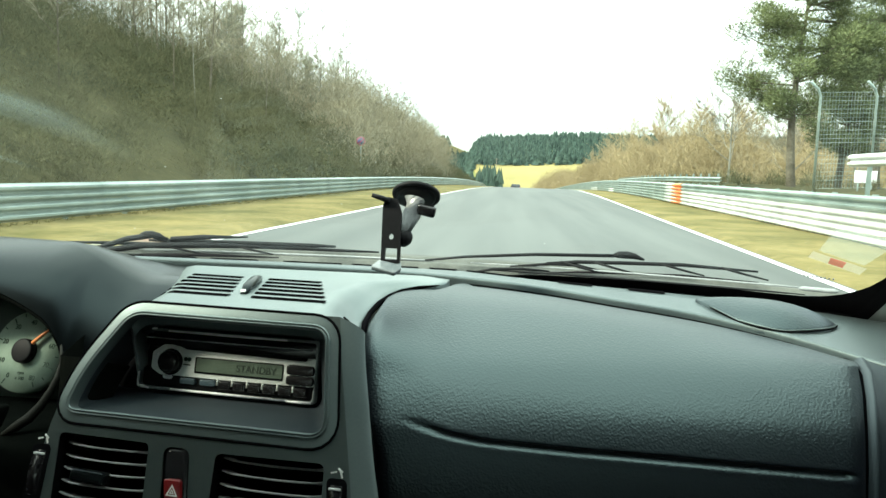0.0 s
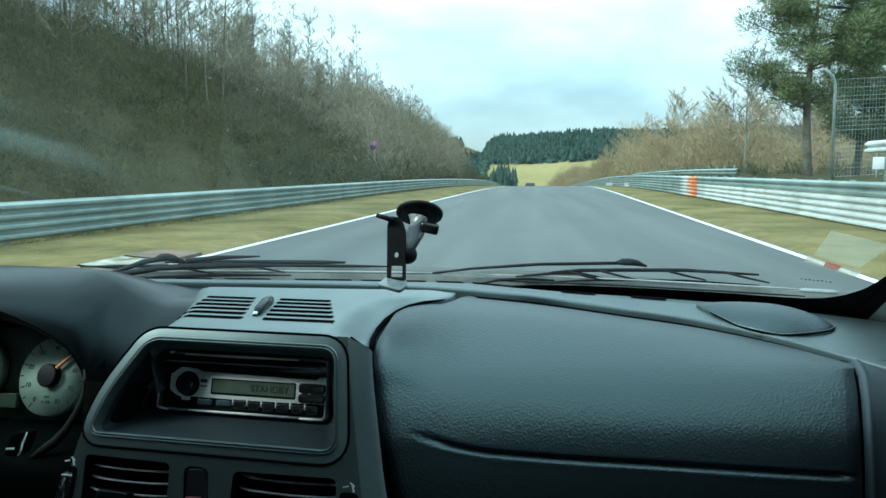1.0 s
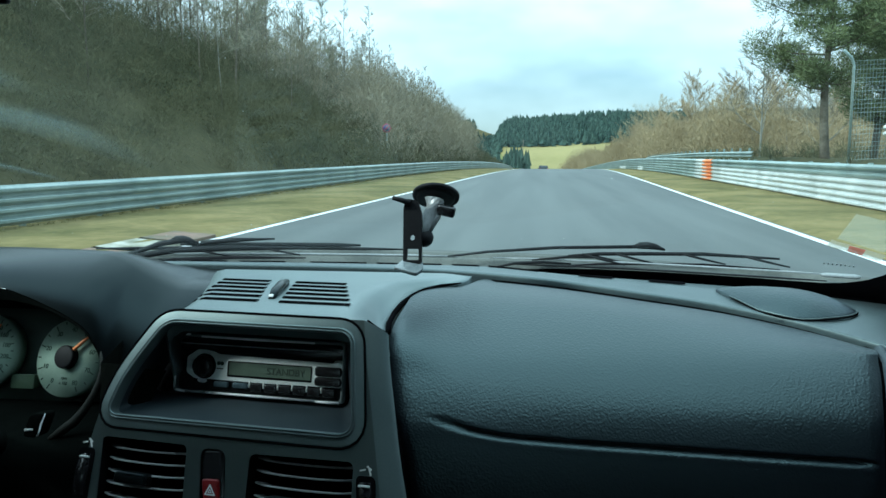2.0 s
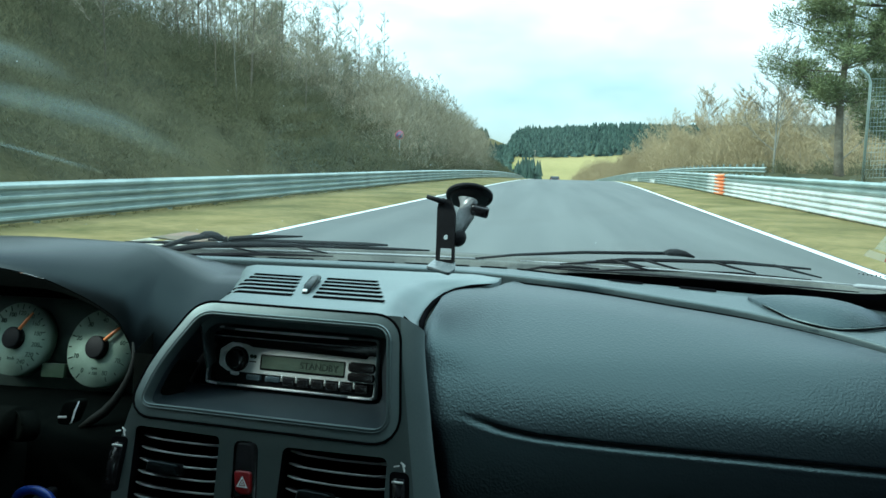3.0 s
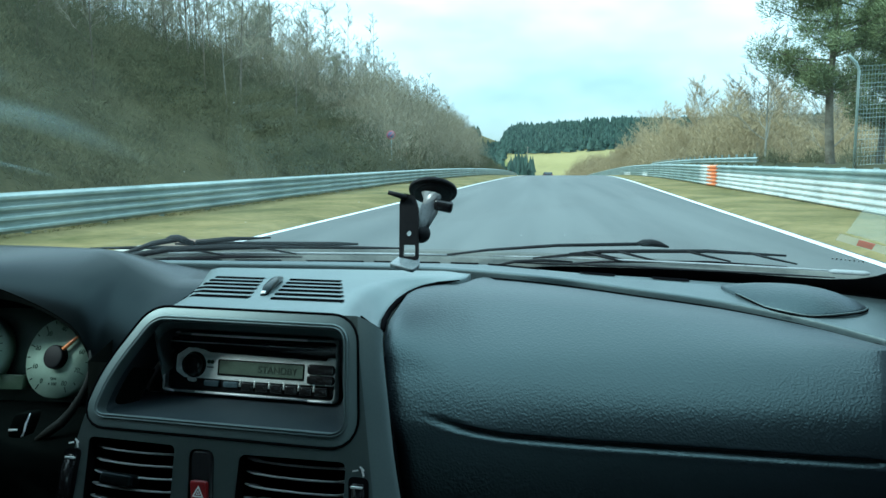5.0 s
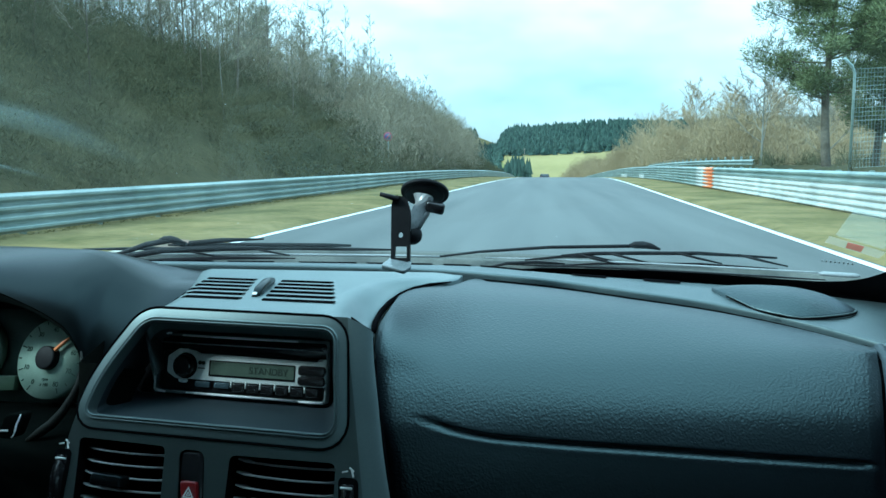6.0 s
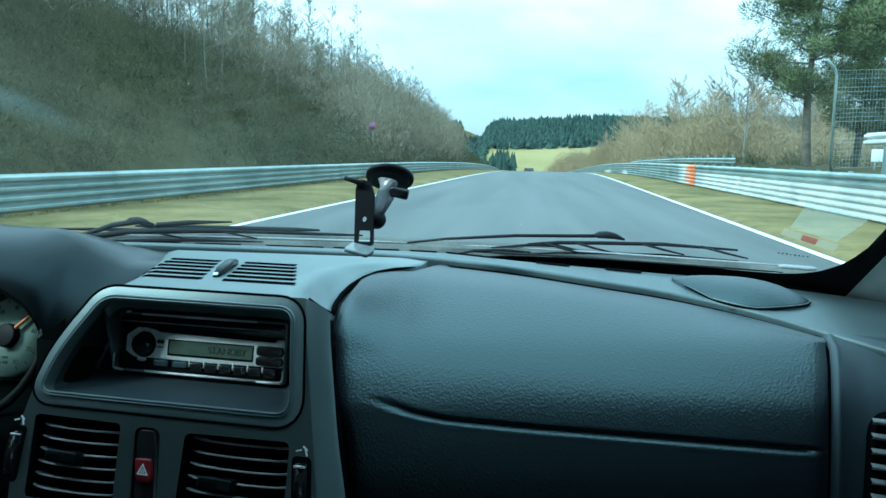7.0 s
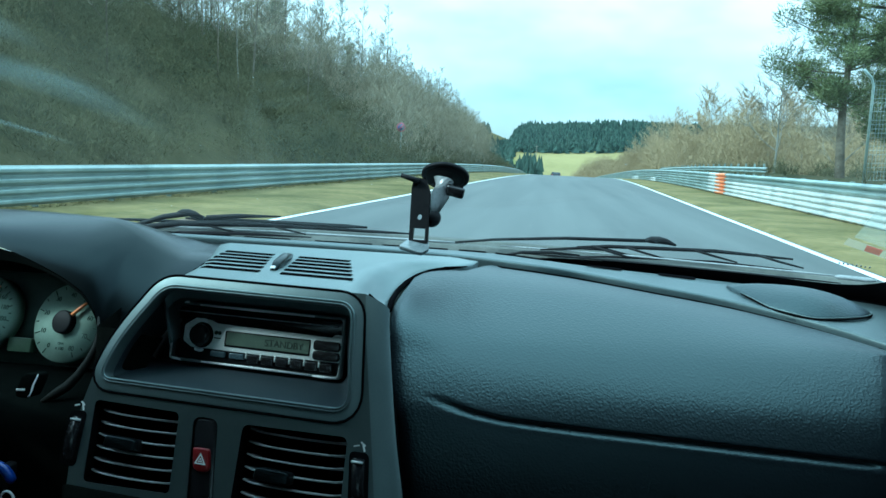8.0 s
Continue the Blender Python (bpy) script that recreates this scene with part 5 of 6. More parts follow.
# long pale ribs stand in for highlight lines on the cowl
for k, (x0, x1, z, dy, r) in enumerate(((-0.05, 0.37, 1.0345, 0.0, 0.0012), (-0.03, 0.35, 1.027, -0.006, 0.0013), (0.345, 0.385, 1.0335, 0.0, 0.003), (-0.62, -0.18, 1.0405, 0.02, 0.0026), (-0.66, -0.10, 1.0335, 0.01, 0.0016), (-0.50, -0.24, 1.0465, 0.012, 0.0034))):
    bm = bmesh.new()
    tube(bm, [(x, glass_point(x, 0.0).y + 0.004 + dy, z - 0.002 * max(0, (x - 0.1) / 0.25)) for x in np.linspace(x0, x1, 9)], [r * 0.5] + [r] * 7 + [r * 0.5], 6)
    part("cowl_rib", bm, (M_SLAT, M_BLACK, M_SLAT, M_BLACK, M_SLAT, M_BLACK)[k], body, "thin strip along the cowl, some pale as painted highlights")

# ---- stickers, dirt and a painted reflection on the glass ----
def on_glass(x, z, off=0.004):
    t = (z - 1.0) / 0.46
    return glass_point(x, t) + Vector((0, -off, -off * 0.6))


def film_patch(name, lower, upper, material, parent, label, n=8):
    """A thin film lying on the windscreen between two lines of places (x, z)."""
    bm = bmesh.new()
    uvl = bm.loops.layers.uv.new("UVMap")
    steps = np.linspace(0, 1, len(lower))
    grid = []
    for i in range(n + 1):
        row = []
        for j in range(2 * n + 1):
            s, t = j / (2 * n), i / n
            a, b = [Vector((curve_at(steps, [q[0] for q in line], s), curve_at(steps, [q[1] for q in line], s))) for line in (lower, upper)]
            q = a.lerp(b, t)
            row.append((bm.verts.new(on_glass(q.x, q.y)), s, t))
        grid.append(row)
    for i in range(n):
        for j in range(2 * n):
            quad = (grid[i][j], grid[i][j + 1], grid[i + 1][j + 1], grid[i + 1][j])
            f = bm.faces.new([q[0] for q in quad])
            for loop, q in zip(f.loops, quad):
                loop[uvl].uv = (q[1], q[2])
    return part(name, bm, material, parent, label)


decal = thing("toll_sticker", tuple(on_glass(0.33, 1.085)), "clear sticker with a red square on the windscreen", "sticker")
def glass_quad(name, corners, off, material, label):
    """A flat piece stuck to the glass between four corners (x, z)."""
    a, b, c, d = [Vector(q) for q in corners]
    bm = bmesh.new()
    sheet(bm, [[on_glass(*((a * (1 - u) + b * u) * (1 - v) + (d * (1 - u) + c * u) * v), off) for u in (0, 0.25, 0.5, 0.75, 1)] for v in (0, 0.5, 1)])
    part(name, bm, material, decal, label)


glass_quad("clear_film", [(0.3121, 1.0843), (0.3595, 1.0711), (0.3704, 1.0971), (0.3118, 1.1111)], 0.004, M_DECAL, "clear film")
glass_quad("paper_strip", [(0.3062, 1.0777), (0.3612, 1.0621), (0.3625, 1.0694), (0.3065, 1.0846)], 0.006, M_PAPER, "yellowed paper strip")
glass_quad("red_square", [(0.3255, 1.0738), (0.3408, 1.0697), (0.3400, 1.0761), (0.3239, 1.0801)], 0.008, M_ORANGE, "red square mark")
marks = thing("glass_maker_mark", tuple(on_glass(0.325, 1.057)), "row of tiny dark marks etched on the windscreen", "mark")
bm = bmesh.new()
for k in range(8):
    x = 0.317 + 0.0040 * k
    p = on_glass(x, 1.0552 - 0.0003 * k)
    box(bm, (0.0016, 0.0005, 0.0028 if k % 3 else 0.0022), Matrix.Translation(p) @ pose(0, 0, 0, 50, 0, -12), 0)
part("etched_bars", bm, M_SLAT, marks, smooth=False)
# dash reflection in the glass, painted as pale translucent streaks
STREAKS = ((((-0.66, 1.222), (-0.576, 1.202), (-0.525, 1.191), (-0.48, 1.177), (-0.44, 1.159), (-0.385, 1.138)), ((-0.64, 1.256), (-0.555, 1.229), (-0.500, 1.216), (-0.455, 1.205), (-0.420, 1.188), (-0.378, 1.146))),
           (((-0.64, 1.260), (-0.54, 1.238), (-0.50, 1.227), (-0.455, 1.211)), ((-0.62, 1.286), (-0.52, 1.258), (-0.475, 1.248), (-0.438, 1.224))),
           (((-0.62, 1.171), (-0.5586, 1.150), (-0.500, 1.132)), ((-0.62, 1.177), (-0.556, 1.157), (-0.500, 1.138))))
smear = thing("wash_smear", tuple(on_glass(-0.55, 1.2)), "pale streaks on the windscreen, a dash reflection painted as film", "smear")
for lower, upper in STREAKS:
    film_patch("streak", lower, upper, M_REFLECTION, smear, "pale streaky film", 10)
specks = thing("dust_specks", tuple(on_glass(-0.3, 1.15)), "tiny pale specks of dirt on the windscreen", "dirt", kind="stuff")
spot = random.Random(31)
bm = bmesh.new()
for _ in range(34):
    x, z = spot.uniform(-0.60, 0.25), 1.06 + 0.24 * spot.random() ** 1.3
    r = spot.uniform(0.00035, 0.0008)
    c, up, across = on_glass(x, z), on_glass(x, z + 0.001) - on_glass(x, z), Vector((1, 0, 0))
    up.normalize()
    bm.faces.new([bm.verts.new(c + across * r * math.cos(k * math.tau / 6) * spot.uniform(0.8, 1.6) + up * r * math.sin(k * math.tau / 6)) for k in range(6)])
part("specks", bm, M_SPECK, specks)
mirror = thing("rear_view_mirror", (-0.347, 0.45, 1.33), "black rear-view mirror on the windscreen", "mirror")
bm = bmesh.new()
MR = pose(-0.347, 0.452, 1.332, 8, 0, 16)
box(bm, (0.235, 0.030, 0.068), MR, 0.012, 4)
part("mirror_shell", bm, M_BLACK, mirror)
bm = bmesh.new()
box(bm, (0.215, 0.003, 0.052), MR @ Matrix.Translation((0, -0.0155, 0)), 0.001)
part("mirror_glass", bm, M_CHROME, mirror)
bm = bmesh.new()
tube(bm, [(-0.340, 0.455, 1.340), (-0.335, 0.462, 1.355), (-0.330, 0.470, 1.372)], [0.012, 0.010, 0.014], 10)
part("mirror_stem", bm, M_BLACK, mirror)
bm = bmesh.new()
box(bm, (0.016, 0.008, 0.034), pose(-0.347, 0.448, 1.284, 0, 0, 8), 0.003, 3)
part("dipping_tab", bm, M_BLACK, mirror, "small black dipping tab")

# ---- the track and its land ----
def road_x(y):
    return -0.70 + 0.0455 * y - 80.0 * ease(90, 720, y)


def road_z(y):
    """Gently up to a crest, down into a dip and up the far hill."""
    if y < 39:
        return 0.0103 * y
    if y < 190:
        return 0.0103 * y - (y - 39) ** 2 / 5000.0
    if y < 330:
        return -2.603 - 0.0501 * (y - 190)
    t = y - 330
    return -9.617 - 0.0501 * t + 0.0004 * min(t, 200) ** 2 + (0.16 * (t - 200) if t > 200 else 0)


def left_rail(y):
    return -7.75


RIGHT_RAIL = 7.0


def land(s, y):
    """Ground height at s metres right of the road's middle."""
    z = road_z(min(y, 760))
    fine = 0.05 * noise.noise(Vector((s * 0.35, y * 0.35, 0)))
    if abs(s) < 4.205:
        return z - 0.07
    if s < 0:
        d = left_rail(y) - s
        z += 0.02 + 0.03 * min(1, (-s - 4.3) / 2) + fine * 0.6
        if d > 0.6:
            k = d - 0.6
            rise = 0.64 * k - 0.0088 * k * k if k < 32 else 11.47 + 0.08 * (k - 32)
            rise *= 1 - ease(190, 300, y)
            z += rise + (0.5 * noise.noise(Vector((s * 0.12, y * 0.09, 3))) + 0.25 * noise.noise(Vector((s * 0.4, y * 0.3, 7)))) * min(1, k / 3)
            if y > 300:
                z += 4.0 * noise.noise(Vector((s * 0.006, y * 0.006, 1))) * min(1, k / 60) - 6 * min(1, k / 300) + 13 * ease(560, 700, y) * (1 - ease(20, 120, k))
    else:
        z += 0.02 + fine * 0.6
        d = s - RIGHT_RAIL - 0.5
        if d > 0:
            z += 0.95 * ease(0, 3.5, d) * (1 - ease(110, 190, y)) + fine * 2
            # the bank stays high while the track falls away beside it
            z += 3.6 * ease(70, 190, y) * ease(3, 16, d) * (1 - ease(250, 330, y))
            if y < 200:
                z -= 0.03 * max(0, d - 24)
            else:
                z += (18 * ease(340, 540, y) + 6 * ease(540, 800, y)) * ease(2, 16, d) * (0.74 + 0.26 * ease(10, 150, d)) + 2.0 * noise.noise(Vector((s * 0.008, y * 0.008, 2))) * min(1, d / 80)
    return z


S_COLS = [-1900, -1200, -800, -520, -360, -250, -180, -130, -98, -76, -60, -50, -42] + [-36 + 1.5 * i for i in range(16)] + [-12.5 + 0.7 * i for i in range(12)] + [-4.20, -4.0, 0.0, 4.0, 4.20] + \
    [4.5 + 0.5 * i for i in range(12)] + [11 + 1.5 * i for i in range(14)] + [34, 40, 48, 60, 76, 96, 120, 150, 190, 240, 310, 400, 540, 740, 1000, 1400, 2000]
Y_ROWS = [-400, -200, -100, -60, -40] + [-26 + 1.6 * i for i in range(66)] + [82 + 3 * i for i in range(20)] + [145 + 6 * i for i in range(20)] + [270 + 14 * i for i in range(38)] + [820, 900, 1000, 1200, 1500, 2000, 2800]
verts, faces, kinds = [], [], []
for y in Y_ROWS:
    for s in S_COLS:
        verts.append((road_x(y) + s, y, land(s, y)))
nc = len(S_COLS)
for j in range(len(Y_ROWS) - 1):
    for i in range(nc - 1):
        faces.append((j * nc + i, j * nc + i + 1, (j + 1) * nc + i + 1, (j + 1) * nc + i))
        s, y = (S_COLS[i] + S_COLS[i + 1]) / 2, (Y_ROWS[j] + Y_ROWS[j + 1]) / 2
        w = 1.2 * noise.noise(Vector((s * 0.3, y * 0.25, 5)))
        if s < left_rail(y) - 0.9 + w * 0.5 and y < 290:
            kinds.append(1)
        elif y > 330 and 18 < s < 260 and y < 560:
            kinds.append(2)
        elif y > 260 and abs(s) > 12:
            kinds.append(3)
        elif s > RIGHT_RAIL + 2.2 + w:
            kinds.append(1)
        else:
            kinds.append(0)
me = raw("ground", verts, faces, M_GRASS, True)
for m in (M_SLOPE, M_FIELD, M_PASTURE):
    me.materials.append(m)
for p, k in zip(me.polygons, kinds):
    p.material_index = k
tagged(new("ground", me), "grassy verges, leaf-strewn slope and dry fields", "ground", "", "structure")


def strip(name, s0, s1, y0, y1, lift, material, label, step=2.0, kind="structure", category="road"):
    ys = np.arange(y0, y1 + 0.01, step)
    bm = bmesh.new()
    n = max(1, int((s1 - s0) / 1.4))
    sheet(bm, [[(road_x(y) + s0 + (s1 - s0) * k / n, y, road_z(y) + lift) for k in range(n + 1)] for y in ys])
    return solo(name, bm, material, label, category, kind)


strip("road", -4.21, 4.21, -60, 760, 0.0, M_ASPHALT, "smooth dark grey asphalt race track")
strip("road_line", -4.15, -4.02, -60, 760, 0.006, M_LINE, "worn white edge line painted on the asphalt", category="line")
strip("road_line", 4.02, 4.15, -60, 760, 0.006, M_LINE, "worn white edge line painted on the asphalt", category="line")

# kerb of red and white blocks
kerb = thing("kerb", (-5.6, -16, 0), "low kerb of faded red and white blocks beside the track", "kerb")
kerb_mesh = {}
for colour, m in ((0, M_KWHITE), (1, M_KRED)):
    bm = bmesh.new()
    sheet(bm, [[(x, y, z) for x, z in ((0.33, -0.06), (0.33, 0.008), (0.20, 0.022), (-0.05, 0.034), (-0.30, 0.058), (-0.34, 0.045), (-0.36, -0.06))] for y in (-0.495, -0.485, 0.0, 0.485, 0.495)])
    me = bpy.data.meshes.new("kerb_block")
    bm.to_mesh(me)
    bm.free()
    me.materials.append(m)
    kerb_mesh[colour] = me
for k in range(54):
    y = -43.0 + k
    ob = new("kerb_block", kerb_mesh[k % 2])
    ob.parent = kerb
    ob.location = (road_x(y) - 4.68 + 5.6, y + 16, road_z(y) + 0.004 * math.sin(k * 2.3))

# ---- guard rails ----
def beam_mesh(name, length, material):
    """Double-wave crash barrier beam along y, facing +x."""
    prof = [(0.0, 0.155), (0.012, 0.150), (0.020, 0.138), (0.078, 0.108), (0.083, 0.095), (0.083, 0.062), (0.078, 0.050), (0.012, 0.020), (0.004, 0.010), (0.004, -0.010), (0.012, -0.020), (0.078, -0.050), (0.083, -0.062), (0.083, -0.095), (0.078, -0.108), (0.020, -0.138), (0.012, -0.150), (0.0, -0.155)]
    bm = bmesh.new()
    sheet(bm, [[(x, y, z) for x, z in prof] for y in (-length / 2, -length / 2 + 0.02, length / 2 - 0.02, length / 2 + 0.015)])
    sheet(bm, [[(x - 0.004, y, z) for x, z in prof] for y in (-length / 2, length / 2 + 0.015)])
    me = bpy.data.meshes.new(name)
    bm.to_mesh(me)
    bm.free()
    me.materials.append(material)
    return me


BEAM = {c: beam_mesh("rail_beam", 4.0, m) for c, m in (("grey", M_GALV), ("white", M_RWHITE), ("orange", M_RORANGE))}
bm = bmesh.new()
box(bm, (0.10, 0.055, 1.20), pose(0, 0, 0.38), 0.006)
post_me = bpy.data.meshes.new("rail_post")
bm.to_mesh(post_me)
bm.free()
post_me.materials.append(M_GALV)
bm = bmesh.new()
for z in (-0.08, 0.08):
    tube(bm, [(0.0, 0, z), (0.02, 0, z)], 0.014, 8)
bolt_me = bpy.data.meshes.new("bolt")
bm.to_mesh(bolt_me)
bm.free()
bolt_me.materials.append(M_GALV)


def guard_rail(label, s_of, face, y0, y1, colour_of, heights, post=1.0):
    rail = thing("guard_rail", (road_x(y0) + s_of(y0), y0, road_z(y0)), label, "guard rail", "guard rails")
    y = y0
    while y < y1:
        ya, yb = y, y + 4.0
        a = Vector((road_x(ya) + s_of(ya), ya, road_z(ya)))
        b = Vector((road_x(yb) + s_of(yb), yb, road_z(yb)))
        c = (a + b) / 2
        turn = -math.atan2(b.x - a.x, b.y - a.y)
        tilt = math.atan2(b.z - a.z, 4.0)
        m = Matrix.Translation(c - BASE[rail]) @ Matrix.Rotation(turn + (0 if face > 0 else math.pi), 4, "Z") @ Matrix.Rotation(tilt * (1 if face > 0 else -1), 4, "X")
        for row, h in enumerate(heights):
            ob = new("rail_beam", BEAM[colour_of(y, row)])
            ob.parent = rail
            ob.matrix_basis = m @ Matrix.Translation((0.004 * math.sin(y + row), 0, h + 0.006 * math.sin(y * 1.7 + row)))
        for d in (-1.0, 1.0):
            ob = new("rail_post", post_me)
            ob.parent = rail
            ob.matrix_basis = m @ Matrix.Translation((-0.06, d, 0.0)) @ Matrix.Diagonal((1, 1, post, 1))
            for h in heights:
                if y < 44:
                    ob = new("bolt", bolt_me)
                    ob.parent = rail
                    ob.matrix_basis = m @ Matrix.Translation((0.006, d, h))
        y += 4.0
    return rail


guard_rail("two-beam galvanised crash barrier along a grass verge", left_rail, 1, -22, 170, lambda y, r: "grey", (0.245, 0.558), 0.72)


def right_colour(y, row):
    """White lower beams up to the orange marking, then grey with single white lengths."""
    if y < 34:
        return "grey" if row == 2 else "white"
    if y < 38:
        return "white"
    return "white" if row == 0 and (58 < y < 64 or 74 < y < 84) else "grey"


main_rail = guard_rail("three-beam crash barrier with white lower beams", lambda y: RIGHT_RAIL - 0.008 * max(0, y - 26), -1, -22, 170, right_colour, (0.175, 0.485, 0.795))
# orange marking sleeves on the right barrier
sleeve_me = beam_mesh("marker_sleeve", 2.2, M_RORANGE)
for h in (0.175, 0.485, 0.795):
    ob = new("marker_sleeve", sleeve_me)
    ob.parent = main_rail
    ob.matrix_basis = Matrix.Translation(Vector((road_x(35) + RIGHT_RAIL - 0.085, 35, road_z(35) + h)) - BASE[main_rail]) @ Matrix.Rotation(math.pi - math.atan(0.0455), 4, "Z")
guard_rail("single-beam grey crash barrier on the bank behind", lambda y: RIGHT_RAIL + 2.3, -1, 37, 84, lambda y, r: "grey", (1.15,), 1.5)
# ---- plants ----
rng = random.Random(7)


def strips(verts, faces, a, b, wa, wb):
    """A thin flat twig from a to b."""
    d = b - a
    side = d.cross(Vector((rng.uniform(-1, 1), rng.uniform(-1, 1), rng.uniform(-0.3, 0.3))))
    if side.length < 1e-6:
        return
    side.normalize()
    i = len(verts)
    verts.extend((a - side * wa, a + side * wa, b + side * wb, b - side * wb))
    faces.append((i, i + 1, i + 2, i + 3))


def bare_tree(height, spread, limbs, bark, twig, twig_w=0.011, lean=0.0, low=0.22, stout=1.0, dense=(4, 4, 4)):
    """A leafless tree at the origin: trunk with limbs, and a crown of twigs."""
    tree = thing("bare_tree", (0, 0, 0), "leafless tree with a fine grey-brown crown of twigs", "tree", "bare trees")
    bm = bmesh.new()
    tv, tf = [], []
    pts = [Vector((0, 0, -0.4))]
    n = 9
    drift = Vector((rng.uniform(-1, 1), rng.uniform(-1, 1), 0)) * 0.06
    for i in range(n):
        drift = drift * 0.8 + Vector((rng.uniform(-1, 1), rng.uniform(-1, 1), 0)) * 0.03 * height / 8
        pts.append(pts[-1] + Vector((drift.x + lean, drift.y, (height + 0.4) / n)))
    r0 = (0.0085 * height + 0.02) * stout
    tube(bm, pts, [r0 * (1 - 0.93 * (i / n)) for i in range(n + 1)], 6, False)

    def twigs(p, d, length, count):
        for _ in range(count):
            dd = (d + Vector((rng.gauss(0, 0.5), rng.gauss(0, 0.5), rng.gauss(0.25, 0.35)))).normalized()
            l = length * rng.uniform(0.5, 1.2)
            q = p + dd * l * 0.5
            e = q + (dd + Vector((rng.gauss(0, 0.3), rng.gauss(0, 0.3), rng.gauss(0.15, 0.25)))).normalized() * l * 0.6
            strips(tv, tf, p, q, twig_w, twig_w * 0.7)
            strips(tv, tf, q, e, twig_w * 0.7, twig_w * 0.25)
            for _ in range(2):
                e2 = q + (dd + Vector((rng.gauss(0, 0.7), rng.gauss(0, 0.7), rng.gauss(0.2, 0.4)))).normalized() * l * 0.45
                strips(tv, tf, q, e2, twig_w * 0.55, twig_w * 0.2)

    for k in range(limbs):
        h = low + (1 - low) * (k + rng.random()) / limbs
        base = pts[0].lerp(pts[-1], h)
        i = min(int(h * n), n - 1)
        base = pts[i].lerp(pts[i + 1], h * n - i)
        a = rng.uniform(0, math.tau)
        length = spread * (1.05 - 0.75 * h) * rng.uniform(0.7, 1.25)
        d = Vector((math.cos(a), math.sin(a), rng.uniform(0.35, 0.95))).normalized()
        lp = [base]
        for _ in range(4):
            d = (d + Vector((rng.gauss(0, 0.16), rng.gauss(0, 0.16), 0.13))).normalized()
            lp.append(lp[-1] + d * length / 4)
        rr = r0 * (1 - 0.9 * h) * 0.5
        tube(bm, lp, [rr, rr * 0.75, rr * 0.5, rr * 0.3, rr * 0.1], 4, False)
        for s in range(dense[0]):
            t = 0.25 + 0.75 * (s + rng.random()) / dense[0]
            j = min(int(t * 4), 3)
            q = lp[j].lerp(lp[j + 1], t * 4 - j)
            dd = (d + Vector((rng.gauss(0, 0.6), rng.gauss(0, 0.6), rng.gauss(0.2, 0.3)))).normalized()
            l = length * 0.42 * rng.uniform(0.6, 1.2)
            e = q + dd * l
            strips(tv, tf, q, q.lerp(e, 0.5), twig_w * 1.5, twig_w * 1.2)
            strips(tv, tf, q.lerp(e, 0.5), e, twig_w * 1.2, twig_w * 0.7)
            twigs(q.lerp(e, 0.45), dd, l * 0.75, dense[1])
            twigs(e, dd, l * 0.75, dense[2])
    part("trunk", bm, bark, tree)
    ob = new("crown", raw("crown", tv, tf, twig))
    ob.parent = tree
    return tree


def place(tree, s, y, scale, turn, sink=0.1):
    x = road_x(y) + s
    return copy_thing(tree, pose(x, y, land(s, y) - sink, 0, 0, turn) @ Matrix.Diagonal((scale, scale, scale, 1)))


def put_scaled(tree, s, y, scale, turn, sink=0.1):
    ob = place(tree, s, y, 1.0, turn, sink)
    ob.scale = (scale, scale, scale)
    return ob


def wood_edge(y):
    """How far behind the left rail the tall trees begin; the wood draws back past the crest."""
    return max(0.0, left_rail(y) + 0.101 * y + road_x(y)) if y > 60 else 0.0


kinds_hill = [bare_tree(9.5, 3.2, 19, M_BARK, M_TWIG, 0.015), bare_tree(8.2, 3.4, 20, M_BARK, M_TWIGPALE, 0.014, 0.05), bare_tree(10.5, 3.2, 20, M_BARK, M_TWIG, 0.015, -0.03),
              bare_tree(6.6, 2.8, 18, M_BARK, M_TWIG, 0.014, 0.0, 0.12), bare_tree(7.4, 2.4, 18, M_BARK, M_TWIGPALE, 0.011, 0.08, 0.15)]
far_kinds = [bare_tree(9.5, 3.3, 14, M_BARK, M_TWIG, 0.024, 0.0, 0.2, 0.9, (3, 2, 3)), bare_tree(8.2, 3.4, 14, M_BARK, M_TWIGPALE, 0.024, 0.05, 0.15, 0.8, (3, 2, 3)),
             bare_tree(10.4, 3.0, 14, M_BARK, M_TWIG, 0.022, -0.03, 0.25, 0.6, (3, 2, 3)), bare_tree(8.8, 3.8, 16, M_BARK, M_TWIGPALE, 0.026, 0.03, 0.10, 0.8, (3, 2, 3))]
FAR_SLOTS = [M_BARK, M_TWIG, M_TWIGPALE]
far_wood = {"verts": [], "faces": [], "slots": [], "base": 0}


def plant_far(k, s, y, scale, turn):
    """Adds one distant tree to the wood behind."""
    m = np.array(pose(road_x(y) + s, y, land(s, y) - 0.1, 0, 0, turn))
    for ob in far_kinds[k].children:
        n, f = len(ob.data.vertices), len(ob.data.polygons)
        co, loops = np.empty(n * 3), np.empty(f * 4, int)
        ob.data.vertices.foreach_get("co", co)
        ob.data.polygons.foreach_get("vertices", loops)
        far_wood["verts"].append(co.reshape(-1, 3) * scale @ m[:3, :3].T + m[:3, 3])
        far_wood["faces"].append(loops.reshape(-1, 4) + far_wood["base"])
        far_wood["slots"].append(np.full(f, FAR_SLOTS.index(ob.data.materials[0])))
        far_wood["base"] += n


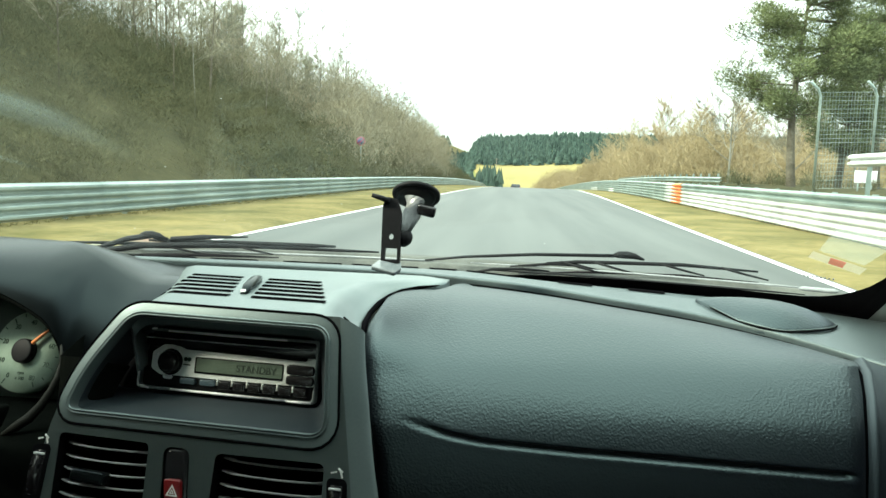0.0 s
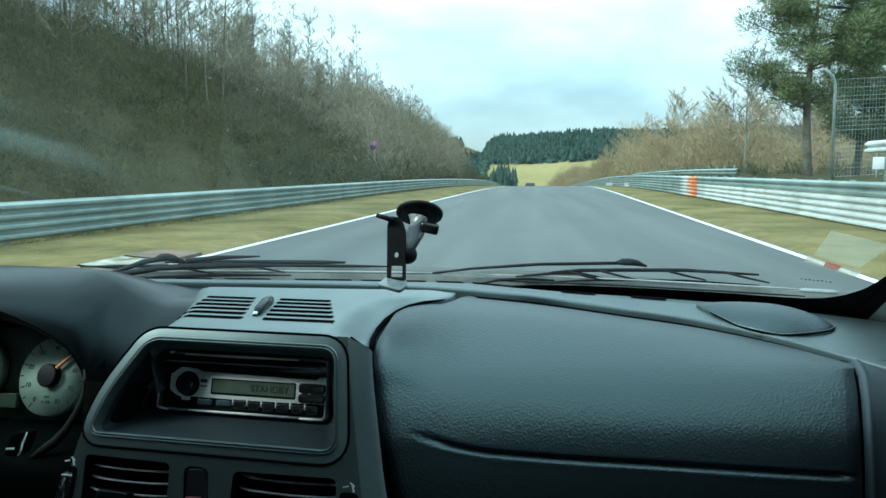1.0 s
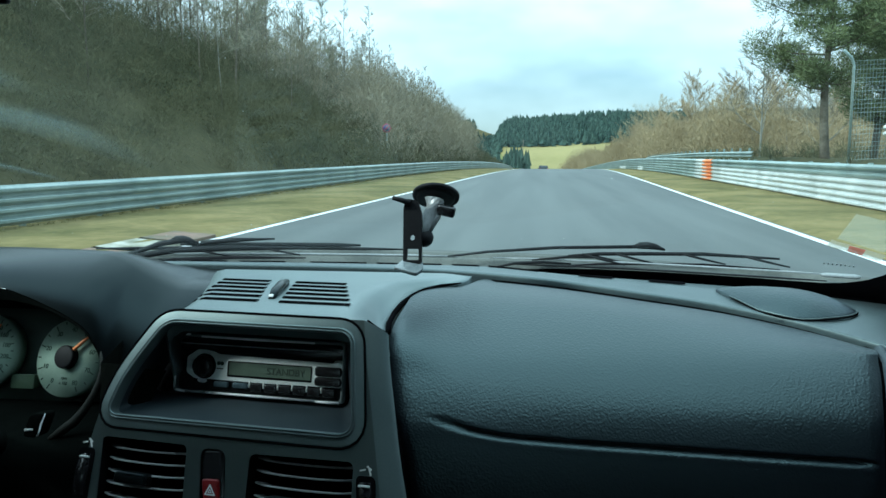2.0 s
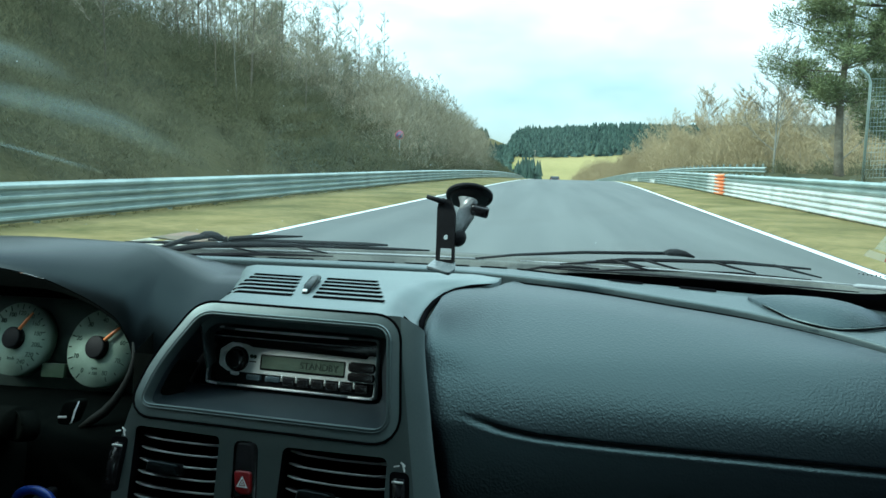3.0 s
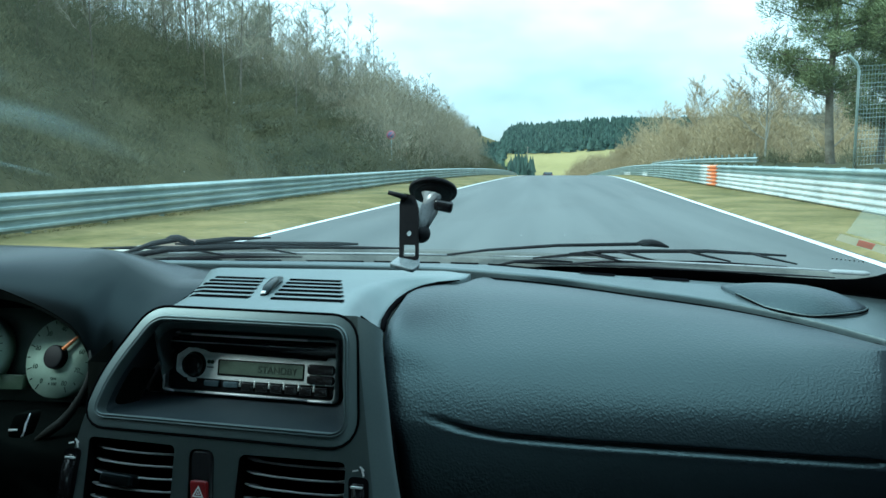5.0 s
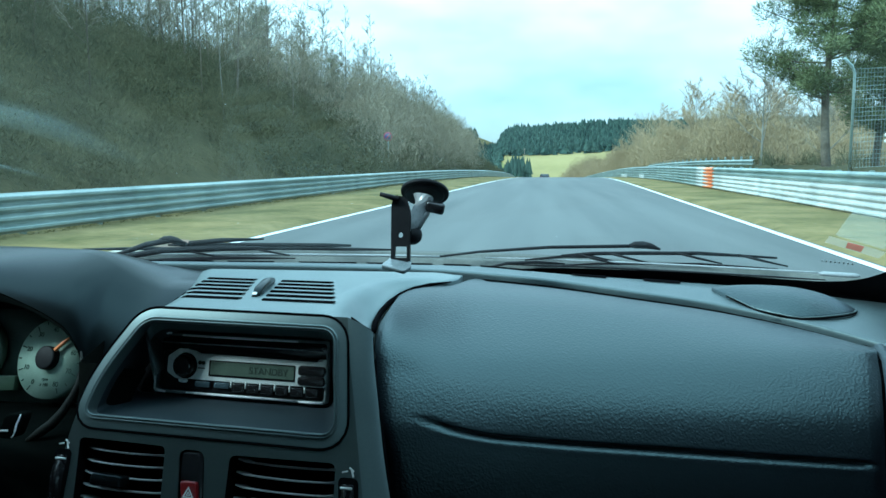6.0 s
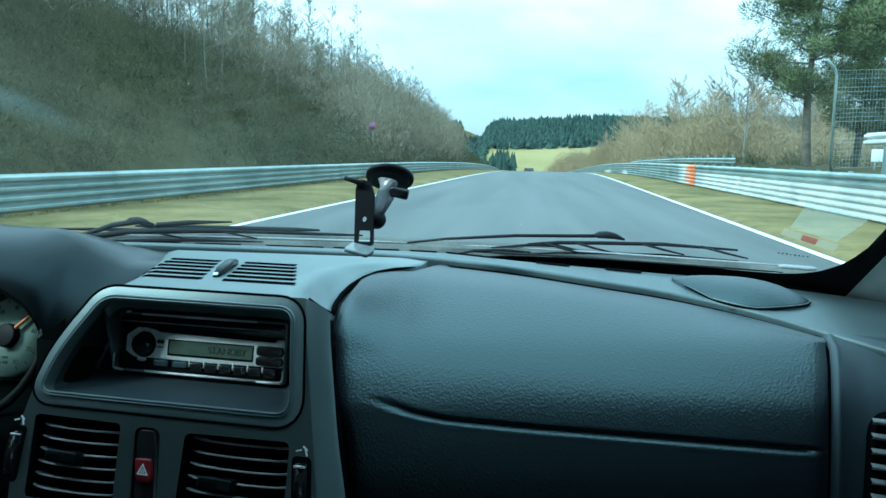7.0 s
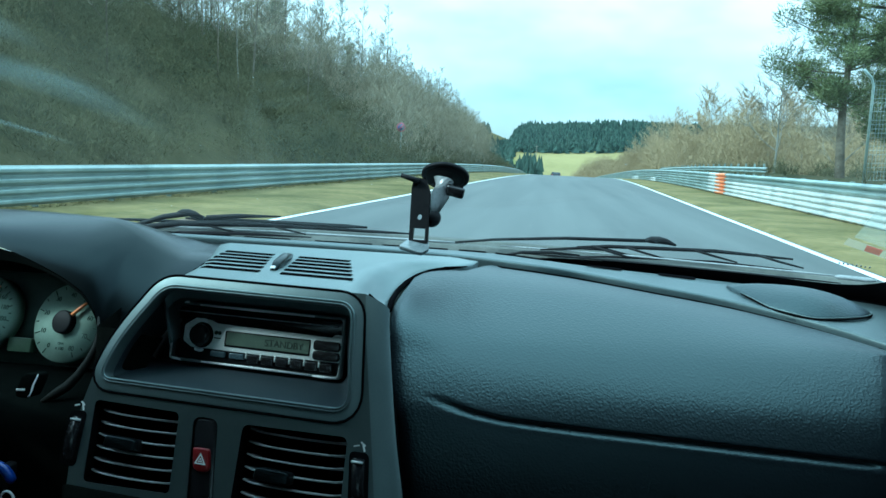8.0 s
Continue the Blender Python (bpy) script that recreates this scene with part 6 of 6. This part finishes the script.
for y in np.arange(-4, 262, 3.05):
    far = y > 150
    for band, (d0, d1) in enumerate(((9.0, 14), (14, 20), (20, 27), (27, 38))):
        if far and band == 3:
            continue
        if rng.random() < (0.35 if band == 0 else 0.12):
            continue
        yy = y + rng.uniform(-2, 2)
        s = left_rail(yy) - max(rng.uniform(d0, d1), wood_edge(yy) + rng.uniform(0, 6))
        k = rng.choice((3, 4, 3)) if band == 0 else rng.randrange(5)
        sc = rng.uniform(0.60, 0.95) * (0.75 if band == 0 else 1.0) * (1 - 0.34 * ease(35, 110, yy)) * (1 - 0.25 * ease(150, 260, yy))
        if band < 2 and yy < 110:
            put_scaled(kinds_hill[k], s, yy, sc, rng.uniform(0, 360))
        else:
            plant_far(k % 4, s, yy, sc, rng.uniform(0, 360))
slim = [bare_tree(11.0, 2.3, 17, M_BARK, M_TWIG, 0.013, 0.02, 0.30, 0.6), bare_tree(9.8, 2.1, 16, M_BARK, M_TWIGPALE, 0.012, -0.03, 0.30, 0.55), bare_tree(10.4, 2.6, 18, M_PALEBARK, M_TWIG, 0.013, 0.05, 0.35, 0.5)]
for y in np.arange(12, 210, 1.7):
    yy = y + rng.uniform(-1, 1)
    d, sc, turn = max(rng.uniform(5.0, 17), wood_edge(yy) + rng.uniform(0, 8)), rng.uniform(0.55, 0.95) * (1 - 0.34 * ease(30, 100, yy)), rng.uniform(0, 360)
    if yy < 110:
        put_scaled(rng.choice(slim), left_rail(yy) - d, yy, sc, turn)
    else:
        plant_far(2, left_rail(yy) - d, yy, sc * 0.85, turn)
for y in np.arange(66, 270, 4.0):
    for d0, d1 in ((4, 8), (8, 14), (14, 22)):
        yy = y + rng.uniform(-2, 2)
        plant_far(rng.choice((0, 1, 3, 3)), left_rail(yy) - max(rng.uniform(d0, d1), wood_edge(yy) + rng.uniform(0, 9)), yy, rng.uniform(0.50, 0.74) * (1 - 0.20 * ease(130, 220, yy)), rng.uniform(0, 360))
for y in np.arange(4, 100, 1.4):
    yy = y + rng.uniform(-1, 1)
    plant_far(rng.choice((0, 1, 2, 2)), left_rail(yy) - max(rng.uniform(7, 30), wood_edge(yy)), yy, rng.uniform(0.65, 1.0) * (1 - 0.34 * ease(35, 100, yy)), rng.uniform(0, 360))
kinds_pale = [bare_tree(7.2, 3.2, 20, M_PALEBARK, M_TWIGPALE, 0.012, 0.03, 0.2), bare_tree(6.2, 3.0, 18, M_PALEBARK, M_TWIGPALE, 0.012, -0.06, 0.15)]
for s, y, k, sc in ((14.4, 57, 0, 1.25), (17.2, 52, 1, 1.1), (19.5, 47, 0, 1.05), (20.5, 62, 1, 1.2), (24, 55, 0, 1.15), (17.0, 70, 1, 1.1), (27, 66, 0, 1.2), (22, 78, 1, 1.0), (30, 60, 1, 1.1), (26, 40, 0, 1.0), (32, 46, 1, 1.1), (34, 74, 0, 1.1), (15, 84, 1, 0.8), (19, 92, 0, 0.9), (28, 88, 1, 1.0), (24, 32, 1, 0.9)):
    put_scaled(kinds_pale[k], s, y, sc, rng.uniform(0, 360))
kinds_tan = [bare_tree(13.0, 5.2, 44, M_PALEBARK, M_TWIGTAN, 0.026, 0.03, 0.05, 0.8, (5, 4, 4)), bare_tree(11.0, 5.2, 42, M_PALEBARK, M_TWIGTAN, 0.025, -0.05, 0.04, 0.8, (5, 4, 4))]
for s, y, k, sc in ((20.5, 119, 0, 1.05), (17, 126, 1, 0.95), (24, 112, 0, 0.95), (26, 124, 1, 1.1), (30, 116, 0, 1.0), (22, 134, 1, 1.0), (34, 126, 0, 1.0), (15, 141, 1, 0.8), (38, 110, 1, 1.0), (28, 100, 1, 0.9), (33, 96, 0, 0.9), (42, 122, 0, 1.0), (14, 158, 1, 0.75), (19, 168, 0, 0.75), (26, 150, 1, 0.85), (16, 184, 1, 0.7), (24, 190, 0, 0.75), (13, 205, 1, 0.6)):
    put_scaled(kinds_tan[k], s, y, sc * 0.86, rng.uniform(0, 360))
me = raw("bare_wood", np.concatenate(far_wood["verts"]).tolist(), np.concatenate(far_wood["faces"]).tolist(), M_BARK)
for m in FAR_SLOTS[1:]:
    me.materials.append(m)
me.polygons.foreach_set("material_index", np.concatenate(far_wood["slots"]))
tagged(new("bare_wood", me), "leafless grey-brown wood higher up the slope", "wood", "", "stuff")
for t in kinds_hill + far_kinds + slim + kinds_pale + kinds_tan:
    t.location = (rng.uniform(-44, -38), rng.uniform(20, 150), 0)
    t.location.z = land(t.location.x, t.location.y)


def brush(name, label, count, where, size, per, width, material):
    """Low woody growth: many stems fanning from the ground, as one mass."""
    verts, faces = [], []
    for _ in range(count):
        s, y, k = where()
        base = Vector((road_x(y) + s, y, land(s, y) - 0.05))
        h = size * k * rng.uniform(0.6, 1.3)
        for _ in range(per):
            a = rng.uniform(0, math.tau)
            spread = rng.uniform(0.1, 0.75)
            d = Vector((math.cos(a) * spread, math.sin(a) * spread, 1)).normalized()
            l = h * rng.uniform(0.45, 1.1)
            p0 = base + Vector((rng.gauss(0, 0.25), rng.gauss(0, 0.25), 0)) * h * 0.5
            p1 = p0 + d * l * 0.55
            p2 = p1 + (d + Vector((rng.gauss(0, 0.35), rng.gauss(0, 0.35), 0.1))).normalized() * l * 0.5
            strips(verts, faces, p0, p1, width, width * 0.8)
            strips(verts, faces, p1, p2, width * 0.8, width * 0.3)
            for _ in range(3):
                q = p0.lerp(p1, rng.uniform(0.5, 1)) if rng.random() < 0.5 else p1.lerp(p2, rng.random())
                p3 = q + (d + Vector((rng.gauss(0, 0.9), rng.gauss(0, 0.9), rng.gauss(0.1, 0.4)))).normalized() * l * 0.35
                strips(verts, faces, q, p3, width * 0.7, width * 0.3)
    return tagged(new(name, raw(name, verts, faces, material)), label, "undergrowth", "", "stuff")


def thicket(name, label, count, where, size, per, width, material):
    """Bushes as clouds of short fine twigs, dense below and feathery at the top, as one mass."""
    verts, faces = [], []
    for _ in range(count):
        s, y, k = where()
        h = size * k * rng.uniform(0.7, 1.25)
        r = h * rng.uniform(0.38, 0.60)
        base = Vector((road_x(y) + s, y, land(s, y) - 0.1))
        for _ in range(per):
            a, q, u = rng.uniform(0, math.tau), math.sqrt(rng.random()), rng.random() ** 0.85
            wide = r * (0.55 + 0.65 * math.sin(math.pi * min(u + 0.12, 1.0)))
            p0 = base + Vector((math.cos(a) * q * wide, math.sin(a) * q * wide, u * h))
            d = Vector((math.cos(a) * q * 0.55 + rng.gauss(0, 0.5), math.sin(a) * q * 0.55 + rng.gauss(0, 0.5), 0.8)).normalized()
            l = h * rng.uniform(0.05, 0.14)
            bend = Vector((rng.gauss(0, 0.25), rng.gauss(0, 0.25), rng.gauss(0, 0.15)))
            p1 = p0 + (d + bend).normalized() * l * 1.5
            side = d.cross(Vector((rng.uniform(-1, 1), rng.uniform(-1, 1), rng.uniform(-0.3, 0.3)))).normalized() * width
            i = len(verts)
            verts.extend((p0 - side, p0 + side, p1))
            faces.append((i, i + 1, i + 2))
    return tagged(new(name, raw(name, verts, faces, material)), label, "undergrowth", "", "stuff")


def slope_spot():
    y = rng.uniform(30, 270) if rng.random() < 0.55 else rng.uniform(24, 110)
    d = 0.9 + 30 * rng.random() ** 1.5
    return left_rail(y) - d, y, 0.55 + min(d, 12) * 0.09


brush("hillside_scrub", "dense brown leafless scrub over the hillside", 1700, slope_spot, 1.2, 12, 0.012, M_SCRUB)


def shrub_spot():
    y = rng.uniform(42, 190)
    return left_rail(y) - max(1.2, wood_edge(y) - 2) - 11 * rng.random(), y, 0.7 + 0.7 * rng.random()


thicket("grey_shrubs", "pale grey-brown leafless shrubs along the foot of the slope", 430, shrub_spot, 3.0, 420, 0.013, M_SHRUB)


def near_spot():
    y = rng.uniform(2, 75) if rng.random() < 0.6 else rng.uniform(2, 34)
    d = 1.2 + 17 * rng.random()
    return left_rail(y) - d, y, 0.55 + 0.05 * d


thicket("slope_thicket", "olive-brown tangled bushes over the bank", 700, near_spot, 1.7, 330, 0.008, M_SCRUB)


def mounds(name, label, count, where, material):
    """Low rounded bramble mounds of many small leaves, as one mass."""
    verts, faces = [], []
    for _ in range(count):
        s, y, k = where()
        r = rng.uniform(0.5, 1.3) * k
        base = Vector((road_x(y) + s, y, land(s, y)))
        for _ in range(110):
            a, e = rng.uniform(0, math.tau), rng.uniform(0.0, 1.45)
            d = Vector((math.cos(a) * math.cos(e), math.sin(a) * math.cos(e), math.sin(e) * 0.75))
            p = base + d * r * rng.uniform(0.72, 1.1)
            u = Vector((rng.gauss(0, 1), rng.gauss(0, 1), rng.gauss(0, 1))).normalized() * rng.uniform(0.035, 0.085)
            w = u.cross(d).normalized() * rng.uniform(0.022, 0.05)
            i = len(verts)
            verts.extend((p - w, p + w, p + u))
            faces.append((i, i + 1, i + 2))
    return tagged(new(name, raw(name, verts, faces, material)), label, "undergrowth", "", "stuff")


def mound_spot():
    y = rng.uniform(26, 120) if rng.random() < 0.78 else rng.uniform(120, 250)
    d = 1.0 + 26 * rng.random() ** 1.2
    return left_rail(y) - d, y, 0.7 + min(d, 14) * 0.06


mounds("hillside_brambles", "olive-brown bramble mounds covering the slope", 2000, mound_spot, M_BRAMBLE)


def right_spot():
    y = rng.uniform(62, 245)
    d = 3.5 + 34 * rng.random() ** 1.3
    if y < 80:
        d += 3
    return RIGHT_RAIL + d, y, max(0.3, 0.62 + 0.25 * rng.random() + 0.9 * noise.noise(Vector((y * 0.045, d * 0.07, 4))) + 0.25 * ease(80, 150, y))


thicket("tan_hedge", "tan-brown leafless bushes behind the barrier", 760, right_spot, 4.4, 680, 0.018, M_SCRUBRED)


def bank_spot():
    y = rng.uniform(10, 110)
    return RIGHT_RAIL + 3.0 + 22 * rng.random(), y, 0.5 + 0.5 * rng.random()


brush("bank_scrub", "low brown brambles on the bank", 420, bank_spot, 1.2, 14, 0.013, M_SCRUB)

# grass tufts on the verges
verts, faces = [], []
for _ in range(3500):
    y = rng.uniform(5, 60)
    s = rng.choice((rng.uniform(left_rail(y) - 0.5, left_rail(y) + 0.25), rng.uniform(RIGHT_RAIL - 0.1, RIGHT_RAIL + 0.6)))
    p = Vector((road_x(y) + s, y, land(s, y) - 0.01))
    for _ in range(4):
        h = rng.uniform(0.03, 0.09)
        e = p + Vector((rng.gauss(0, 0.04), rng.gauss(0, 0.04), h))
        strips(verts, faces, p + Vector((rng.gauss(0, 0.03), rng.gauss(0, 0.03), 0)), e, 0.006, 0.001)
tagged(new("verge_tufts", raw("verge_tufts", verts, faces, M_TUFT)), "short yellow-green grass tufts", "grass", "", "stuff")


# Scots pines
def pine(height, crown_low, width, seed, tilt=0.0, full=7, needles=180):
    r = random.Random(seed)
    tree = thing("pine_tree", (0, 0, 0), "dark green Scots pine with a bare lower trunk", "tree", "pines")
    bm = bmesh.new()
    pts = [Vector((tilt * t * t * height + 0.15 * math.sin(t * 5 + seed), 0.1 * math.sin(t * 4), -0.5 + (height * 0.97 + 0.5) * t)) for t in np.linspace(0, 1, 10)]
    tube(bm, pts, [0.20 * (1 - 0.9 * t) + 0.02 for t in np.linspace(0, 1, 10)], 8)
    nv, nf = [], []
    for k in range(56):
        t = crown_low + (1 - crown_low) * (k + r.random()) / 56
        i = min(int(t * 9), 8)
        base = pts[i].lerp(pts[i + 1], t * 9 - i)
        a = r.uniform(0, math.tau)
        u = (t - crown_low) / (1 - crown_low)
        length = width * (0.55 + 0.75 * math.sin(math.pi * min(u * 0.75 + 0.2, 1))) * r.uniform(0.45, 1.1)
        d = Vector((math.cos(a), math.sin(a), r.uniform(-0.05, 0.5))).normalized()
        tip = base + d * length
        mid = base.lerp(tip, 0.5) + Vector((0, 0, -0.08 * length))
        tube(bm, [base, mid, tip], [0.05, 0.03, 0.012], 4, False)
        for c in range(full):
            f = 0.40 + 0.60 * (c + r.random()) / full
            centre = (mid.lerp(tip, (f - 0.5) * 2) if f > 0.5 else base.lerp(mid, f * 2)) + Vector((r.gauss(0, 0.26), r.gauss(0, 0.26), r.uniform(-0.1, 0.35)))
            rad = r.uniform(0.30, 0.58) * (0.8 + 0.4 * (1 - u))
            for _ in range(needles):
                o = Vector((r.gauss(0, 1), r.gauss(0, 1), r.gauss(0, 0.8)))
                o = o.normalized() * rad * r.random() ** 0.4
                o.z *= 0.85
                p = centre + o
                q = p + (o.normalized() + Vector((0, 0, 0.6))).normalized() * r.uniform(0.10, 0.20)
                side = (q - p).cross(Vector((r.gauss(0, 1), r.gauss(0, 1), r.gauss(0, 1)))).normalized() * r.uniform(0.010, 0.022)
                i0 = len(nv)
                nv.extend((p - side, p + side, q))
                nf.append((i0, i0 + 1, i0 + 2))
    part("trunk", bm, M_BARK, tree)
    ob = new("crown", raw("crown", nv, nf, M_NEEDLES))
    ob.parent = tree
    return tree


for x, y, h, low, w, seed, tilt in ((12.6, 34.5, 9.8, 0.34, 2.5, 3, 0.0), (16.4, 38.5, 7.6, 0.25, 1.9, 5, 0.02), (20.4, 43.5, 12.0, 0.52, 2.4, 9, -0.01)):
    t = pine(h, low, w, seed, tilt)
    t.location = (x, y, land(x - road_x(y), y))
for s, y, h, seed in ((-34, 84, 8.5, 21), (-36, 118, 8.0, 22), (-33, 150, 8.0, 23)):
    t = pine(h, 0.15, 1.3, seed, 0.0, 4, 60)
    t.location = (road_x(y) + s, y, land(s, y))


# far conifer woods; haze is put into their lightened, bluish green
verts, faces = [], []


def spruce(base, h, r):
    for k in range(4):
        z0, z1 = h * (0.10 + 0.20 * k), h * (0.10 + 0.20 * k + 0.40)
        rr = r * (1 - 0.21 * k)
        i = len(verts)
        n = 7
        for j in range(n):
            a = j * math.tau / n + rng.uniform(-0.3, 0.3)
            q = rr * rng.uniform(0.5, 1.3)
            verts.append(base + Vector((math.cos(a) * q, math.sin(a) * q, z0 + rng.uniform(-0.05, 0.05) * h)))
        verts.append(base + Vector((0, 0, min(z1, h))))
        faces.extend((i + j, i + (j + 1) % n, i + n) for j in range(n))


for _ in range(6500):
    y = rng.uniform(548, 830)
    s = rng.uniform(-6, 470)
    if s < 14 and y < 575:
        continue
    spruce(Vector((road_x(y) + s, y, land(s, y) - 0.5)), rng.triangular(4.0, 11.5, 7.5), rng.uniform(1.9, 3.6))
for _ in range(520):
    y = rng.uniform(575, 760)
    s = rng.uniform(-75, -7)
    spruce(Vector((road_x(y) + s, y, land(s, y) - 0.5)), rng.uniform(9, 13), rng.uniform(2.0, 3.2))
for _ in range(110):
    y = rng.uniform(335, 430)
    s = rng.uniform(-38, -8)
    spruce(Vector((road_x(y) + s, y, land(s, y) - 0.5)), rng.uniform(12, 17), rng.uniform(2.0, 3.4))
for _ in range(80):
    y = rng.uniform(405, 460)
    s = rng.uniform(6, 21)
    spruce(Vector((road_x(y) + s, y, land(s, y) - 0.5)), rng.uniform(13, 18), rng.uniform(2.2, 3.4))
for _ in range(700):
    y = rng.uniform(620, 800)
    s = rng.uniform(-330, -12)
    spruce(Vector((road_x(y) + s, y, land(s, y) - 0.5)), rng.uniform(7, 12), rng.uniform(2.0, 3.2))
tagged(new("conifer_wood", raw("conifer_wood", verts, faces, M_CONIFER)), "dark green conifer wood on the far hill, lightened for haze", "wood", "", "stuff")

# far hills closing the horizon, haze put into their blue-green colour
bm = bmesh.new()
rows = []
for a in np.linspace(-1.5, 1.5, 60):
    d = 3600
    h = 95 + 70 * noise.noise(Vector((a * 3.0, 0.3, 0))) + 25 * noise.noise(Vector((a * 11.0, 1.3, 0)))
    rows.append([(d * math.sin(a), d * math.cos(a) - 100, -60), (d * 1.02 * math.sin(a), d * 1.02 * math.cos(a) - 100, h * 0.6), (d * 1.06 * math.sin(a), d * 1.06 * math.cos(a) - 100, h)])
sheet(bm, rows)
solo("backdrop", bm, M_FARHILL, "hills along the horizon, tinted blue-green for haze", "hills", "structure")

# ---- catch fence ----
FX = (11.0, 13.1, 15.3)
FYS = (28.0, 28.4, 28.9)


def bank(x, y):
    return land(x - road_x(y), y)


fence = thing("catch_fence", (13.1, 28.4, bank(13.1, 28.4)), "tall wire-mesh catch fence on steel posts", "fence")
for x, y in zip(FX, FYS):
    z = bank(x, y)
    bm = bmesh.new()
    tube(bm, [(x, y, z - 0.3), (x, y, z + 3.35), (x - 0.12, y - 0.05, z + 3.6), (x - 0.42, y - 0.15, z + 3.85)], 0.05, 8)
    part("fence_post", bm, M_GALV, fence)
for i in range(2):
    a, b = Vector((FX[i], FYS[i], bank(FX[i], FYS[i]))), Vector((FX[i + 1], FYS[i + 1], bank(FX[i + 1], FYS[i + 1])))
    verts, faces = [], []
    for k in range(24):
        z = 0.1 + 3.4 * k / 23
        strips(verts, faces, a + Vector((0, 0, z)), b + Vector((0, 0, z)), 0.006, 0.006)
    for k in range(19):
        p = a.lerp(b, k / 18)
        strips(verts, faces, p + Vector((0, 0, 0.1)), p + Vector((0, 0, 3.5)), 0.005, 0.005)
    me = raw("mesh_panel", [v - BASE[fence] for v in verts], faces, M_GALV)
    ob = new("mesh_panel", me)
    ob.parent = fence

# ---- signs, barrier block, pole, car ----
def box_sign(s, y, w, h, z, label):
    sign = thing("marker_board", (s, y, bank(s, y)), label, "sign")
    bm = bmesh.new()
    box(bm, (w, 0.03, h), pose(s, y, bank(s, y) + z), 0.006)
    part("board", bm, M_SIGNWHITE, sign)
    bm = bmesh.new()
    for d in (-w * 0.3, w * 0.3):
        tube(bm, [(s + d, y + 0.04, bank(s, y) - 0.2), (s + d, y + 0.04, bank(s, y) + z)], 0.025, 6)
    part("sign_post", bm, M_GALV, sign)


box_sign(12.4, 27.2, 0.75, 0.42, 0.55, "small white board on the bank below the fence")
box_sign(14.2, 27.6, 0.34, 0.5, 0.85, "small white board on the bank below the fence")
box_sign(6.0, -63, 2.4, 0.9, 1.9, "white rectangular board above the barrier")
spare = guard_rail("short white crash barrier end on the bank", lambda y: 8.5, -1, 8, 20, lambda y, r: "white", (1.75,), 1.9)

sign = thing("no_stopping_sign", (-8.9, 46, 0), "round blue sign with a red rim on a post", "sign")
sx, sy = -8.9, 46.0
bm = bmesh.new()
tube(bm, [(sx, sy, bank(sx, sy) - 0.3), (sx, sy, bank(sx, sy) + 1.75)], 0.035, 8)
part("sign_post", bm, M_GALV, sign)
SG = plane_frame((sx, sy - 0.06, bank(sx, sy) + 1.45), 0, 0)
bm = bmesh.new()
slab(bm, disc(0.28, 32), 0.0, 0.02, SG)
part("sign_rim", bm, M_SIGNRED, sign, "red sign rim")
bm = bmesh.new()
slab(bm, disc(0.21, 32), 0.02, 0.026, SG)
part("sign_face", bm, M_SIGNBLUE, sign, "blue sign face")
bm = bmesh.new()
box(bm, (0.42, 0.06, 0.01), SG @ pose(0, 0, 0.029, 0, 0, 45))
part("sign_bar", bm, M_SIGNRED, sign, "red diagonal bar")

pole = thing("utility_pole", (road_x(480) + 27, 480, land(27, 480)), "weathered wooden utility pole in the field", "pole")
px, pz = road_x(480) + 27, land(27, 480)
bm = bmesh.new()
tube(bm, [(px, 480, pz - 0.5), (px, 480, pz + 13)], [0.2, 0.13], 8)
part("mast", bm, M_WOOD, pole)
bm = bmesh.new()
box(bm, (2.2, 0.12, 0.14), pose(px, 480, pz + 12.3), 0.02)
part("crossarm", bm, M_WOOD, pole)

car_x, car_y = road_x(150) - 2.0, 150.0
car = thing("small_car", (car_x, car_y, road_z(car_y)), "dark hatchback far ahead on the track", "car")
CM = pose(car_x, car_y, road_z(car_y), -2.4, 0, 4)
bm = bmesh.new()
prof = [(-1.95, 0.32), (-1.95, 0.85), (-1.85, 0.98), (-1.55, 1.38), (-1.30, 1.45), (0.1, 1.45), (0.85, 1.02), (1.7, 0.90), (1.98, 0.70), (1.98, 0.32)]
sheet(bm, [[CM @ Vector((w * (1 - 0.14 * max(0, z - 0.9) / 0.5), yy, z)) for yy, z in prof] for w in (-0.86, -0.80, 0.80, 0.86)])
for w in (-0.86, 0.86):
    bm.faces.new([bm.verts.new(CM @ Vector((w * (1 - 0.14 * max(0, z - 0.9) / 0.5), yy, z))) for yy, z in prof])
part("body_shell", bm, M_CARPAINT, car)
bm = bmesh.new()
sheet(bm, [[CM @ Vector((w, yy, z)) for w in (-0.62, 0.62)] for yy, z in ((-1.86, 1.01), (-1.60, 1.36))])
part("rear_window", bm, M_CARGLASS, car)
for w in (-0.78, 0.78):
    for yy in (-1.25, 1.3):
        bm = bmesh.new()
        slab(bm, disc(0.31, 20), -0.1, 0.1, CM @ pose(w, yy, 0.31, 0, 90), 0.03)
        part("wheel", bm, M_SEAL, car)
    bm = bmesh.new()
    box(bm, (0.14, 0.05, 0.22), CM @ pose(w * 0.93, -1.93, 0.78), 0.02)
    part("tail_light", bm, M_SIGNRED, car, "red tail light")
